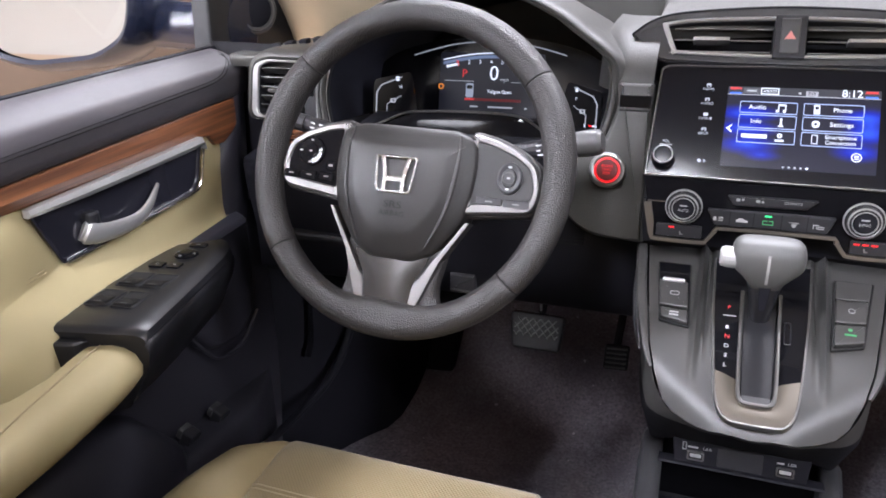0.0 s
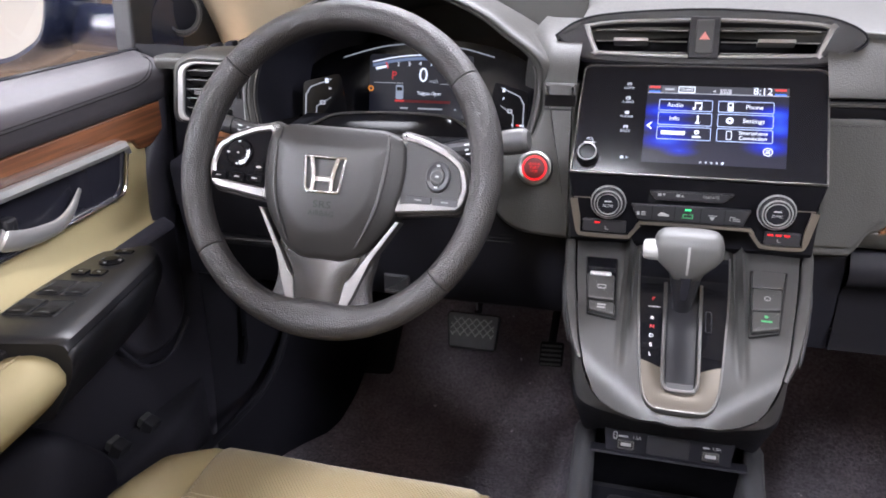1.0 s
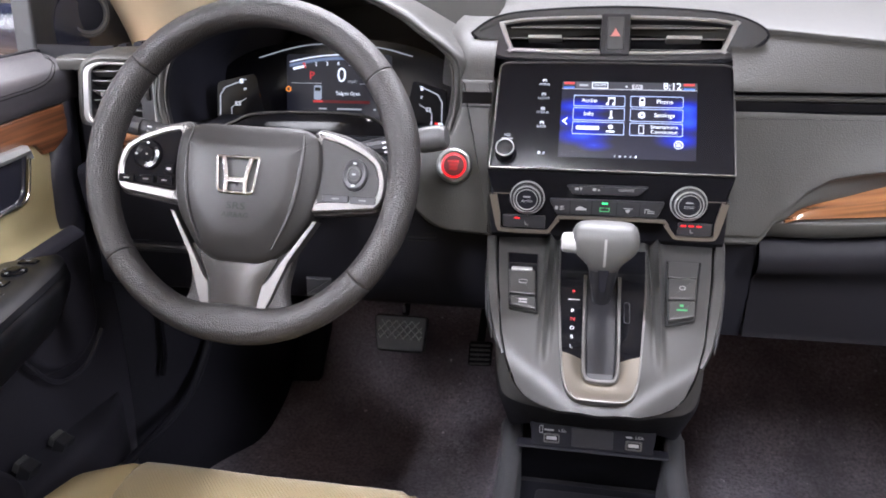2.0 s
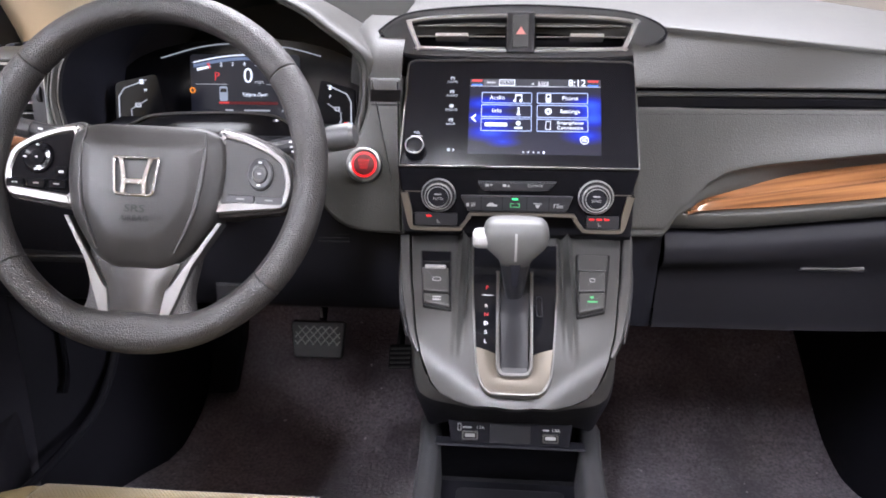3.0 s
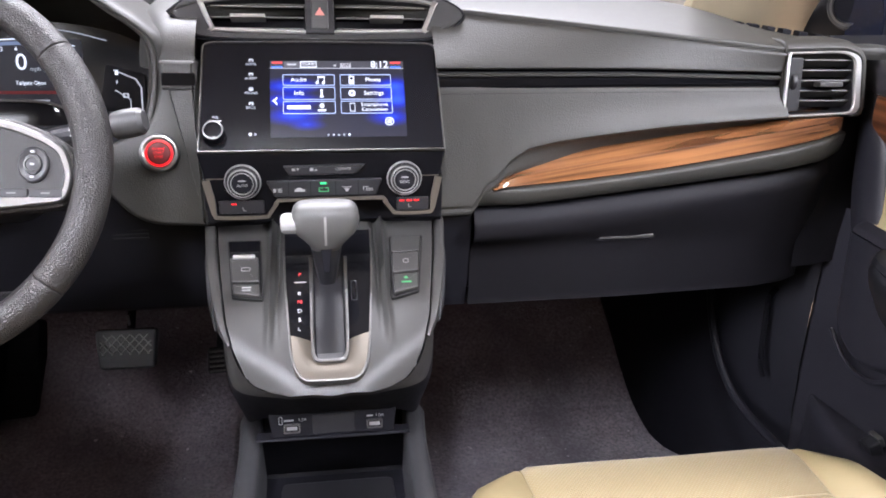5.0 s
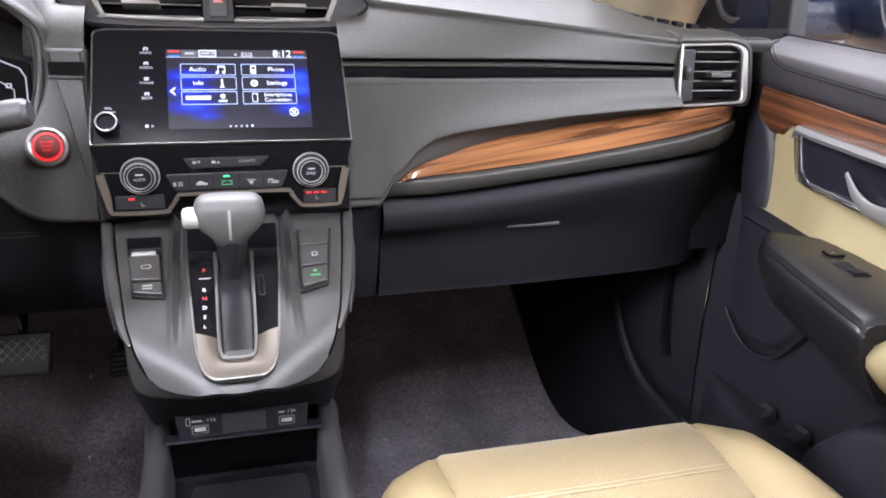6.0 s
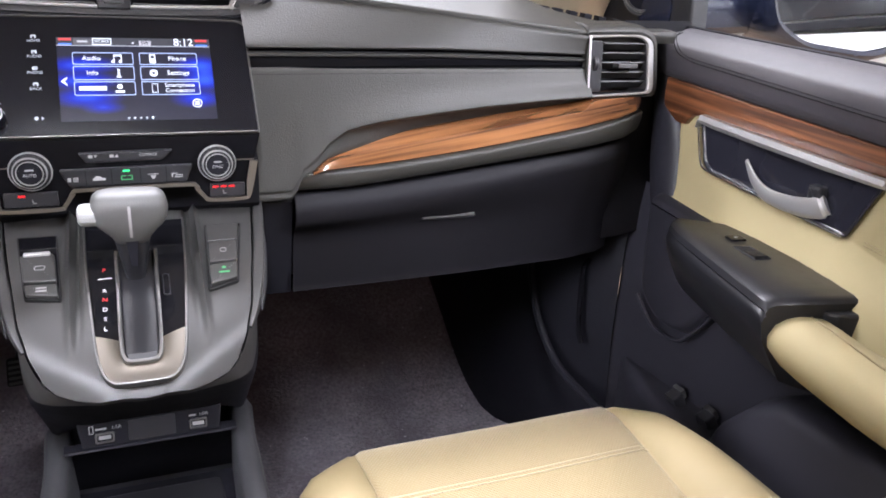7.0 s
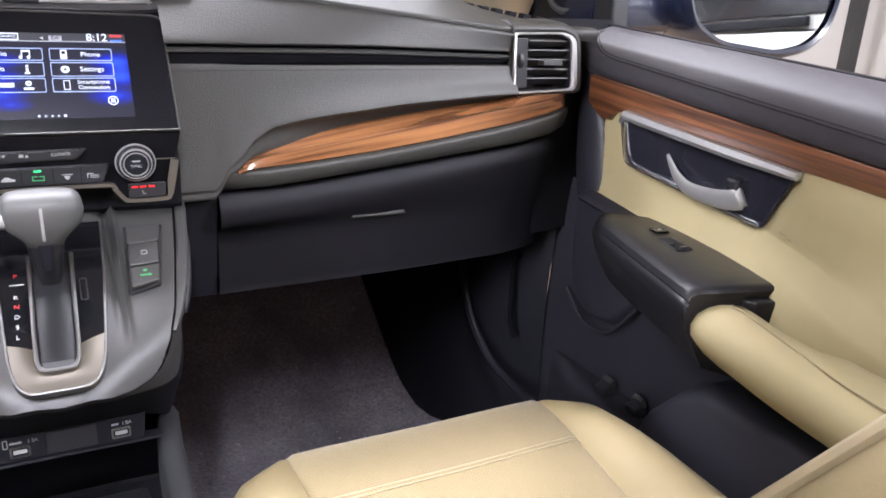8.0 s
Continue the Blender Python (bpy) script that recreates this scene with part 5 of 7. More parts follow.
    sw = part("brake_hold_switch", slab(bmesh.new(), rounded([(-0.1028, -0.1060), (-0.1000, -0.1200), (-0.0715, -0.1255), (-0.0732, -0.1075)], 0.002), 0.002, 0.0080, CON, 0.0015), SATIN, con, "grey brake hold switch")
    for y in (-0.1125, -0.1165):
        part("print_mark", slab(bmesh.new(), box2(-0.0915, -0.0820, y - 0.0010, y + 0.0010), 0.008, 0.0083, CON), PRINTDIM, sw)
    right = rounded([(0.0715, -0.034), (0.0665, -0.134), (0.0985, -0.1230), (0.1115, -0.034)], 0.003)
    part("switch_well", band(bmesh.new(), right, offset(right, 0.0016), 0.0, 0.0040, CON, 0.0003), SEAM, con)
    part("blank_cover", slab(bmesh.new(), rounded([(0.0735, -0.0365), (0.0722, -0.0630), (0.1040, -0.0620), (0.1088, -0.0365)], 0.002), 0.002, 0.0060, CON, 0.001), SATIN, con)
    sw = part("camera_switch", slab(bmesh.new(), rounded([(0.0725, -0.0655), (0.0712, -0.0975), (0.1005, -0.0950), (0.1035, -0.0645)], 0.002), 0.002, 0.0078, CON, 0.0015), SATIN, con, "grey square switch with a white mark")
    mk = rounded(box2(0.0840, 0.0905, -0.0830, -0.0765), 0.003)
    part("print_mark", band(bmesh.new(), mk, offset(mk, 0.0007), 0.0078, 0.0082, CON, 0.0001), PRINTDIM, sw)
    sw = part("economy_switch", slab(bmesh.new(), rounded([(0.0710, -0.1000), (0.0700, -0.1285), (0.0975, -0.1205), (0.1000, -0.0975)], 0.002), 0.002, 0.0078, CON, 0.0015), SATIN, con, "grey square switch with a green mark")
    mk = rounded(box2(0.0830, 0.0870, -0.1080, -0.1045), 0.002)
    part("print_mark", slab(bmesh.new(), mk, 0.0078, 0.0082, CON), GREENDIM, sw)
    part("print_mark", slab(bmesh.new(), box2(0.0795, 0.0905, -0.1138, -0.1117), 0.0078, 0.0082, CON), GREENDIM, sw)
    # gate
    right_side = [(0.0500, -0.022), (0.0475, -0.090), (0.0440, -0.140), (0.0400, -0.190), (0.0383, -0.205), (0.0358, -0.2185), (0.0320, -0.2295), (0.0262, -0.2362), (0.0175, -0.2388)]
    outer = [(-u, v) for u, v in right_side] + right_side[::-1]
    above = tuple(CON.to_3x3() @ Vector((0, 0, 1)))
    gate = part("gear_gate", sweep(bmesh.new(), smooth_line([CON @ Vector((u, v, 0.0045)) for u, v in outer], 3), rounded(box2(-0.0010, 0.0010, -0.004, 0.0024), 0.0006, 2), up=above), SILVER, con, "satin metal gear gate")
    part("gate_plate", slab(bmesh.new(), [(u * 0.985, v) for u, v in outer], 0.0, 0.0046, CON), PIANO, gate, "piano black gate plate")
    # metal apron wrapped round the lower end of the slot
    rim = [(-0.0178, -0.1895), (-0.0170, -0.202), (-0.0160, -0.209), (-0.0135, -0.2145), (-0.0080, -0.2165), (0.0080, -0.2165), (0.0135, -0.2145), (0.0160, -0.209), (0.0170, -0.202), (0.0178, -0.1895)]
    skin = [(-0.0398, -0.1800), (-0.0378, -0.200), (-0.0352, -0.2155), (-0.0305, -0.2285), (-0.0200, -0.2370), (0.0200, -0.2370), (0.0305, -0.2285), (0.0352, -0.2155), (0.0378, -0.200), (0.0398, -0.1800)]
    rim2, skin2 = smooth_line(rim, 4), smooth_line(skin, 4)
    rows = [[CON @ Vector((p.x, p.y, 0.003)) for p in skin2]]
    for i in range(9):
        k = i / 8
        rows.append([CON @ Vector((p.x + (q.x - p.x) * k, p.y + (q.y - p.y) * k, 0.0060 + 0.0008 * math.sin(math.pi * k))) for p, q in zip(skin2, rim2)])
    rows.append([CON @ Vector((q.x, q.y, 0.002)) for q in rim2])
    part("gate_apron", loft(bmesh.new(), rows, caps=True), APRON, gate, sharp=35)
    line = smooth_line([(-0.0192, -0.070), (-0.0184, -0.12), (-0.0178, -0.175)] + rim[1:-1] + [(0.0178, -0.175), (0.0184, -0.12), (0.0192, -0.070)], 4)
    part("slot_trim", sweep(bmesh.new(), [CON @ Vector((p.x, p.y, 0.0072)) for p in line], rounded(box2(-0.0020, 0.0018, -0.002, 0.0020), 0.0012, 3), up=above), SILVER, gate, "satin trim round the gear slot")
    bm = bmesh.new()
    loft(bm, [[CON @ Vector((u, v, 0.0048 + h)) for u, h in ((-k, 0.0), (-k * 0.6, 0.0015), (0.0, 0.002), (k * 0.6, 0.0015), (k, 0.0))] for v, k in ((-0.068, 0.0172), (-0.15, 0.0160), (-0.200, 0.0150), (-0.206, 0.0145))])
    part("slot_blind", bm, ARMREST, gate, "black sliding blind in the gear slot")
    part("slot_end", slab(bmesh.new(), rounded(box2(-0.0130, 0.0130, -0.2140, -0.2060), 0.001), 0.004, 0.0066, CON, 0.0005), SHELL, gate)
    for ch, v in (("P", -0.0930), ("R", -0.1215), ("N", -0.1335), ("D", -0.1463), ("S", -0.1588), ("L", -0.1712)):
        lettering(ch, 0.0068, at(CON, -0.0312 + 0.0004 * (v < -0.13), v, 0.0047), REDTEXT if ch in "PN" else PRINT, gate, "gear_letter")
    part("gate_mark", slab(bmesh.new(), box2(-0.0365, -0.0240, -0.1052, -0.1042), 0.0045, 0.0048, CON), PRINT, gate)
    part("lock_cover", band(bmesh.new(), rounded(box2(0.0235, 0.0305, -0.135, -0.105), 0.003), rounded(box2(0.0245, 0.0295, -0.134, -0.106), 0.0025), 0.0045, 0.0058, CON, 0.0003), PLASTIC, gate)

    # gear lever, a thing of its own
    lev = thing("gear_lever", CON @ Vector((0, -0.10, 0.008)), "grey T-shaped gear lever with a silver line", "lever")
    up = Vector((0, -0.16, 0.97)).normalized()
    foot = Vector((XC - 0.001, -0.133, 0.641))
    m = basis(foot, (1, 0, 0), up)
    def ringrow(v, w, d, e=0.55, dn=0.0):
        return [m @ Vector((w * math.copysign(abs(math.cos(a)) ** e, math.cos(a)), v, dn + d * math.copysign(abs(math.sin(a)) ** e, math.sin(a)))) for a in [2 * math.pi * k / 28 for k in range(28)]]
    shaft = [(-0.015, 0.007, 0.008), (0.0, 0.0078, 0.009), (0.004, 0.0095, 0.0105), (0.012, 0.0110, 0.012), (0.03, 0.0140, 0.014), (0.052, 0.0172, 0.016)]
    part("shaft", loft(bmesh.new(), [ringrow(v, w, d, 0.8) for v, w, d in shaft], closed=True, caps=True), ARMREST, lev, "black tapered lever shaft")
    head = [(0.047, 0.0165, 0.0150), (0.053, 0.0190, 0.0175), (0.060, 0.0250, 0.0200), (0.066, 0.0310, 0.0215), (0.072, 0.0348, 0.0222), (0.079, 0.0358, 0.0222), (0.086, 0.0348, 0.0212), (0.0915, 0.0330, 0.0188), (0.0950, 0.0300, 0.0150), (0.0972, 0.0250, 0.0100), (0.0980, 0.0170, 0.0050)]
    part("knob", loft(bmesh.new(), [ringrow(v, w, d, 0.66) for v, w, d in head], closed=True, caps=True), GREYKNOB, lev, "grey lever knob", sharp=80)
    rows = []
    for v, d in ((0.0565, 0.0190), (0.060, 0.0200), (0.066, 0.0215), (0.072, 0.0222), (0.079, 0.0222), (0.086, 0.0212), (0.0900, 0.0195)):
        rows.append([m @ Vector((u, v, d + 0.0009)) for u in (-0.0013, 0.0013)])
    part("silver_line", loft(bmesh.new(), rows), LIGHTGREY, lev, "pale silver line")
    part("release_button", sweep(bmesh.new(), [m @ Vector((x, 0.076, 0.004)) for x in (-0.028, -0.040, -0.0445, -0.0462)], circle(0.0125, 18, 0.011), scale=[1, 1, 0.9, 0.6]), LIGHTGREY, lev, "light grey release button")
    bm = bmesh.new()
    slab(bm, [(-0.006, 0.051), (0.006, 0.051), (0.0035, 0.022), (-0.0035, 0.022)], 0.010, 0.0165, m, 0.001)
    part("shaft_inset", bm, DULL, lev)


console()


def sockets():
    """Charging sockets and the storage tray between the seats."""
    tray = thing("floor_console", (XC, -0.2, 0.28), "black storage tray between the front seats with charging sockets", "console")
    m = basis((XC, -0.142, 0.468), (1, 0, 0), (0, 0.30, 1))
    pts = rounded([(-0.0745, 0.0185), (-0.0695, -0.0125), (0.0695, -0.0125), (0.0735, 0.0185)], 0.002)
    p = part("socket_panel", slab(bmesh.new(), pts, -0.03, 0.0, m, 0.001), DULL, tray, "black panel with two charging sockets")
    pts = rounded(box2(-0.024, 0.024, -0.0085, 0.0135), 0.002)
    part("blank_plate", slab(bmesh.new(), pts, 0.0, 0.0010, m, 0.0005), PLASTIC, p)
    for s in (-1, 1):
        x = s * 0.0475 - 0.0
        o = rounded(box2(x - 0.0095, x + 0.0095, -0.0068, 0.0042), 0.002)
        k = part("usb_socket", band(bmesh.new(), o, offset(o, 0.0018), 0.0, 0.0015, m, 0.0005), SILVER, p, "small charging socket")
        part("socket_tongue", slab(bmesh.new(), box2(x - 0.006, x + 0.006, -0.0030, 0.0010), 0.0, 0.0008, m), PRINTDIM, k)
        lettering("1.5A" if s < 0 else "1.0A", 0.0052, at(m, x + (0.012 if s < 0 else 0.006), 0.0085, 0.0003), PRINTDIM, p)
        part("socket_mark", slab(bmesh.new(), box2(x - 0.009, x + 0.002 - 0.004 * (s > 0), 0.0075, 0.0093), 0.0, 0.0003, m), PRINTDIM, p)
        if s < 0:
            o = rounded(box2(x - 0.0150, x - 0.0105, 0.0040, 0.0130), 0.001)
            part("socket_mark", band(bmesh.new(), o, offset(o, 0.0008), 0.0, 0.0004, m, 0.0001), PRINTDIM, p)
    # tray floor and rubber mat
    bm = bmesh.new()
    loft(bm, [[Vector((XC + x, y, z)) for y, z in ((-0.135, 0.4590), (-0.149, 0.4585), (-0.1505, 0.4565), (-0.146, 0.4540), (-0.125, 0.449), (-0.085, 0.368), (-0.078, 0.362), (-0.30, 0.352), (-0.62, 0.350), (-0.64, 0.45))] for x in xs(-0.088, 0.088, 6)])
    part("tray_floor", bm, DULL, tray, sharp=30)
    mt = rounded(box2(-0.062, 0.076, -0.60, -0.098), 0.010)
    part("tray_mat", slab(bmesh.new(), [(XC + x - 0.004, y) for x, y in mt], 0.358, 0.362, Matrix.Identity(4), 0.002), PLASTIC, tray)
    for s in (-1, 1):
        rows = []
        for y, z, a, b in ((-0.058, 0.438, 0.087, 0.109), (-0.070, 0.450, 0.086, 0.110), (-0.09, 0.4555, 0.0855, 0.1115), (-0.15, 0.452, 0.083, 0.107), (-0.25, 0.450, 0.081, 0.105), (-0.65, 0.447, 0.079, 0.103)):
            rows.append([Vector((XC + s * x, y, zz)) for x, zz in ((a, 0.33), (a, z - 0.006), (a + 0.003, z - 0.001), ((a + b) / 2, z + 0.001), (b - 0.003, z - 0.001), (b + 0.001, z - 0.008), (b + 0.010, 0.25), (b + 0.012, 0.15))])
        part("tray_wall", loft(bmesh.new(), rows, caps=True), SHELL, tray, sharp=50)
    # front closing cheeks below the console
    bm = bmesh.new()
    loft(bm, [[Vector((XC + x, y, z)) for z in (0.50, 0.44, 0.30, 0.15)] for x, y in ((-0.112, 0.10), (-0.108, -0.05), (-0.10, -0.085), (0.10, -0.085), (0.108, -0.05), (0.112, 0.10))])
    part("front_cheek", bm, PLASTIC, tray, sharp=50)


sockets()

# ---- steering wheel ----
def steering_wheel():
    tilt = radians(22.05)
    m = basis((-0.372, -0.199, 0.794), (1, 0, 0), (0, math.sin(tilt), math.cos(tilt))) @ Matrix.Rotation(radians(-1.8), 4, "Z")
    sw = thing("steering_wheel", (-0.372, -0.14, 0.77), "black grained leather steering wheel with silver spokes", "steering wheel")
    R = 0.1695
    rows = []
    seams = [radians(a) for a in (38, 141.5, 217.5, 321.5)]
    around = [2 * math.pi * i / 300 for i in range(300)] + [s + 0.0022 * i for s in seams for i in range(-3, 4)]
    for a in sorted(around):
        k = 1.0
        for s in seams:
            k -= 0.085 * math.exp(-((a - s) / 0.0035) ** 2)
        lower = math.exp(-((a - radians(270)) / 0.28) ** 2)
        grip = 0.0012 * (math.exp(-((a - radians(20)) / 0.25) ** 2) + math.exp(-((a - radians(160)) / 0.25) ** 2))
        row = []
        for j in range(20):
            b = 2 * math.pi * j / 20
            r = (0.0172 + grip) * k
            rad = R + (r - 0.001) * math.cos(b) - (0.010 * lower if math.cos(b) < 0 else 0) * abs(math.cos(b))
            row.append(m @ Vector((rad * math.cos(a), rad * math.sin(a), r * math.sin(b))))
        rows.append(row)
    rows.append(rows[0])
    bm = loft(bmesh.new(), rows, closed=True)
    bmesh.ops.remove_doubles(bm, verts=bm.verts, dist=1e-6)
    part("rim", bm, LEATHER, sw, "grained black leather rim", sharp=80)
    # airbag cover
    out = rounded([(-0.058, 0.046), (-0.080, 0.036), (-0.0835, 0.0), (-0.0765, -0.048), (-0.046, -0.090), (-0.024, -0.1015), (0.024, -0.1015), (0.046, -0.090), (0.0765, -0.048), (0.0835, 0.0), (0.080, 0.036), (0.058, 0.046)], [0.012, 0.012, 0.02, 0.02, 0.016, 0.010, 0.010, 0.016, 0.02, 0.02, 0.012, 0.012], 4)
    rows = []
    for d, z in ((0.0, -0.030), (0.0, -0.002), (0.0012, 0.002), (0.004, 0.005), (0.010, 0.0085), (0.018, 0.012)):
        rows.append([m @ Vector((x, y, z)) for x, y in offset(out, d)])
    for f, z in ((0.70, 0.0165), (0.62, 0.0182), (0.4, 0.0200), (0.2, 0.0208), (0.02, 0.0210)):
        rows.append([m @ Vector((x * f, (y + 0.02) * f - 0.02 * 1.0, z)) for x, y in offset(out, 0.004)])
    bm = loft(bmesh.new(), rows, closed=True)
    cover = part("airbag_cover", bm, HUB, sw, "grained black airbag cover", sharp=70)
    # raised flutes down both sides of the cover
    for s in (-1, 1):
        line = smooth_line([(s * 0.062, 0.040, 0.0085), (s * 0.064, 0.01, 0.0125), (s * 0.058, -0.04, 0.0135), (s * 0.040, -0.083, 0.0095)], 6)
        sc = [0.3 + 0.7 * math.sin(math.pi * i / (len(line) - 1)) for i in range(len(line))]
        part("cover_ridge", sweep(bmesh.new(), [m @ p for p in line], circle(0.0026, 10, 0.0014), up=tuple(m.col[2][:3]), scale=sc), HUB, cover)
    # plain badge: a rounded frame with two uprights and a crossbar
    bd = at(m, -0.001, -0.0100, 0.0208)
    o = rounded([(-0.0205, -0.0195), (0.0205, -0.0195), (0.0245, 0.0175), (0.0225, 0.0200), (-0.0225, 0.0200), (-0.0245, 0.0175)], [0.006, 0.006, 0.005, 0.004, 0.004, 0.005], 4)
    badge = part("badge", band(bmesh.new(), o, offset(o, 0.0027), -0.002, 0.0030, bd, 0.0009), CHROME, sw, "chrome badge in a rounded frame")
    for s in (-1, 1):
        pts = [(s * 0.0178, 0.0176), (s * 0.0128, 0.0176), (s * 0.0092, 0.0030), (s * 0.0080, -0.0060), (s * 0.0086, -0.0176), (s * 0.0132, -0.0176), (s * 0.0128, -0.0060), (s * 0.0138, 0.0030)]
        if s > 0:
            pts.reverse()
        part("badge_upright", slab(bmesh.new(), pts, -0.002, 0.0030, bd, 0.0008), CHROME, badge)
    part("badge_bar", slab(bmesh.new(), [(-0.0082, -0.0075), (0.0082, -0.0075), (0.0082, -0.0025), (-0.0082, -0.0025)], -0.002, 0.0028, bd, 0.0006), CHROME, badge)
    lettering("SRS", 0.0105, at(m, 0.001, -0.0420, 0.0216), EMBOSS, cover, wide=1.35)
    lettering("AIRBAG", 0.0082, at(m, 0.001, -0.0515, 0.0210), EMBOSS, cover, wide=1.05)
    # side spokes
    for s in (-1, 1):
        pts = [(0.072, 0.0430), (0.100, 0.0375), (0.126, 0.0275), (0.1445, 0.0150), (0.1520, -0.0080), (0.1490, -0.0260), (0.1420, -0.0345), (0.072, -0.0430)]
        pts = [(s * x, y + 0.002) for x, y in pts]
        if s < 0:
            pts.reverse()
        o = rounded(pts, 0.007, 4)
        spoke = part("side_spoke", slab(bmesh.new(), offset(o, -0.004), -0.022, -0.004, m, 0.004), LEATHER, sw)
        window = [(x, y + 0.0034 * max(0.0, min(1.0, (-0.016 - y) / 0.012))) for x, y in offset(o, 0.0074)]
        part("spoke_trim", band(bmesh.new(), o, window, -0.008, 0.0020, m, 0.0016), SILVER, spoke, "satin silver spoke trim")
        part("switch_plate", slab(bmesh.new(), offset(window, -0.0004), -0.008, 0.0002, m, 0.0006), SPOKE if s > 0 else PIANO, spoke)
        if s < 0:
            k = at(m, -0.1160, 0.0075, 0.0)
            pad = part("round_switch", turned(bmesh.new(), [(0.0165, 0.0), (0.0160, 0.0025), (0.0140, 0.0032), (0.0085, 0.0022), (0.0080, 0.0036), (0.0, 0.0042)], k, 32), PIANO, spoke, "round black audio switch")
            for dx, dy in ((0.0, 0.0125), (0.0, -0.0125), (-0.0125, 0.0), (0.0125, 0.0), (0.0, 0.0)):
                part("switch_mark", slab(bmesh.new(), rounded(box2(dx - 0.0013, dx + 0.0013, dy - 0.0009, dy + 0.0009), 0.0004), 0.003, 0.0044, k), PRINTDIM, pad)
            for x in (-0.1380, -0.1150, -0.0930):
                key = part("switch_key", slab(bmesh.new(), rounded(box2(x - 0.0095, x + 0.0095, -0.0240, -0.0150), 0.002), 0.0, 0.0026, m, 0.0008), PIANO, spoke)
                part("switch_mark", slab(bmesh.new(), rounded(box2(x - 0.0032, x + 0.0032, -0.0200, -0.0186), 0.0006), 0.0026, 0.0029, m), GREYMARK, key)
            key = part("switch_key", slab(bmesh.new(), rounded(box2(-0.0950, -0.0830, -0.0120, -0.0010), 0.003), 0.0, 0.0024, m, 0.0008), PIANO, spoke)
            part("switch_mark", slab(bmesh.new(), rounded(box2(-0.0918, -0.0865, -0.0078, -0.0054), 0.001), 0.0024, 0.0028, m), PRINTDIM, key)
        else:
            k = at(m, 0.1180, 0.0015, 0.0)
            pad = part("round_switch", turned(bmesh.new(), [(0.0150, 0.0), (0.0146, 0.0028), (0.0128, 0.0036), (0.0088, 0.0026), (0.0080, 0.0040), (0.0, 0.0046)], k @ Matrix.Diagonal((0.9, 1.12, 1, 1)), 32), PLASTIC, spoke, "oval black cruise control switch")
            part("switch_ring", turned(bmesh.new(), [(0.0074, 0.003), (0.0074, 0.0046), (0.0060, 0.0050), (0.0056, 0.004)], k, 24, False), SATIN, pad)
            for dx, dy in ((0.0, 0.0115), (0.0, -0.0115), (0.0, 0.0)):
                part("switch_mark", slab(bmesh.new(), rounded(box2(dx - 0.0018, dx + 0.0018, dy - 0.0009, dy + 0.0009), 0.0004), 0.003, 0.0050, k), PRINTDIM, pad)
            for x0, x1 in ((0.0860, 0.1140), (0.1150, 0.1430)):
                key = part("switch_key", slab(bmesh.new(), rounded(box2(x0, x1, -0.0285, -0.0205), 0.002), 0.0, 0.0026, m, 0.0008), PLASTIC, spoke)
                part("switch_mark", slab(bmesh.new(), rounded(box2((x0 + x1) / 2 - 0.004, (x0 + x1) / 2 + 0.004, -0.0252, -0.0239), 0.0006), 0.0026, 0.0029, m), GREYMARK, key)
    # lower spoke
    o = rounded([(-0.060, -0.080), (-0.052, -0.128), (-0.066, -0.160), (0.066, -0.160), (0.052, -0.128), (0.060, -0.080)], [0.01, 0.03, 0.01, 0.01, 0.03, 0.01], 5)
    part("lower_spoke", slab(bmesh.new(), o, -0.020, -0.003, m, 0.006), LEATHER, sw, sharp=60)
    for s in (-1, 1):
        pts = [(s * 0.0250, -0.1540), (s * 0.0310, -0.1560), (s * 0.0400, -0.1380), (s * 0.0560, -0.0950), (s * 0.0830, -0.0500), (s * 0.0780, -0.0500), (s * 0.0500, -0.0930), (s * 0.0360, -0.1160), (s * 0.0300, -0.1220)]
        if s < 0:
            pts.reverse()
        part("spoke_leg", slab(bmesh.new(), pts, -0.012, 0.0022, m, 0.0010), SILVER, sw, "satin silver leg of the lower spoke")
    rows = []
    for y, w in ((-0.1560, 0.0252), (-0.1480, 0.0264), (-0.1380, 0.0278), (-0.1280, 0.0290), (-0.1200, 0.0302), (-0.1120, 0.0340), (-0.1040, 0.0384), (-0.0960, 0.0424), (-0.0930, 0.0438)):
        hump = 0.0030 * math.sin(math.pi * min(1.0, (y + 0.156) / 0.063) * 0.5 + 0.5)
        rows.append([m @ Vector((w * k / 8, y, 0.0002 + hump * (1 - (k / 8) ** 2))) for k in range(-8, 9)])
    part("spoke_plate", loft(bmesh.new(), rows), PLATE, sw, "satin metal plate of the lower spoke", sharp=60)

    # stalks behind the wheel
    for s in (-1, 1):
        st = thing("control_stalk", (-0.372 + s * 0.05, -0.10, 0.80), "black stalk with white print behind the steering wheel", "stalk", "stalks on the steering column")
        a, b = Vector((-0.372 + s * 0.045, -0.095, 0.787)), (Vector((-0.208, -0.105, 0.811)) if s > 0 else Vector((-0.568, -0.105, 0.821)))
        path = [a.lerp(b, i / 8) for i in range(9)]
        part("stalk_arm", sweep(bmesh.new(), path, circle(0.0085, 14, 0.010), scale=[0.7, 0.7, 0.75, 0.85, 1, 1.05, 1.05, 1.05, 1.0]), PLASTIC, st)
        d = (b - a).normalized()
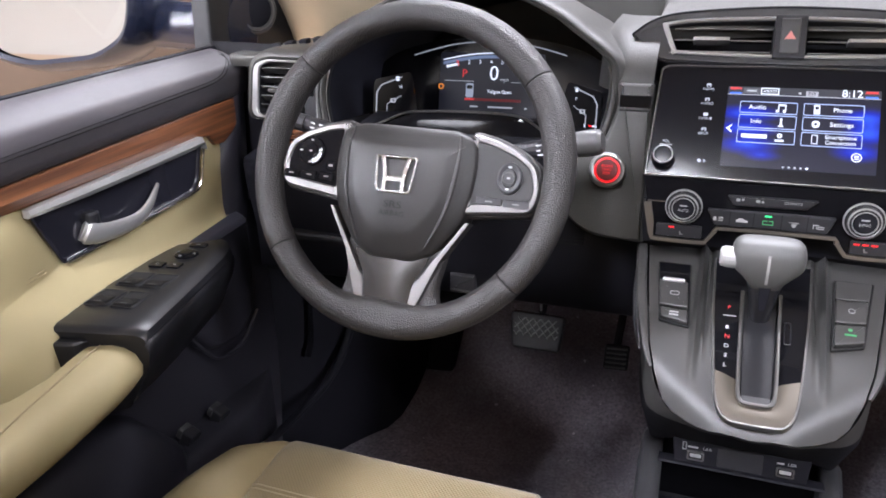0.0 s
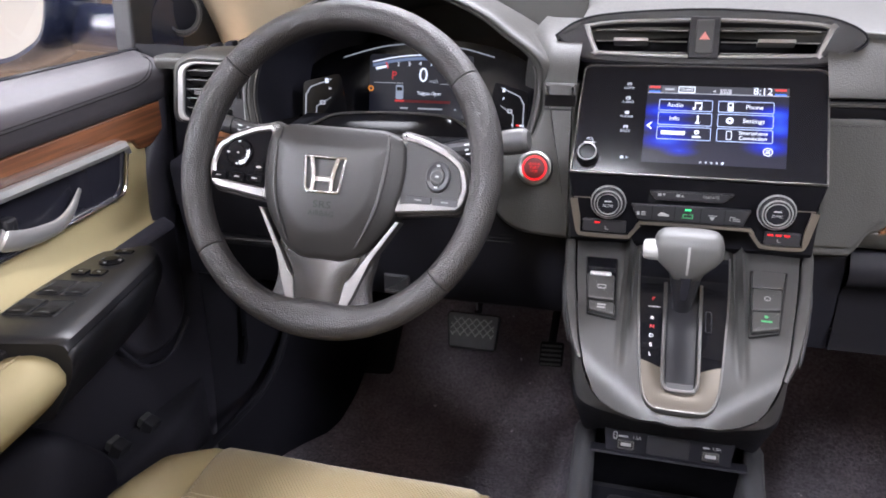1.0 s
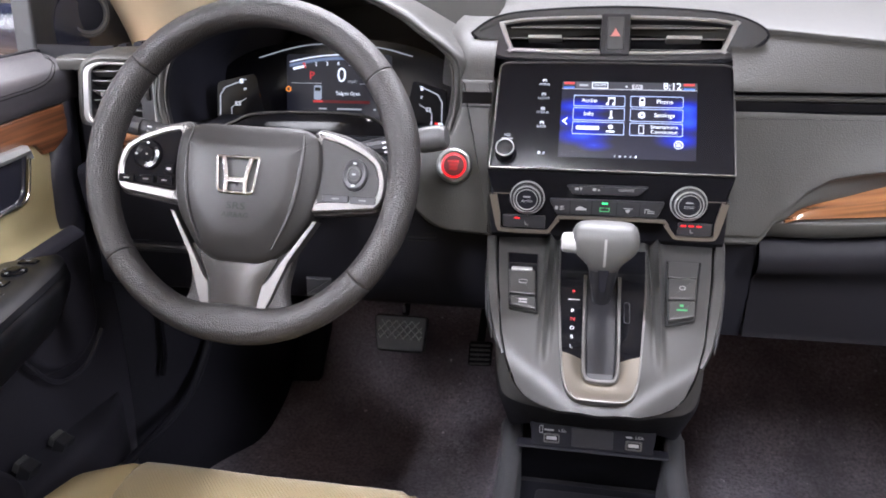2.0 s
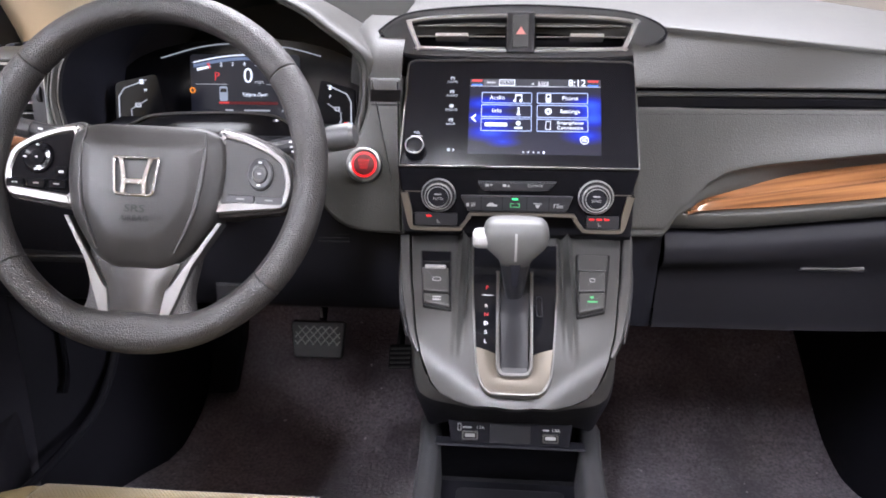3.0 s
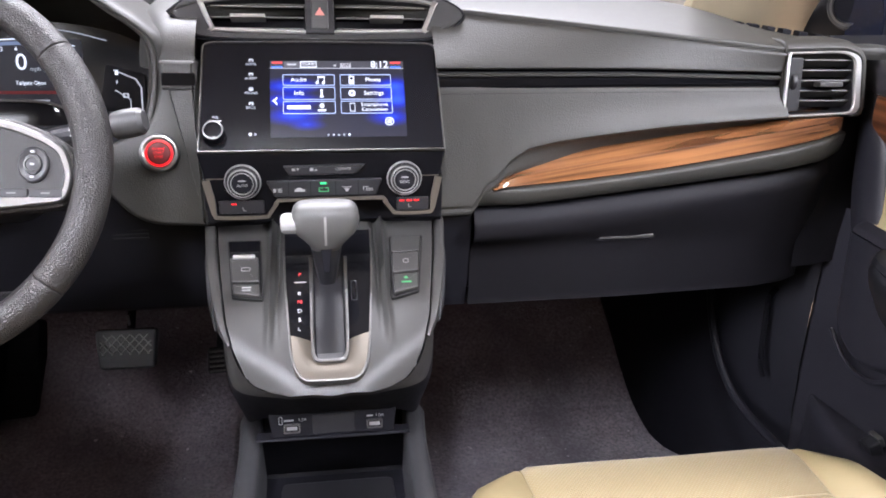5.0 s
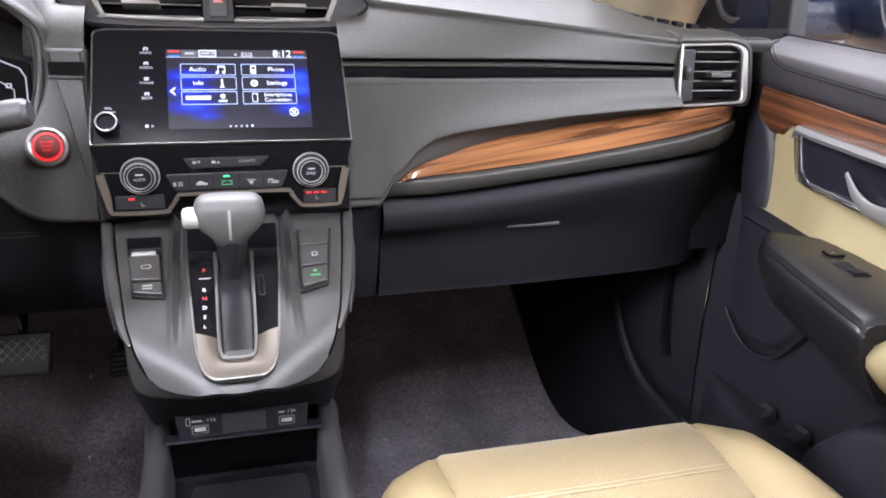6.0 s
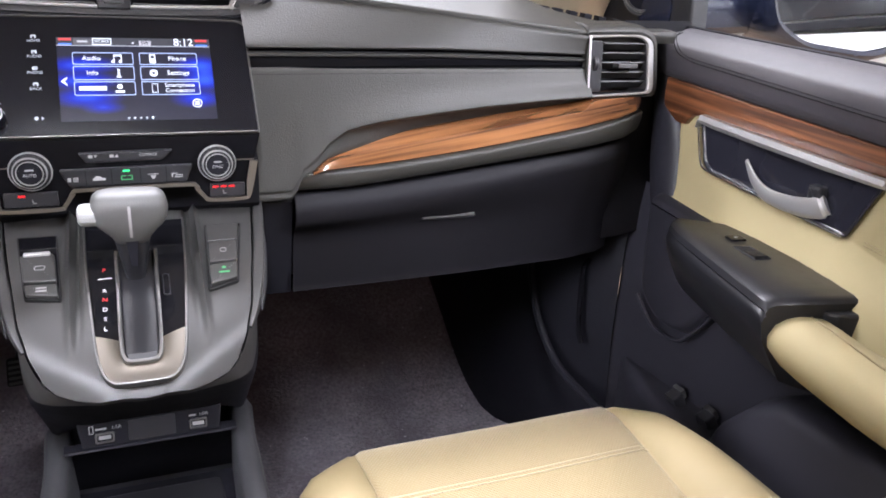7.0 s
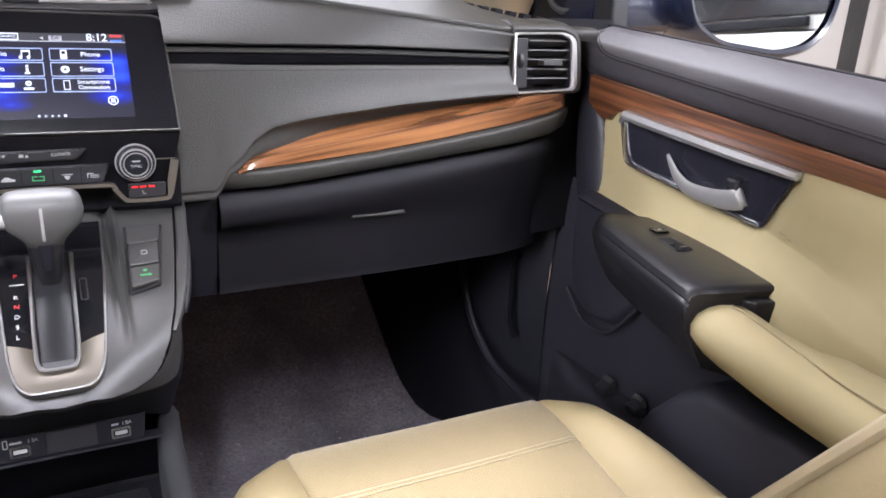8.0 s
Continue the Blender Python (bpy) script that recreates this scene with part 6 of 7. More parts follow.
        if s > 0:
            path = [b + d * x for x in (0.0, 0.004, 0.012, 0.022, 0.030, 0.034)]
            part("stalk_tip", sweep(bmesh.new(), path, circle(0.0148, 20), scale=[0.75, 0.95, 1.0, 1.0, 0.93, 0.7]), BUTTON, st, "dark grey rounded stalk tip")
        else:
            path = [b - d * 0.02 + d * x for x in (0.0, 0.02, 0.024)]
            part("stalk_tip", sweep(bmesh.new(), path, circle(0.011, 18), scale=[1, 1, 0.8]), PLASTIC, st)
        f = basis((a.lerp(b, 0.78)) + Vector((0, -0.0095, 0.002)), d, (0, 0.25, 1))
        for x, y, w in ((-0.012, 0.004, 0.006), (0.0, 0.004, 0.005), (-0.012, -0.002, 0.004), (0.0, -0.002, 0.006), (-0.008, -0.007, 0.008)):
            part("print_bar", slab(bmesh.new(), box2(x - w / 2, x + w / 2, y - 0.0009, y + 0.0009), -0.001, 0.0006, f), PRINT, st)


steering_wheel()

# ---- doors ----
def door(s):
    """A front door; s is 1 for the passenger's, -1 for the driver's."""
    X = lambda x: XC * 0.4 + s * x
    dr = thing("car_door", (X(0.78), -0.5, 0.2), "car door with black upper pad, walnut strip and beige panel, closed", "car door", "front doors")
    ys = [0.035, 0.02, 0.0, -0.03, -0.08, -0.16, -0.25, -0.35, -0.45, -0.55, -0.65, -0.75, -0.85, -0.95, -1.05]
    belt = lambda y: 0.891 + 0.067 * y
    wtop = lambda y: 0.827 + 0.086 * y
    wlow = lambda y: 0.785 + 0.055 * y
    # upper pad
    rows = []
    for y in ys:
        zb, wt = belt(y), wtop(y)
        se = 0.857 + 0.098 * y
        rows.append([Vector((X(x), y, z)) for x, z in ((0.800, zb - 0.03), (0.797, zb - 0.002), (0.790, zb), (0.768, zb - 0.006), (0.744, zb - 0.018), (0.733, (zb + se) / 2 - 0.004), (0.7305, se + 0.0025), (0.7303, se), (0.7305, se - 0.0025), (0.732, (se + wt) / 2), (0.734, wt + 0.001), (0.745, wt - 0.002))])
    part("upper_pad", loft(bmesh.new(), rows), DOORPAD, dr, "padded black upper panel with a stitched seam", sharp=70)
    # stitched seam that runs along the pad and turns up at its front end
    line = [(0.7300, y, 0.857 + 0.098 * y) for y in (-1.04, -0.8, -0.6, -0.4, -0.25, -0.12, -0.06)] + [(0.7302, -0.032, 0.8565), (0.7310, -0.014, 0.864), (0.7335, -0.003, 0.877), (0.742, 0.003, 0.884), (0.752, 0.004, 0.888)]
    for k in (0.0, 0.0042):
        part("pad_seam", sweep(bmesh.new(), smooth_line([(X(x - 0.0002), y - k * (i > 7), z + k) for i, (x, y, z) in enumerate(line)], 4), circle(0.0008 - 0.06 * k, 6)), SEAM, dr)
    # veneer strip, folded along a ridge
    rows = []
    for y in [0.002, -0.002, -0.010, -0.03, -0.05, -0.062, -0.072, -0.085, -0.10, -0.15, -0.2, -0.28, -0.36, -0.45, -0.55, -0.7, -0.85, -1.02]:
        t = wtop(y)
        b = wlow(y) if y < -0.066 else 0.766 + (0.786 - 0.766) * max(0, min(1, (-0.050 - y) / 0.018))
        if y > -0.02:
            b = 0.770 + 0.014 * (y + 0.02) / 0.022
        f = min(1.0, max(0.0, (-0.12 - y) / 0.04))
        rows.append([Vector((X(x), y, z)) for x, z in ((0.748, t), (0.735, t - 0.0010), (0.7345 - 0.0012 * f, t - 0.0025), (0.7335 - 0.0050 * f, t * 0.46 + b * 0.54), (0.7340, t * 0.1 + b * 0.9), (0.7350, b + 0.001), (0.748, b))])
    part("veneer", loft(bmesh.new(), rows, caps=True), WOOD_DOOR, dr, "glossy brown walnut veneer strip", sharp=12)
    def bulge(y, z):
        """How far the lower beige panel swells towards the armrest."""
        k = min(1.0, max(0.0, (0.695 - z) / 0.05))
        return lerp_tab([(-0.8, 0.09), (-0.55, 0.08), (-0.48, 0.068), (-0.42, 0.050), (-0.36, 0.034), (-0.30, 0.019), (-0.22, 0.006), (-0.15, 0.0)], y) * k * k * (3 - 2 * k)

    # beige panel behind the pull cup, leaving the cup open
    m = Matrix(((0, 0, -s, X(0.7355)), (1, 0, 0, 0), (0, 1, 0, 0), (0, 0, 0, 1)))
    bm = bmesh.new()
    rows = []
    for y in [-0.034, -0.05, -0.10, -0.15, -0.18, -0.22, -0.26, -0.30, -0.33, -0.36, -0.40]:
        rows.append([Vector((X(x - bulge(y, z)), y, z)) for x, z in ((0.742, 0.80), (0.741, 0.775), (0.7405, 0.73), (0.739, 0.69), (0.738, 0.675), (0.735, 0.66), (0.730, 0.645), (0.726, 0.63), (0.722, 0.60), (0.722, 0.56))])
    loft(bm, rows)
    part("beige_panel", bm, BEIGE, dr, "smooth beige vinyl panel", sharp=60)
    rows = []
    for y, k in [(-0.335, -0.004), (-0.345, 0.0), (-0.356, 0.005), (-0.375, 0.011), (-0.40, 0.012), (-0.43, 0.013), (-0.47, 0.0135), (-0.51, 0.014), (-0.55, 0.014), (-0.75, 0.014), (-1.03, 0.012)]:
        lo = 0.690 + 0.13 * (y + 0.34)
        lo = max(lo, 0.615)
        rows.append([Vector((X(x - bulge(y, z)), y, z)) for x, z in ((0.742, wlow(y) + 0.004), (0.741 - k, wlow(y) - 0.006), (0.739 - k * 1.2, (wlow(y) + lo) / 2), (0.738 - k, lo + 0.008), (0.738 - k * 0.5, lo + 0.001), (0.737 - k * 0.2, lo - 0.002), (0.735 - k * 0.2, lo - 0.02), (0.728, 0.64 if lo > 0.66 else lo - 0.03), (0.722, 0.60), (0.722, 0.54))])
    for r in rows[:5]:
        for p in r:
            p.y -= 0.44 * max(0, min(0.08, p.z - 0.69)) * (1 if p.y > -0.38 else 0.6)
    part("beige_pad", loft(bmesh.new(), rows), BEIGE, dr, "stitched beige vinyl pad", sharp=60)
    bm = bmesh.new()
    for i in range(90):
        y = -0.375 - i * 0.0062
        lo = max(0.690 + 0.13 * (y + 0.34), 0.615)
        for dz in (0.006, 0.010):
            bmesh.ops.create_cube(bm, size=1, matrix=Matrix.LocRotScale((X(0.7255), y, lo + dz), Euler((0.13, 0, 0)), (0.0012, 0.0042, 0.0008)))
    part("stitching", bm, THREAD, dr)
    plate_pts = [(0.05, 0.16), (0.05, 0.86), (-1.06, 0.80), (-1.06, 0.16)]
    part("inner_frame", slab(bmesh.new(), plate_pts, -0.06, -0.024, m), DULL, dr)
    # pull cup
    quad = [(-0.084, 0.7855), (-0.105, 0.7140), (-0.344, 0.6905), (-0.380, 0.7640)]
    inset = lambda k: rounded(offset(quad, k), [0.010, 0.016, 0.004, 0.003], 4)
    rows = [[m @ Vector((a, b, d)) for a, b in inset(k)] for k, d in ((0.0, 0.0025), (0.0, 0.0045), (0.0015, 0.0052), (0.004, 0.0042), (0.006, 0.001), (0.006, -0.004))]
    c = part("pull_cup", loft(bmesh.new(), rows, closed=True), CUP, dr, "dark satin door pull cup", sharp=40)
    # moulded back of the cup: a flat front field, a fold, then the hollow behind the lever
    q = offset(quad, 0.0035)
    rows = []
    for u, d in ((0.0, 0.0022), (0.12, 0.0024), (0.225, 0.0026), (0.245, 0.0034), (0.262, 0.0030), (0.285, -0.0010), (0.32, -0.0034), (0.45, -0.0040), (0.62, -0.0040), (0.72, -0.0030), (0.80, 0.0006), (0.88, 0.0020), (1.0, 0.0022)):
        row = []
        for v in (0.0, 0.08, 0.2, 0.4, 0.6, 0.8, 0.92, 1.0):
            w = u - 0.05 * (1 - v) ** 3 * (1 if 0.2 < u < 0.4 else 0)
            low, high = [q[1][k] * (1 - w) + q[2][k] * w for k in (0, 1)], [q[0][k] * (1 - w) + q[3][k] * w for k in (0, 1)]
            row.append(m @ Vector((low[0] * (1 - v) + high[0] * v, low[1] * (1 - v) + high[1] * v, d if d > 0 or 0.1 < v < 0.95 else d * 0.3)))
        rows.append(row)
    part("cup_back", loft(bmesh.new(), rows), CUP, c, sharp=80)
    bm = bmesh.new()
    line = [(-0.0835, 0.7700), (-0.0860, 0.7800), (-0.0900, 0.7850), (-0.12, 0.7825), (-0.20, 0.7765), (-0.30, 0.7690), (-0.381, 0.7630)]
    rows = []
    for i, (a, b) in enumerate(line):
        w = (0.002, 0.004, 0.010, 0.0115, 0.0115, 0.011, 0.008)[i]
        dx = (0.002, 0.002, 0.0, 0.0, 0.0, 0.0, 0.0)[i]
        rows.append([m @ Vector((a - dx, b + z, d)) for z, d in ((0.0015, 0.002), (0.001, 0.011), (-w * 0.5, 0.0135), (-w, 0.010), (-w, 0.002))])
    loft(bm, rows, caps=True)
    part("silver_bar", bm, BRIGHT, c, "satin silver bar along the pull cup")
    bm = bmesh.new()
    sweep(bm, [m @ Vector((a, b, 0.006)) for a, b in smooth_line([(-0.084, 0.772), (-0.093, 0.740), (-0.100, 0.722), (-0.112, 0.7145), (-0.16, 0.709), (-0.25, 0.700), (-0.340, 0.6915)], 5)], circle(0.0018, 8))
    part("bright_edge", bm, CHROME, c)
    # inside handle
    lever = smooth_line([(-0.180, 0.7425, 0.004), (-0.191, 0.7320, 0.006), (-0.205, 0.7205, 0.008), (-0.226, 0.7105, 0.009), (-0.252, 0.7080, 0.009), (-0.282, 0.7095, 0.009), (-0.302, 0.7140, 0.008), (-0.312, 0.7200, 0.004)], 5)
    n = len(lever)
    h = part("door_handle", sweep(bmesh.new(), [m @ p for p in lever], circle(0.0134, 16, 0.0062), up=(s, 0, 0.2), scale=[(0.24 + 0.48 * min(1, 2.4 * i / n) + 0.40 * max(0, (i / n - 0.45) / 0.55)) * (1.0 if i < n - 3 else 0.8) for i in range(n)]), BRIGHT, c, "curved satin silver inside handle")
    part("lock_tab", slab(bmesh.new(), rounded(box2(-0.306, -0.287, 0.716, 0.739), 0.004), 0.0, 0.012, m, 0.004), PLASTIC, h)
    # dark front strip
    rows = []
    for z, y0, y1 in ((0.858, 0.030, 0.000), (0.83, 0.030, 0.000), (0.79, 0.028, -0.006), (0.765, 0.026, -0.030), (0.74, 0.024, -0.038), (0.70, 0.020, -0.044), (0.66, 0.012, -0.050), (0.635, 0.004, -0.056), (0.60, -0.02, -0.06)):
        rows.append([Vector((X(x), y, z)) for x, y in ((0.770, y0 + 0.012), (0.745, y0 + 0.006), (0.736, y0), (0.7335, (y0 + y1) / 2), (0.735, y1 + 0.004), (0.742, y1))])
    part("front_strip", loft(bmesh.new(), rows), DOORBLACK, dr, sharp=60)
    # lower door
    rows = []
    for y in (0.06, 0.03, 0.0, -0.05, -0.15, -0.25, -0.35, -0.5, -0.7, -0.9, -1.05):
        rows.append([Vector((X(x), y, z)) for x, z in ((0.752, 0.66), (0.745, 0.62), (0.740, 0.56), (0.738, 0.48), (0.735, 0.42), (0.735, 0.30), (0.745, 0.20), (0.79, 0.16))])
    part("lower_panel", loft(bmesh.new(), rows), DOORBLACK, dr, "dull black lower door panel", sharp=60)
    rows = []
    for y, z, k in ((0.02, 0.366, 0.0), (-0.03, 0.368, 0.45), (-0.08, 0.370, 0.8), (-0.14, 0.372, 1), (-0.22, 0.374, 1), (-0.30, 0.374, 1), (-0.5, 0.374, 1), (-1.0, 0.374, 1)):
        rows.append([Vector((X(x), y, zz)) for x, zz in ((0.735, z + 0.003), (0.735 - 0.040 * k, z + 0.004), (0.732 - 0.048 * k, z - 0.002), (0.730 - 0.05 * k, z - 0.012), (0.728 - 0.045 * k, 0.25), (0.745, 0.20))])
    part("map_pocket", loft(bmesh.new(), rows), DOORBLACK, dr, sharp=50)
    rows = []
    for y, z, k in ((-0.215, 0.360, 0.0), (-0.225, 0.372, 0.25), (-0.240, 0.392, 0.7), (-0.262, 0.420, 0.95), (-0.30, 0.462, 1.0), (-0.35, 0.492, 1.0), (-0.5, 0.502, 1.0), (-1.0, 0.505, 1.0)):
        rows.append([Vector((X(x), y, zz)) for x, zz in ((0.738, z + 0.006), (0.735 - 0.018 * k, z + 0.005), (0.733 - 0.046 * k, z - 0.003), (0.731 - 0.054 * k, z - 0.016), (0.730 - 0.056 * k, 0.33), (0.745, 0.20))])
    part("map_pocket", loft(bmesh.new(), rows), DOORBLACK, dr, "dull black swell of the door pocket", sharp=50)
    for y, z in ((-0.145, 0.380), (-0.212, 0.384)):
        stud = part("pocket_stud", slab(bmesh.new(), rounded(box2(-0.011, 0.011, -0.012, 0.012), 0.004), -0.006, 0.012, basis((X(0.708), y, z), (0, s, 0), (-0.5 * s, 0, 1)), 0.003), PLASTIC, dr, "small black pocket clip")
        part("stud_cap", slab(bmesh.new(), rounded(box2(-0.008, 0.013, -0.002, 0.014), 0.003), 0.010, 0.018, basis((X(0.708), y, z), (0, s, 0), (-0.5 * s, 0, 1)), 0.002), BUTTON, stud)
    # speaker pod
    o = rounded([(-0.018, 0.655), (-0.020, 0.505), (-0.070, 0.470), (-0.130, 0.478), (-0.186, 0.545), (-0.186, 0.640)], [0.01, 0.03, 0.03, 0.03, 0.02, 0.01], 5)
    rows = [[Vector((X(0.745), a, b)) for a, b in offset(o, -0.010)], [Vector((X(0.722), a, b)) for a, b in o], [Vector((X(0.716), a, b)) for a, b in offset(o, 0.004)], [Vector((X(0.714), a, b)) for a, b in offset(o, 0.010)]]
    bm = loft(bmesh.new(), rows, closed=True)
    bm.verts.ensure_lookup_table()
    bm.faces.new(bm.verts[-len(o):])
    part("speaker_pod", bm, DOORBLACK, dr, "black speaker cover", sharp=45)
    bm = bmesh.new()
    low = smooth_line([(-0.020, 0.498), (-0.068, 0.462), (-0.132, 0.470), (-0.190, 0.540)], 6)
    sweep(bm, [Vector((X(0.715), p.x, p.y)) for p in low], circle(0.0032, 8))
    part("pod_lip", bm, DOORBLACK, dr)
    # armrest: dark switch block, then the beige pad
    rows = []
    for y, xa, xb, zt in ((-0.103, 0.735, 0.706, 0.636), (-0.106, 0.736, 0.694, 0.644), (-0.113, 0.737, 0.681, 0.649), (-0.135, 0.738, 0.660, 0.6515), (-0.17, 0.738, 0.643, 0.652), (-0.24, 0.738, 0.622, 0.652), (-0.31, 0.738, 0.603, 0.6515), (-0.36, 0.738, 0.590, 0.651), (-0.378, 0.738, 0.586, 0.6505), (-0.386, 0.738, 0.5855, 0.649), (-0.389, 0.738, 0.5855, 0.646)):
        rows.append([Vector((X(x), y, z)) for x, z in ((xa, zt - 0.004), (xa - 0.006, zt), (xb + 0.026, zt + 0.0005), (xb + 0.013, zt), (xb + 0.005, zt - 0.003), (xb + 0.0015, zt - 0.009), (xb + 0.0045, zt - 0.012), (xb + 0.001, zt - 0.0145), (xb - 0.001, zt - 0.020), (xb + 0.004, zt - 0.040), (xb + 0.028, zt - 0.085), (0.728, zt - 0.130))])
    # the front end slants back towards the panel, the rear end a little too
    for row, f in zip(rows, (1.0, 0.95, 0.85, 0.6, 0.25)):
        for p in row:
            p.y -= 0.040 * f * max(0.0, min(1.0, (abs(p.x - XC * 0.4) - 0.694) / 0.036))
    for i, f in enumerate((0.6, 0.9, 0.98, 1.0)):
        for p in rows[i - 4]:
            p.y -= 0.034 * f * max(0.0, min(1.0, (abs(p.x - XC * 0.4) - 0.59) / 0.10))
    arm = part("armrest", loft(bmesh.new(), rows, caps=True), ARMREST, dr, "black armrest with window switches", sharp=35)
    # lower body of the block, reaching behind the pad
    o = rounded([(0.640, -0.33), (0.735, -0.33), (0.735, -0.425), (0.690, -0.428), (0.650, -0.416)], [0.01, 0.01, 0.01, 0.012, 0.02], 3)
    part("armrest_foot", slab(bmesh.new(), [(X(x), y) for x, y in (o if s > 0 else o[::-1])], 0.590, 0.6385, Matrix.Identity(4), 0.003), ARMREST, dr)
    rows = []
    for y, xa, xb, zt, zl in ((-0.372, 0.642, 0.622, 0.618, 0.602), (-0.376, 0.654, 0.606, 0.625, 0.585), (-0.384, 0.660, 0.596, 0.629, 0.580), (-0.40, 0.661, 0.589, 0.6315, 0.577), (-0.43, 0.654, 0.582, 0.632, 0.576), (-0.47, 0.645, 0.574, 0.631, 0.576), (-0.51, 0.646, 0.566, 0.630, 0.576), (-0.545, 0.664, 0.560, 0.629, 0.577), (-0.585, 0.700, 0.554, 0.628, 0.578), (-0.65, 0.735, 0.548, 0.627, 0.580), (-0.95, 0.738, 0.545, 0.627, 0.582)):
        rows.append([Vector((X(x), y, z)) for x, z in ((xa + 0.004, zl), (xa, zt - 0.012), (xa - 0.008, zt - 0.002), ((xa + xb) / 2, zt + 0.002), (xb + 0.020, zt), (xb + 0.008, zt - 0.006), (xb + 0.001, zt - 0.018), (xb + 0.003, zt - 0.030), (xb + 0.020, zl + 0.004), (xb + 0.05, zl - 0.004), (xa, zl - 0.004))])
    pad = part("armrest_pad", loft(bmesh.new(), rows, closed=True, caps=True), BEIGE, dr, "padded beige vinyl armrest", sharp=70)
    line = [(-0.377, 0.648, 0.6260), (-0.388, 0.641, 0.6320), (-0.43, 0.630, 0.6340), (-0.52, 0.606, 0.6325), (-0.60, 0.590, 0.6312), (-0.8, 0.582, 0.6300)]
    part("pad_seam", sweep(bmesh.new(), smooth_line([Vector((X(x), y, z - 0.0010)) for y, x, z in line], 4), circle(0.0010, 6)), THREAD, pad)
    # switches
    for (x, y, w, l) in (((0.680, -0.266, 0.019, 0.038),) if s > 0 else ((0.664, -0.275, 0.024, 0.034), (0.696, -0.279, 0.024, 0.034), (0.656, -0.330, 0.024, 0.034), (0.689, -0.334, 0.024, 0.034))):
        a = Matrix.Translation((X(x), y, 0.6525)) @ Matrix.Rotation(radians(-s * 10), 4, "Z")
        o = rounded(box2(-w * 0.62, w * 0.62, -l * 0.62, l * 0.62), 0.003)
        k = part("window_switch", band(bmesh.new(), o, offset(o, 0.0012), -0.006, 0.0004, a, 0.0003), PLASTIC, arm, "black window switch in a recess")
        part("recess_floor", slab(bmesh.new(), offset(o, 0.002), -0.003, 0.0002, a), SEAM, k)
        bm = bmesh.new()
        loft(bm, [[a @ Vector((xx, yy, zz)) for xx in (-w * 0.44, w * 0.44)] for yy, zz in ((-l * 0.55, 0.0004), (-l * 0.5, 0.0022), (-l * 0.1, 0.0016), (l * 0.05, 0.0006))])
        bmesh.ops.solidify(bm, geom=bm.faces[:], thickness=0.0008)
        part("switch_rocker", bm, PLASTIC, k)
        part("switch_mark", slab(bmesh.new(), box2(-w * 0.18, w * 0.18, -l * 0.46, -l * 0.43), 0.001, 0.0026, a), GREYMARK, k)
    small = ((0.699, -0.218, 0.010, 0.016),) if s > 0 else ((0.680, -0.228, 0.009, 0.014), (0.703, -0.232, 0.009, 0.014), (0.700, -0.155, 0.012, 0.010))
    for x, y, w, l in small:
        a = Matrix.Translation((X(x), y, 0.6525)) @ Matrix.Rotation(radians(-s * 10), 4, "Z")
        k = part("lock_switch", slab(bmesh.new(), rounded(box2(-w, w, -l * 0.6, l * 0.6), 0.003), -0.002, 0.002, a, 0.001), PIANO, arm, "small black lock switch")
        o = rounded(box2(-w * 0.8, w * 0.8, -l * 0.45, l * 0.45), 0.002)
        part("switch_mark", slab(bmesh.new(), rounded(box2(-w * 0.25, w * 0.25, -l * 0.08, l * 0.06), 0.0006), 0.0018, 0.0024, a), PRINTDIM, k)
    if s < 0:
        a = Matrix.Translation((X(0.692), -0.190, 0.6525))
        k = part("mirror_switch", turned(bmesh.new(), [(0.0155, -0.002), (0.0150, 0.002), (0.0125, 0.0035), (0.009, 0.0022), (0.0085, 0.005), (0.0, 0.0055)], a, 24), PIANO, arm, "round mirror adjusting switch")
        for dx, dy in ((0, 0.0125), (0, -0.0125), (0.0125, 0), (-0.0125, 0)):
            part("switch_mark", slab(bmesh.new(), box2(dx - 0.0015, dx + 0.0015, dy - 0.0015, dy + 0.0015), 0.002, 0.0040, a), GREYMARK, k)
    # window frame, pane, sail panel with tweeter
    bm = bmesh.new()
    sweep(bm, [Vector((X(0.800), y, belt(y) - 0.004)) for y in (0.05, -0.2, -0.5, -1.05)], [(-0.008, -0.006), (0.008, -0.006), (0.007, 0.005), (-0.007, 0.005)])
    part("belt_seal", bm, DULL, dr)
    bm = bmesh.new()
    loft(bm, [[Vector((X(0.810 - 0.16 * (z - 0.86) / 0.4), y, z)) for z in (0.86, 1.0, 1.13, 1.25)] for y in (0.05, -0.3, -0.7, -1.05)])
    w = part("window_pane", bm, PANE, dr, "clear door window glass")
    w.visible_shadow = False
    mm = Matrix(((0, 0, -s, X(0.806)), (1, 0, 0, 0), (0, 1, 0, 0), (0, 0, 0, 1)))
    sail = part("sail_panel", slab(bmesh.new(), [(0.058, 0.890), (0.066, 1.06), (0.30, 0.98), (0.30, 0.87), (0.10, 0.865)], -0.03, 0.0, mm, 0.004), PLASTIC, dr, "black corner panel with a tweeter")
    tw = mm @ Matrix.Translation((0.176, 0.942, 0.0)) @ Matrix.Rotation(radians(-28), 4, "Y")
    t = part("tweeter", turned(bmesh.new(), [(0.040, -0.02), (0.039, 0.010), (0.036, 0.014), (0.030, 0.014), (0.028, 0.010)], tw, 32), BUTTON, sail, "round tweeter with a grey ring")
    part("tweeter_ring", turned(bmesh.new(), [(0.0325, 0.0135), (0.0318, 0.0165), (0.0285, 0.0165), (0.0275, 0.012)], tw, 32, False), SILVER, t)
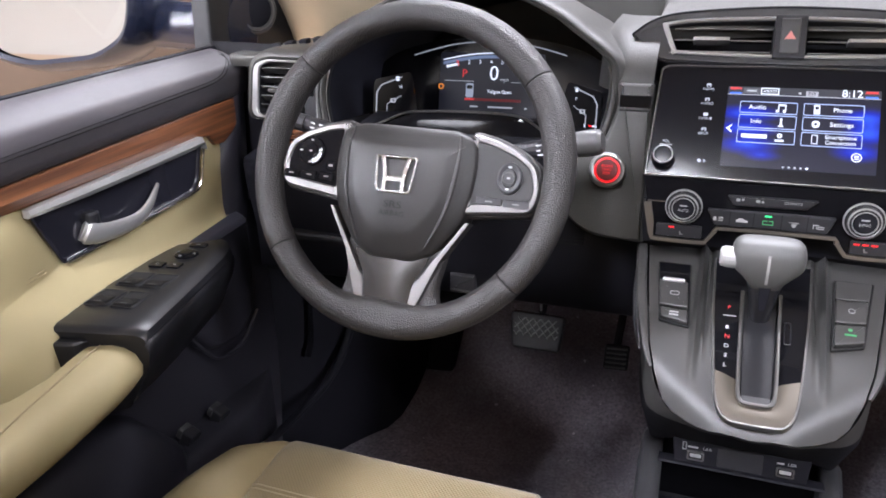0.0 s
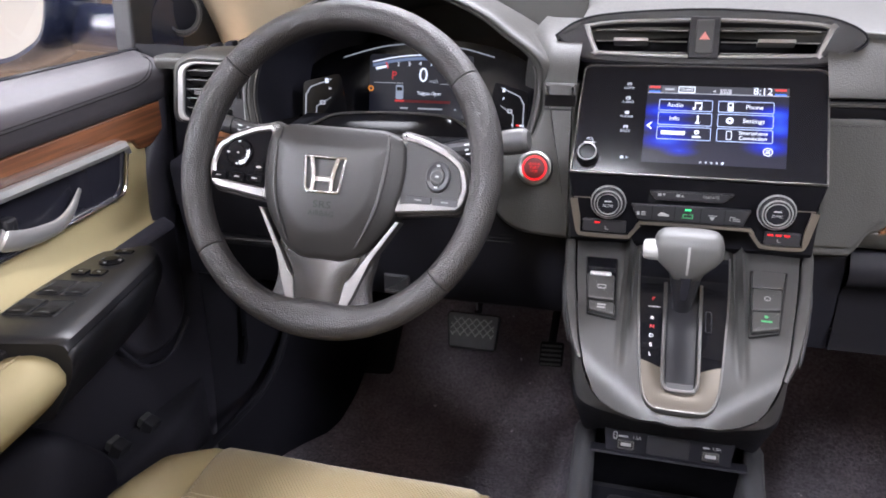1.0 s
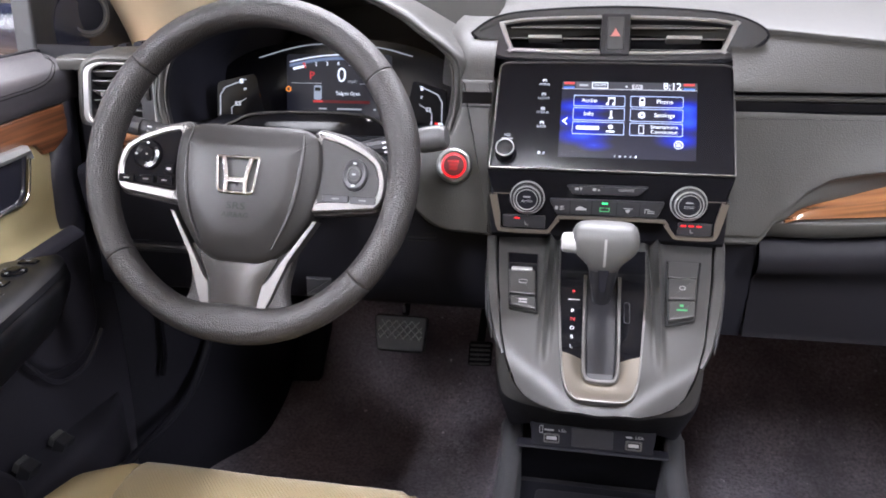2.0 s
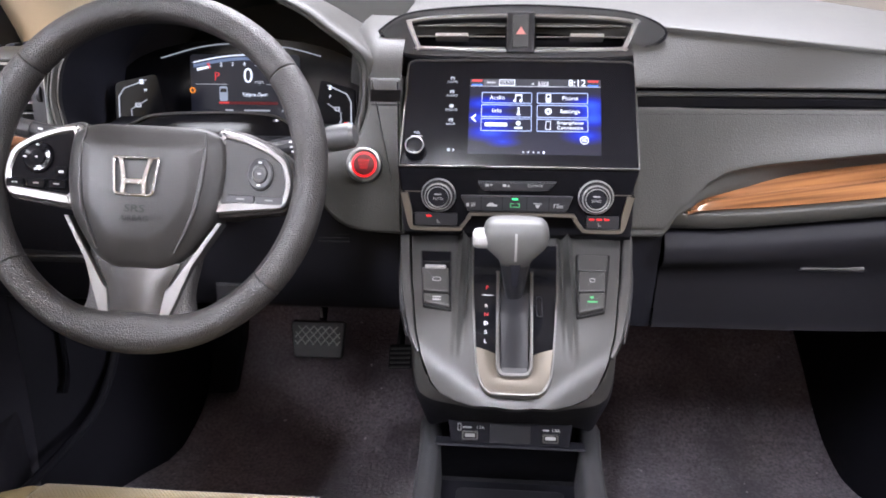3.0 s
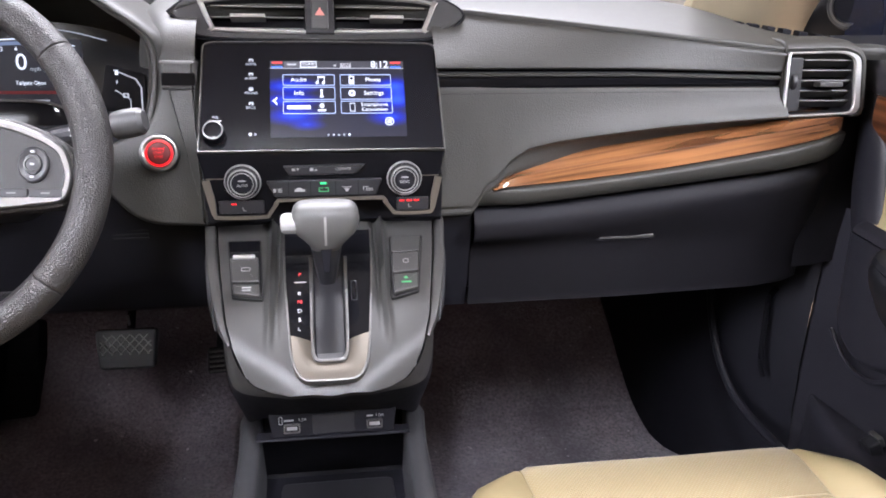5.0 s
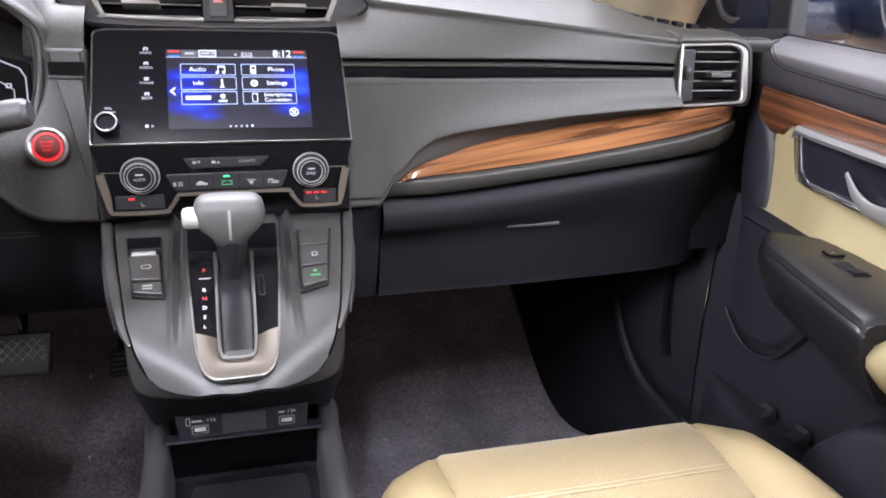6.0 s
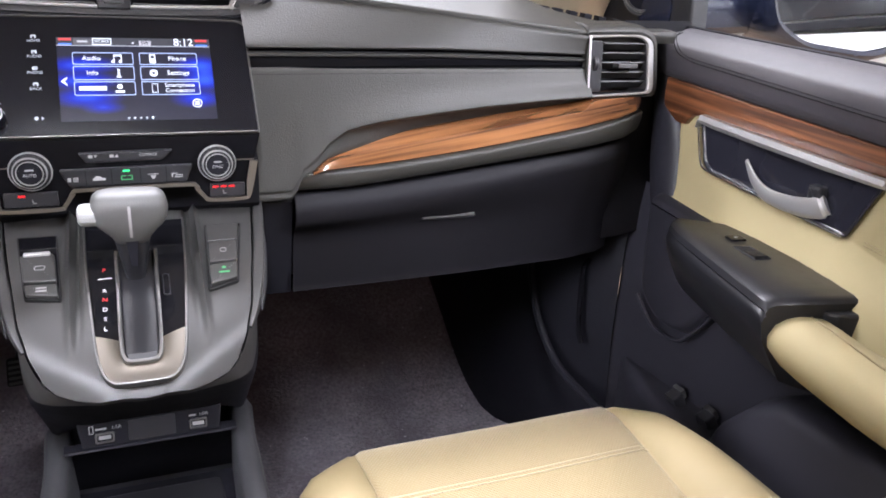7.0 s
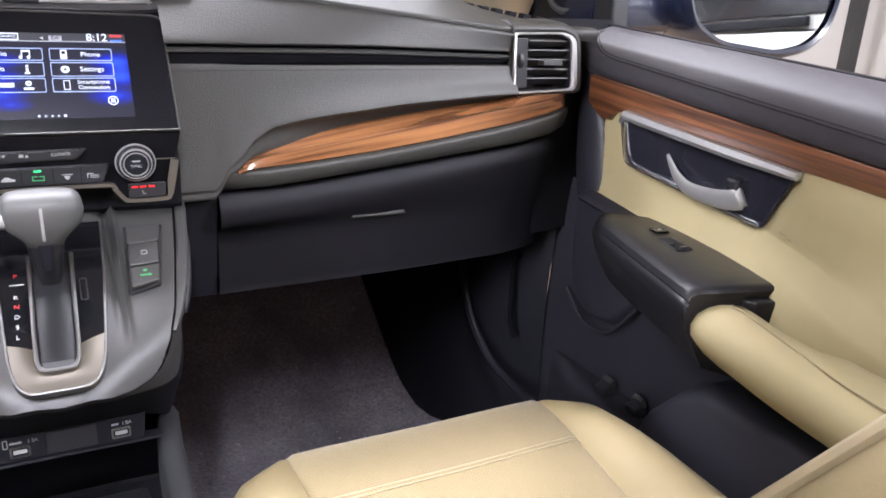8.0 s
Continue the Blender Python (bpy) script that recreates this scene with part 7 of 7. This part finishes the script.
    part("tweeter_grille", turned(bmesh.new(), [(0.0285, 0.010), (0.022, 0.0125), (0.010, 0.014), (0.0, 0.0145)], tw, 32), DULL, t)


door(1)
door(-1)


def door_mirror(s):
    mr = thing("door_mirror", (s * 1.0, 0.12, 0.86), "dark blue door mirror outside the side window", "mirror", "door mirrors")
    m = basis((s * 1.168 + 0.005, 0.11, 0.956), (1, s * 0.05, 0), (0, 0.06, 1))
    k = 1 if s > 0 else -1
    pts = [(-0.185 * k, 0.10), (-0.183 * k, -0.01), (-0.165 * k, -0.055), (-0.10 * k, -0.088), (0.06 * k, -0.104), (0.14 * k, -0.092), (0.19 * k, -0.060), (0.215 * k, 0.0), (0.20 * k, 0.085), (0.10 * k, 0.12), (-0.12 * k, 0.125)]
    if k < 0:
        pts.reverse()
    o = rounded(pts, 0.03, 4)
    rows = [[m @ Vector((x, y, d)) for x, y in offset(o, g)] for g, d in ((0.004, 0.012), (-0.004, 0.016), (-0.011, 0.010), (-0.018, -0.02), (-0.014, -0.07), (0.010, -0.12), (0.05, -0.14))]
    bm = loft(bmesh.new(), rows, closed=True)
    bm.verts.ensure_lookup_table()
    bm.faces.new(bm.verts[-len(o):])
    part("housing", bm, CARPAINT, mr, "dark blue painted housing", sharp=60)
    part("mirror_glass", slab(bmesh.new(), offset(o, 0.003), 0.0, 0.006, m), MIRROR, mr, "clear mirror glass")
    bm = bmesh.new()
    sweep(bm, [Vector((s * x, y, z)) for x, y, z in ((0.80, 0.14, 0.915), (0.90, 0.15, 0.915), (1.02, 0.16, 0.92), (1.10, 0.17, 0.93))], circle(0.04, 14, 0.028), up=(0, 1, 0), scale=[1.3, 1.0, 1.0, 1.0])
    part("mirror_foot", bm, CARPAINT, mr)


door_mirror(1)
door_mirror(-1)


# ---- seats ----
def seat(s, dy, label):
    cx = 0.380 if s > 0 else -0.363
    st = thing("front_seat", (cx, -0.5 + dy, 0.16), label, "car seat", "front seats")
    F = -0.190 + dy
    # cushion: centre cloth panel between two bolsters
    def sect(y, drop, inner, rise, outer):
        """Half profile from the middle outwards."""
        return [(0.0, 0.436 - drop), (0.06, 0.4365 - drop), (0.12, 0.437 - drop), (inner - 0.008, 0.437 - drop), (inner, 0.4335 - drop), (inner + 0.008, 0.4375 - drop + rise * 0.3), (inner + 0.03, 0.437 - drop + rise * 0.9), (inner + 0.055, 0.436 - drop + rise), (outer - 0.012, 0.425 - drop + rise * 0.8), (outer, 0.395 - drop), (outer - 0.004, 0.34), (outer - 0.02, 0.26)]
    stations = [(0.006, 0.10, 0.155, 0.0, 0.228), (0.002, 0.05, 0.160, 0.0, 0.236), (-0.001, 0.022, 0.163, 0.0, 0.241), (-0.006, 0.008, 0.165, 0.0, 0.245), (-0.014, 0.002, 0.166, 0.0, 0.248), (-0.03, -0.001, 0.166, 0.003, 0.250), (-0.05, -0.001, 0.165, 0.007, 0.251), (-0.08, 0.001, 0.163, 0.014, 0.252), (-0.13, 0.006, 0.161, 0.022, 0.253), (-0.20, 0.014, 0.158, 0.030, 0.254), (-0.30, 0.022, 0.154, 0.034, 0.255), (-0.42, 0.030, 0.150, 0.034, 0.255), (-0.52, 0.036, 0.150, 0.028, 0.252)]
    stations = [tuple(v) for v in (lambda L: [[a + (b - a) * t for a, b in zip(L[i], L[i + 1])] for i in range(len(L) - 1) for t in (0, 0.5)] + [list(L[-1])])(stations)]
    full = []
    for y, drop, inner, rise, outer in stations:
        half = sect(y, drop, inner, rise, outer)
        fluff = 0.0012 * noise.noise((y * 14, s, 3))
        bow = lambda x: -0.048 * (max(0, x - 0.155) / 0.09) ** 1.2
        full.append([Vector((cx - x, F + y + bow(x), z + fluff)) for x, z in reversed(half[1:])] + [Vector((cx + x, F + y + bow(x), z + fluff)) for x, z in half])
    k = len(full[0])
    part("cushion_insert", loft(bmesh.new(), [r[7:k - 7] for r in full]), CLOTH, st, "beige woven cloth seat insert", sharp=70)
    part("cushion_bolster", loft(bmesh.new(), [r[:8] for r in full]), BEIGE_SEAT, st, "beige vinyl seat bolster", sharp=70)
    part("cushion_bolster", loft(bmesh.new(), [r[k - 8:] for r in full]), BEIGE_SEAT, st, "beige vinyl seat bolster", sharp=70)
    bm = bmesh.new()
    loft(bm, [full[0]] + [[Vector((p.x, p.y + 0.004, min(p.z, 0.30))) for p in full[0]], [Vector((p.x, p.y - 0.05, min(p.z, 0.20))) for p in full[0]]])
    part("cushion_front", bm, BEIGE_SEAT, st, sharp=70)
    # seams across and along the insert
    for y in (-0.105, -0.112, -0.27):
        i = min(range(len(stations)), key=lambda j: abs(stations[j][0] - y))
        part("seam", sweep(bmesh.new(), [Vector((p.x, F + y, p.z + 0.0003)) for p in full[i][7:k - 7]], circle(0.0009, 6)), PIPING, st)
    for e in (6, k - 7):
        part("seam", sweep(bmesh.new(), [r[e + (1 if e < 10 else -1)] + Vector((0, 0, 0.0008)) for r in full[3:]], circle(0.0009, 6)), THREAD, st)
    # backrest with bolsters
    rows = []
    B = -0.628 + dy * 3.6
    for i in range(15):
        h = i / 14
        z = 0.42 + 0.62 * h
        y = B - (z - 0.43) * 0.60
        w = 0.222 - 0.045 * h ** 2
        th = 0.11 - 0.04 * h
        b = 0.055 * (1 - 0.5 * h)
        prof = [(-w, -th), (-w - 0.006, -0.03), (-w + 0.004, b * 0.75), (-w + 0.022, b), (-w + 0.045, b * 0.85), (-w + 0.075, 0.006), (-w + 0.09, 0.0), (0.0, -0.006), (w - 0.09, 0.0), (w - 0.075, 0.006), (w - 0.045, b * 0.85), (w - 0.022, b), (w - 0.004, b * 0.75), (w + 0.006, -0.03), (w, -th)]
        n = 1.0 if h < 0.9 else 1 - (h - 0.9) * 0.8
        rows.append([Vector((cx + x * n, y + d, z + d * 0.5)) for x, d in prof])
    part("backrest", loft(bmesh.new(), rows, closed=True, caps=True), BEIGE_SEAT, st, "beige vinyl backrest with side bolsters", sharp=60)
    part("piping", sweep(bmesh.new(), [r[3] + Vector((0, 0.001, 0)) for r in rows[:-1]], circle(0.0026, 8)), PIPING, st)
    part("piping", sweep(bmesh.new(), [r[11] + Vector((0, 0.001, 0)) for r in rows[:-1]], circle(0.0026, 8)), PIPING, st)
    top = rows[-1][7]
    for d in (-0.05, 0.05):
        part("headrest_post", sweep(bmesh.new(), [Vector((cx + d, top.y - 0.03, top.z - 0.02)), Vector((cx + d, top.y - 0.06, top.z + 0.07))], circle(0.006, 10)), CHROME, st)
    rws = []
    for h, f in ((0.045, 0.7), (0.06, 0.95), (0.10, 1.0), (0.17, 1.0), (0.20, 0.9), (0.215, 0.6)):
        rws.append([Vector((cx + 0.125 * f * math.copysign(abs(math.cos(a)) ** 0.6, math.cos(a)), top.y - 0.055 - h * 0.25 + 0.045 * f * math.copysign(abs(math.sin(a)) ** 0.7, math.sin(a)), top.z + h)) for a in [2 * math.pi * j / 20 for j in range(20)]])
    part("headrest", loft(bmesh.new(), rws, closed=True, caps=True), BEIGE_SEAT, st, "beige vinyl headrest", sharp=60)
    bm = bmesh.new()
    slab(bm, rounded(box2(cx - 0.22, cx + 0.22, F - 0.5, F - 0.05), 0.03), 0.16, 0.30, Matrix.Identity(4), 0.01)
    part("seat_base", bm, DULL, st, "black seat base on the carpet")
    for d in (-0.18, 0.18):
        bm = bmesh.new()
        slab(bm, box2(cx + d - 0.02, cx + d + 0.02, F - 0.52, F + 0.02), 0.118, 0.165, Matrix.Identity(4), 0.004)
        part("seat_rail", bm, DULL, st)


seat(1, 0.0, "beige passenger seat with woven insert and vinyl bolsters")
seat(-1, -0.027, "beige driver seat with woven insert and vinyl bolsters")


# ---- rear bench, closing the cabin behind ----
def bench():
    b = thing("rear_bench", (0, -1.9, 0.12), "beige rear bench seat behind the front seats", "car seat")
    part("bench_cushion", slab(bmesh.new(), rounded(box2(-0.66, 0.66, -1.95, -1.42), 0.06), 0.12, 0.42, Matrix.Identity(4), 0.05), BEIGE_SEAT, b)
    part("bench_backrest", slab(bmesh.new(), rounded(box2(-0.66, 0.66, 0.40, 0.98), 0.06), 0.0, 0.14, basis((0, -2.05, 0), (1, 0, 0), (0, -0.0, 1)) @ Matrix.Translation((0, 0, -0.14)), 0.04), BEIGE_SEAT, b)


bench()


# ---- pedals and footwell ----
def pedals():
    br = thing("brake_pedal", (-0.335, 0.30, 0.16), "black rubber brake pedal with a diamond tread", "pedal")
    m = basis((-0.3375, 0.302, 0.372), (1, 0, 0), (0, 0.42, 1))
    o = rounded([(-0.043, -0.034), (0.046, -0.034), (0.050, 0.030), (0.044, 0.034), (-0.046, 0.034), (-0.051, 0.028)], 0.008)
    part("pedal_plate", slab(bmesh.new(), o, -0.008, 0.008, m, 0.004), PLASTIC, br)
    bm = bmesh.new()
    for sgn in (-1, 1):
        for i in range(-6, 7):
            c = i * 0.0145
            pts = []
            for t in range(-20, 21):
                y = t * 0.0014
                x = c + sgn * y * 0.9
                if abs(x) < 0.041 and -0.010 < y < 0.024:
                    pts.append(m @ Vector((x, y, 0.0088)))
            if len(pts) > 4:
                sweep(bm, [pts[0], pts[-1]], [(-0.0009, -0.0015), (0.0009, -0.0015), (0.0009, 0.0012), (-0.0009, 0.0012)], up=tuple(m.col[2][:3]))
    part("pedal_tread", bm, LIGHTGREY, br, "raised diamond tread")
    part("pedal_arm", sweep(bmesh.new(), [m @ Vector((0.004, 0.02, -0.006)), Vector((-0.333, 0.36, 0.45)), Vector((-0.333, 0.46, 0.56)), Vector((-0.333, 0.5, 0.70))], circle(0.007, 8)), DULL, br)
    part("stop_pin", sweep(bmesh.new(), [m @ Vector((0.003, 0.040, -0.004)), m @ Vector((0.003, 0.052, 0.004)), m @ Vector((0.003, 0.056, 0.005))], circle(0.0024, 8)), LIGHTGREY, br)
    ac = thing("accelerator_pedal", (-0.19, 0.42, 0.16), "black ribbed accelerator pedal", "pedal")
    m = basis((-0.204, 0.392, 0.300), (1, 0.1, 0), (0, 0.55, 1))
    part("pedal_plate", slab(bmesh.new(), rounded(box2(-0.020, 0.026, -0.026, 0.022), 0.006), -0.010, 0.0, m, 0.003), DULL, ac)
    for i in range(5):
        part("pedal_rib", slab(bmesh.new(), rounded(box2(-0.017, 0.022, 0.012 - i * 0.009, 0.016 - i * 0.009), 0.001), -0.001, 0.0025, m, 0.0008), GREYKNOB, ac)
    part("pedal_arm", sweep(bmesh.new(), [m @ Vector((0, 0.0, -0.008)), Vector((-0.2, 0.5, 0.40)), Vector((-0.2, 0.56, 0.55))], circle(0.008, 8)), DULL, ac)
    # footrest beside the pedals
    fr = thing("footrest", (-0.60, 0.44, 0.16), "dark ribbed driver footrest against the toe board", "footrest")
    m = basis((-0.598, 0.455, 0.245), (1, 0.05, 0), (0, 0.45, 1))
    part("rest_plate", slab(bmesh.new(), rounded(box2(-0.052, 0.050, -0.085, 0.115), 0.012), -0.05, 0.0, m, 0.006), DULL, fr)
    for i in range(7):
        part("rest_rib", slab(bmesh.new(), rounded(box2(-0.040, 0.038, -0.066 + i * 0.024, -0.060 + i * 0.024), 0.002), -0.002, 0.002, m, 0.001), DULL, fr)
    # kick panels and door seals
    for s in (-1, 1):
        bm = bmesh.new()
        loft(bm, [[Vector((s * (x + 0.02 * ((0.40 - z) / 0.3) ** 2), y, z)) for z in (0.10, 0.2, 0.3, 0.4, 0.5, 0.6, 0.66)] for y, x in ((0.85, 0.600), (0.5, 0.600), (0.38, 0.600), (0.31, 0.604), (0.27, 0.616), (0.23, 0.640), (0.19, 0.662), (0.14, 0.682), (0.09, 0.70), (0.05, 0.73))])
        tagged(part("kick_panel", bm, DULL, sharp=60), "black kick panel at the side of the footwell", "trim panel", kind="structure")
        bm = bmesh.new()
        sweep(bm, smooth_line([(s * 0.693, 0.085, 0.520), (s * 0.688, 0.092, 0.50), (s * 0.684, 0.086, 0.45), (s * 0.682, 0.080, 0.40), (s * 0.684, 0.070, 0.375)], 5), circle(0.0045, 8))
        tagged(part("door_seal", bm, PIANO), "glossy black rubber door seal", "seal", kind="structure")
        bm = bmesh.new()
        sweep(bm, smooth_line([(s * 0.648, 0.205, 0.50), (s * 0.650, 0.190, 0.44), (s * 0.652, 0.155, 0.375), (s * 0.658, 0.095, 0.325), (s * 0.668, 0.01, 0.305), (s * 0.675, -0.12, 0.30)], 6), circle(0.007, 8))
        tagged(part("door_seal", bm, DULL), "black rubber door seal", "seal", kind="structure")


pedals()


# ---- outside: rails and posts of the garage seen past the mirror ----
def garage_fittings():
    post = thing("garage_door_rail", (3.6, 0.2, -0.6), "grey steel door rail beside the white garage wall", "rail")
    for x, y, w in ((3.9, 1.55, 0.10), (3.95, 1.9, 0.06)):
        bm = bmesh.new()
        bmesh.ops.create_cube(bm, size=1, matrix=Matrix.LocRotScale((x, y, 1.2), None, (0.08, w, 3.6)))
        part("rail_post", bm, SATIN, post)


garage_fittings()


def parked_van():
    """A white van beside the car, seen in the passenger's door mirror."""
    van = thing("parked_van", (3.15, -2.8, -0.6), "white van parked beside the car, dark side windows", "van")
    rows = []
    for y, k, top in ((-0.27, 0.10, 0.55), (-0.34, 0.03, 0.86), (-0.50, 0.0, 0.95), (-1.6, 0.0, 0.975), (-3.4, 0.0, 0.975), (-4.9, 0.0, 0.97), (-5.05, 0.05, 0.94)):
        half = 0.84 - k
        rows.append([Vector((3.15 + e * half * f, y, z)) for e, f, z in ((-1, 0.92, -0.36), (-1, 0.98, -0.10), (-1, 1.0, 0.30), (-1, 0.985, top - 0.12), (-1, 0.95, top), (1, 0.95, top), (1, 0.985, top - 0.12), (1, 1.0, 0.30), (1, 0.98, -0.10), (1, 0.92, -0.36))])
    body = part("body", loft(bmesh.new(), rows, closed=True, caps=True), VANWHITE, van, "glossy white painted body", sharp=50)
    bm = bmesh.new()
    sweep(bm, [(2.345, y, 0.985) for y in (-0.55, -1.6, -3.4, -4.9)], rounded(box2(-0.012, 0.012, -0.016, 0.016), 0.005))
    part("belt_moulding", bm, DULL, body)
    rows = []
    for y, top, half in ((-0.33, 1.0, 0.78), (-0.62, 1.40, 0.70), (-1.6, 1.49, 0.68), (-4.6, 1.49, 0.68), (-4.95, 1.42, 0.68)):
        rows.append([Vector((3.15 + e * h, y, z)) for e, h, z in ((-1, 0.785, 0.965), (-1, half + 0.02, top - 0.06), (-1, half - 0.06, top), (1, half - 0.06, top), (1, half + 0.02, top - 0.06), (1, 0.785, 0.965))])
    part("cabin", loft(bmesh.new(), rows, caps=True), VANWHITE, van, sharp=40)
    m = basis((2.352, 0, 0.99), (0, -1, 0), (0.2, 0, 1))
    for a, b, lean in ((0.66, 1.45, 0.26), (1.55, 3.25, 0.0), (3.37, 4.75, 0.0)):
        part("side_window", slab(bmesh.new(), rounded([(a - lean, 0.02), (b, 0.02), (b, 0.36), (a, 0.36)], 0.03), -0.004, 0.004, m, 0.002), GLASS_BLACK, van, "dark side window")
    for x, e in ((2.44, -1), (3.86, 1)):
        for y in (-1.05, -4.05):
            tyre = part("wheel", turned(bmesh.new(), [(0.19, 0.075), (0.27, 0.09), (0.305, 0.075), (0.32, 0.04), (0.32, -0.09), (0.29, -0.10)], basis((x, y, -0.28), (0, -e, 0), (0, 0, 1)), 28), DULL, van, "black tyre")
            part("rim", turned(bmesh.new(), [(0.19, 0.075), (0.17, 0.055), (0.06, 0.05), (0.0, 0.055)], basis((x, y, -0.28), (0, -e, 0), (0, 0, 1)), 28), SATIN, tyre, "grey metal rim")


parked_van()
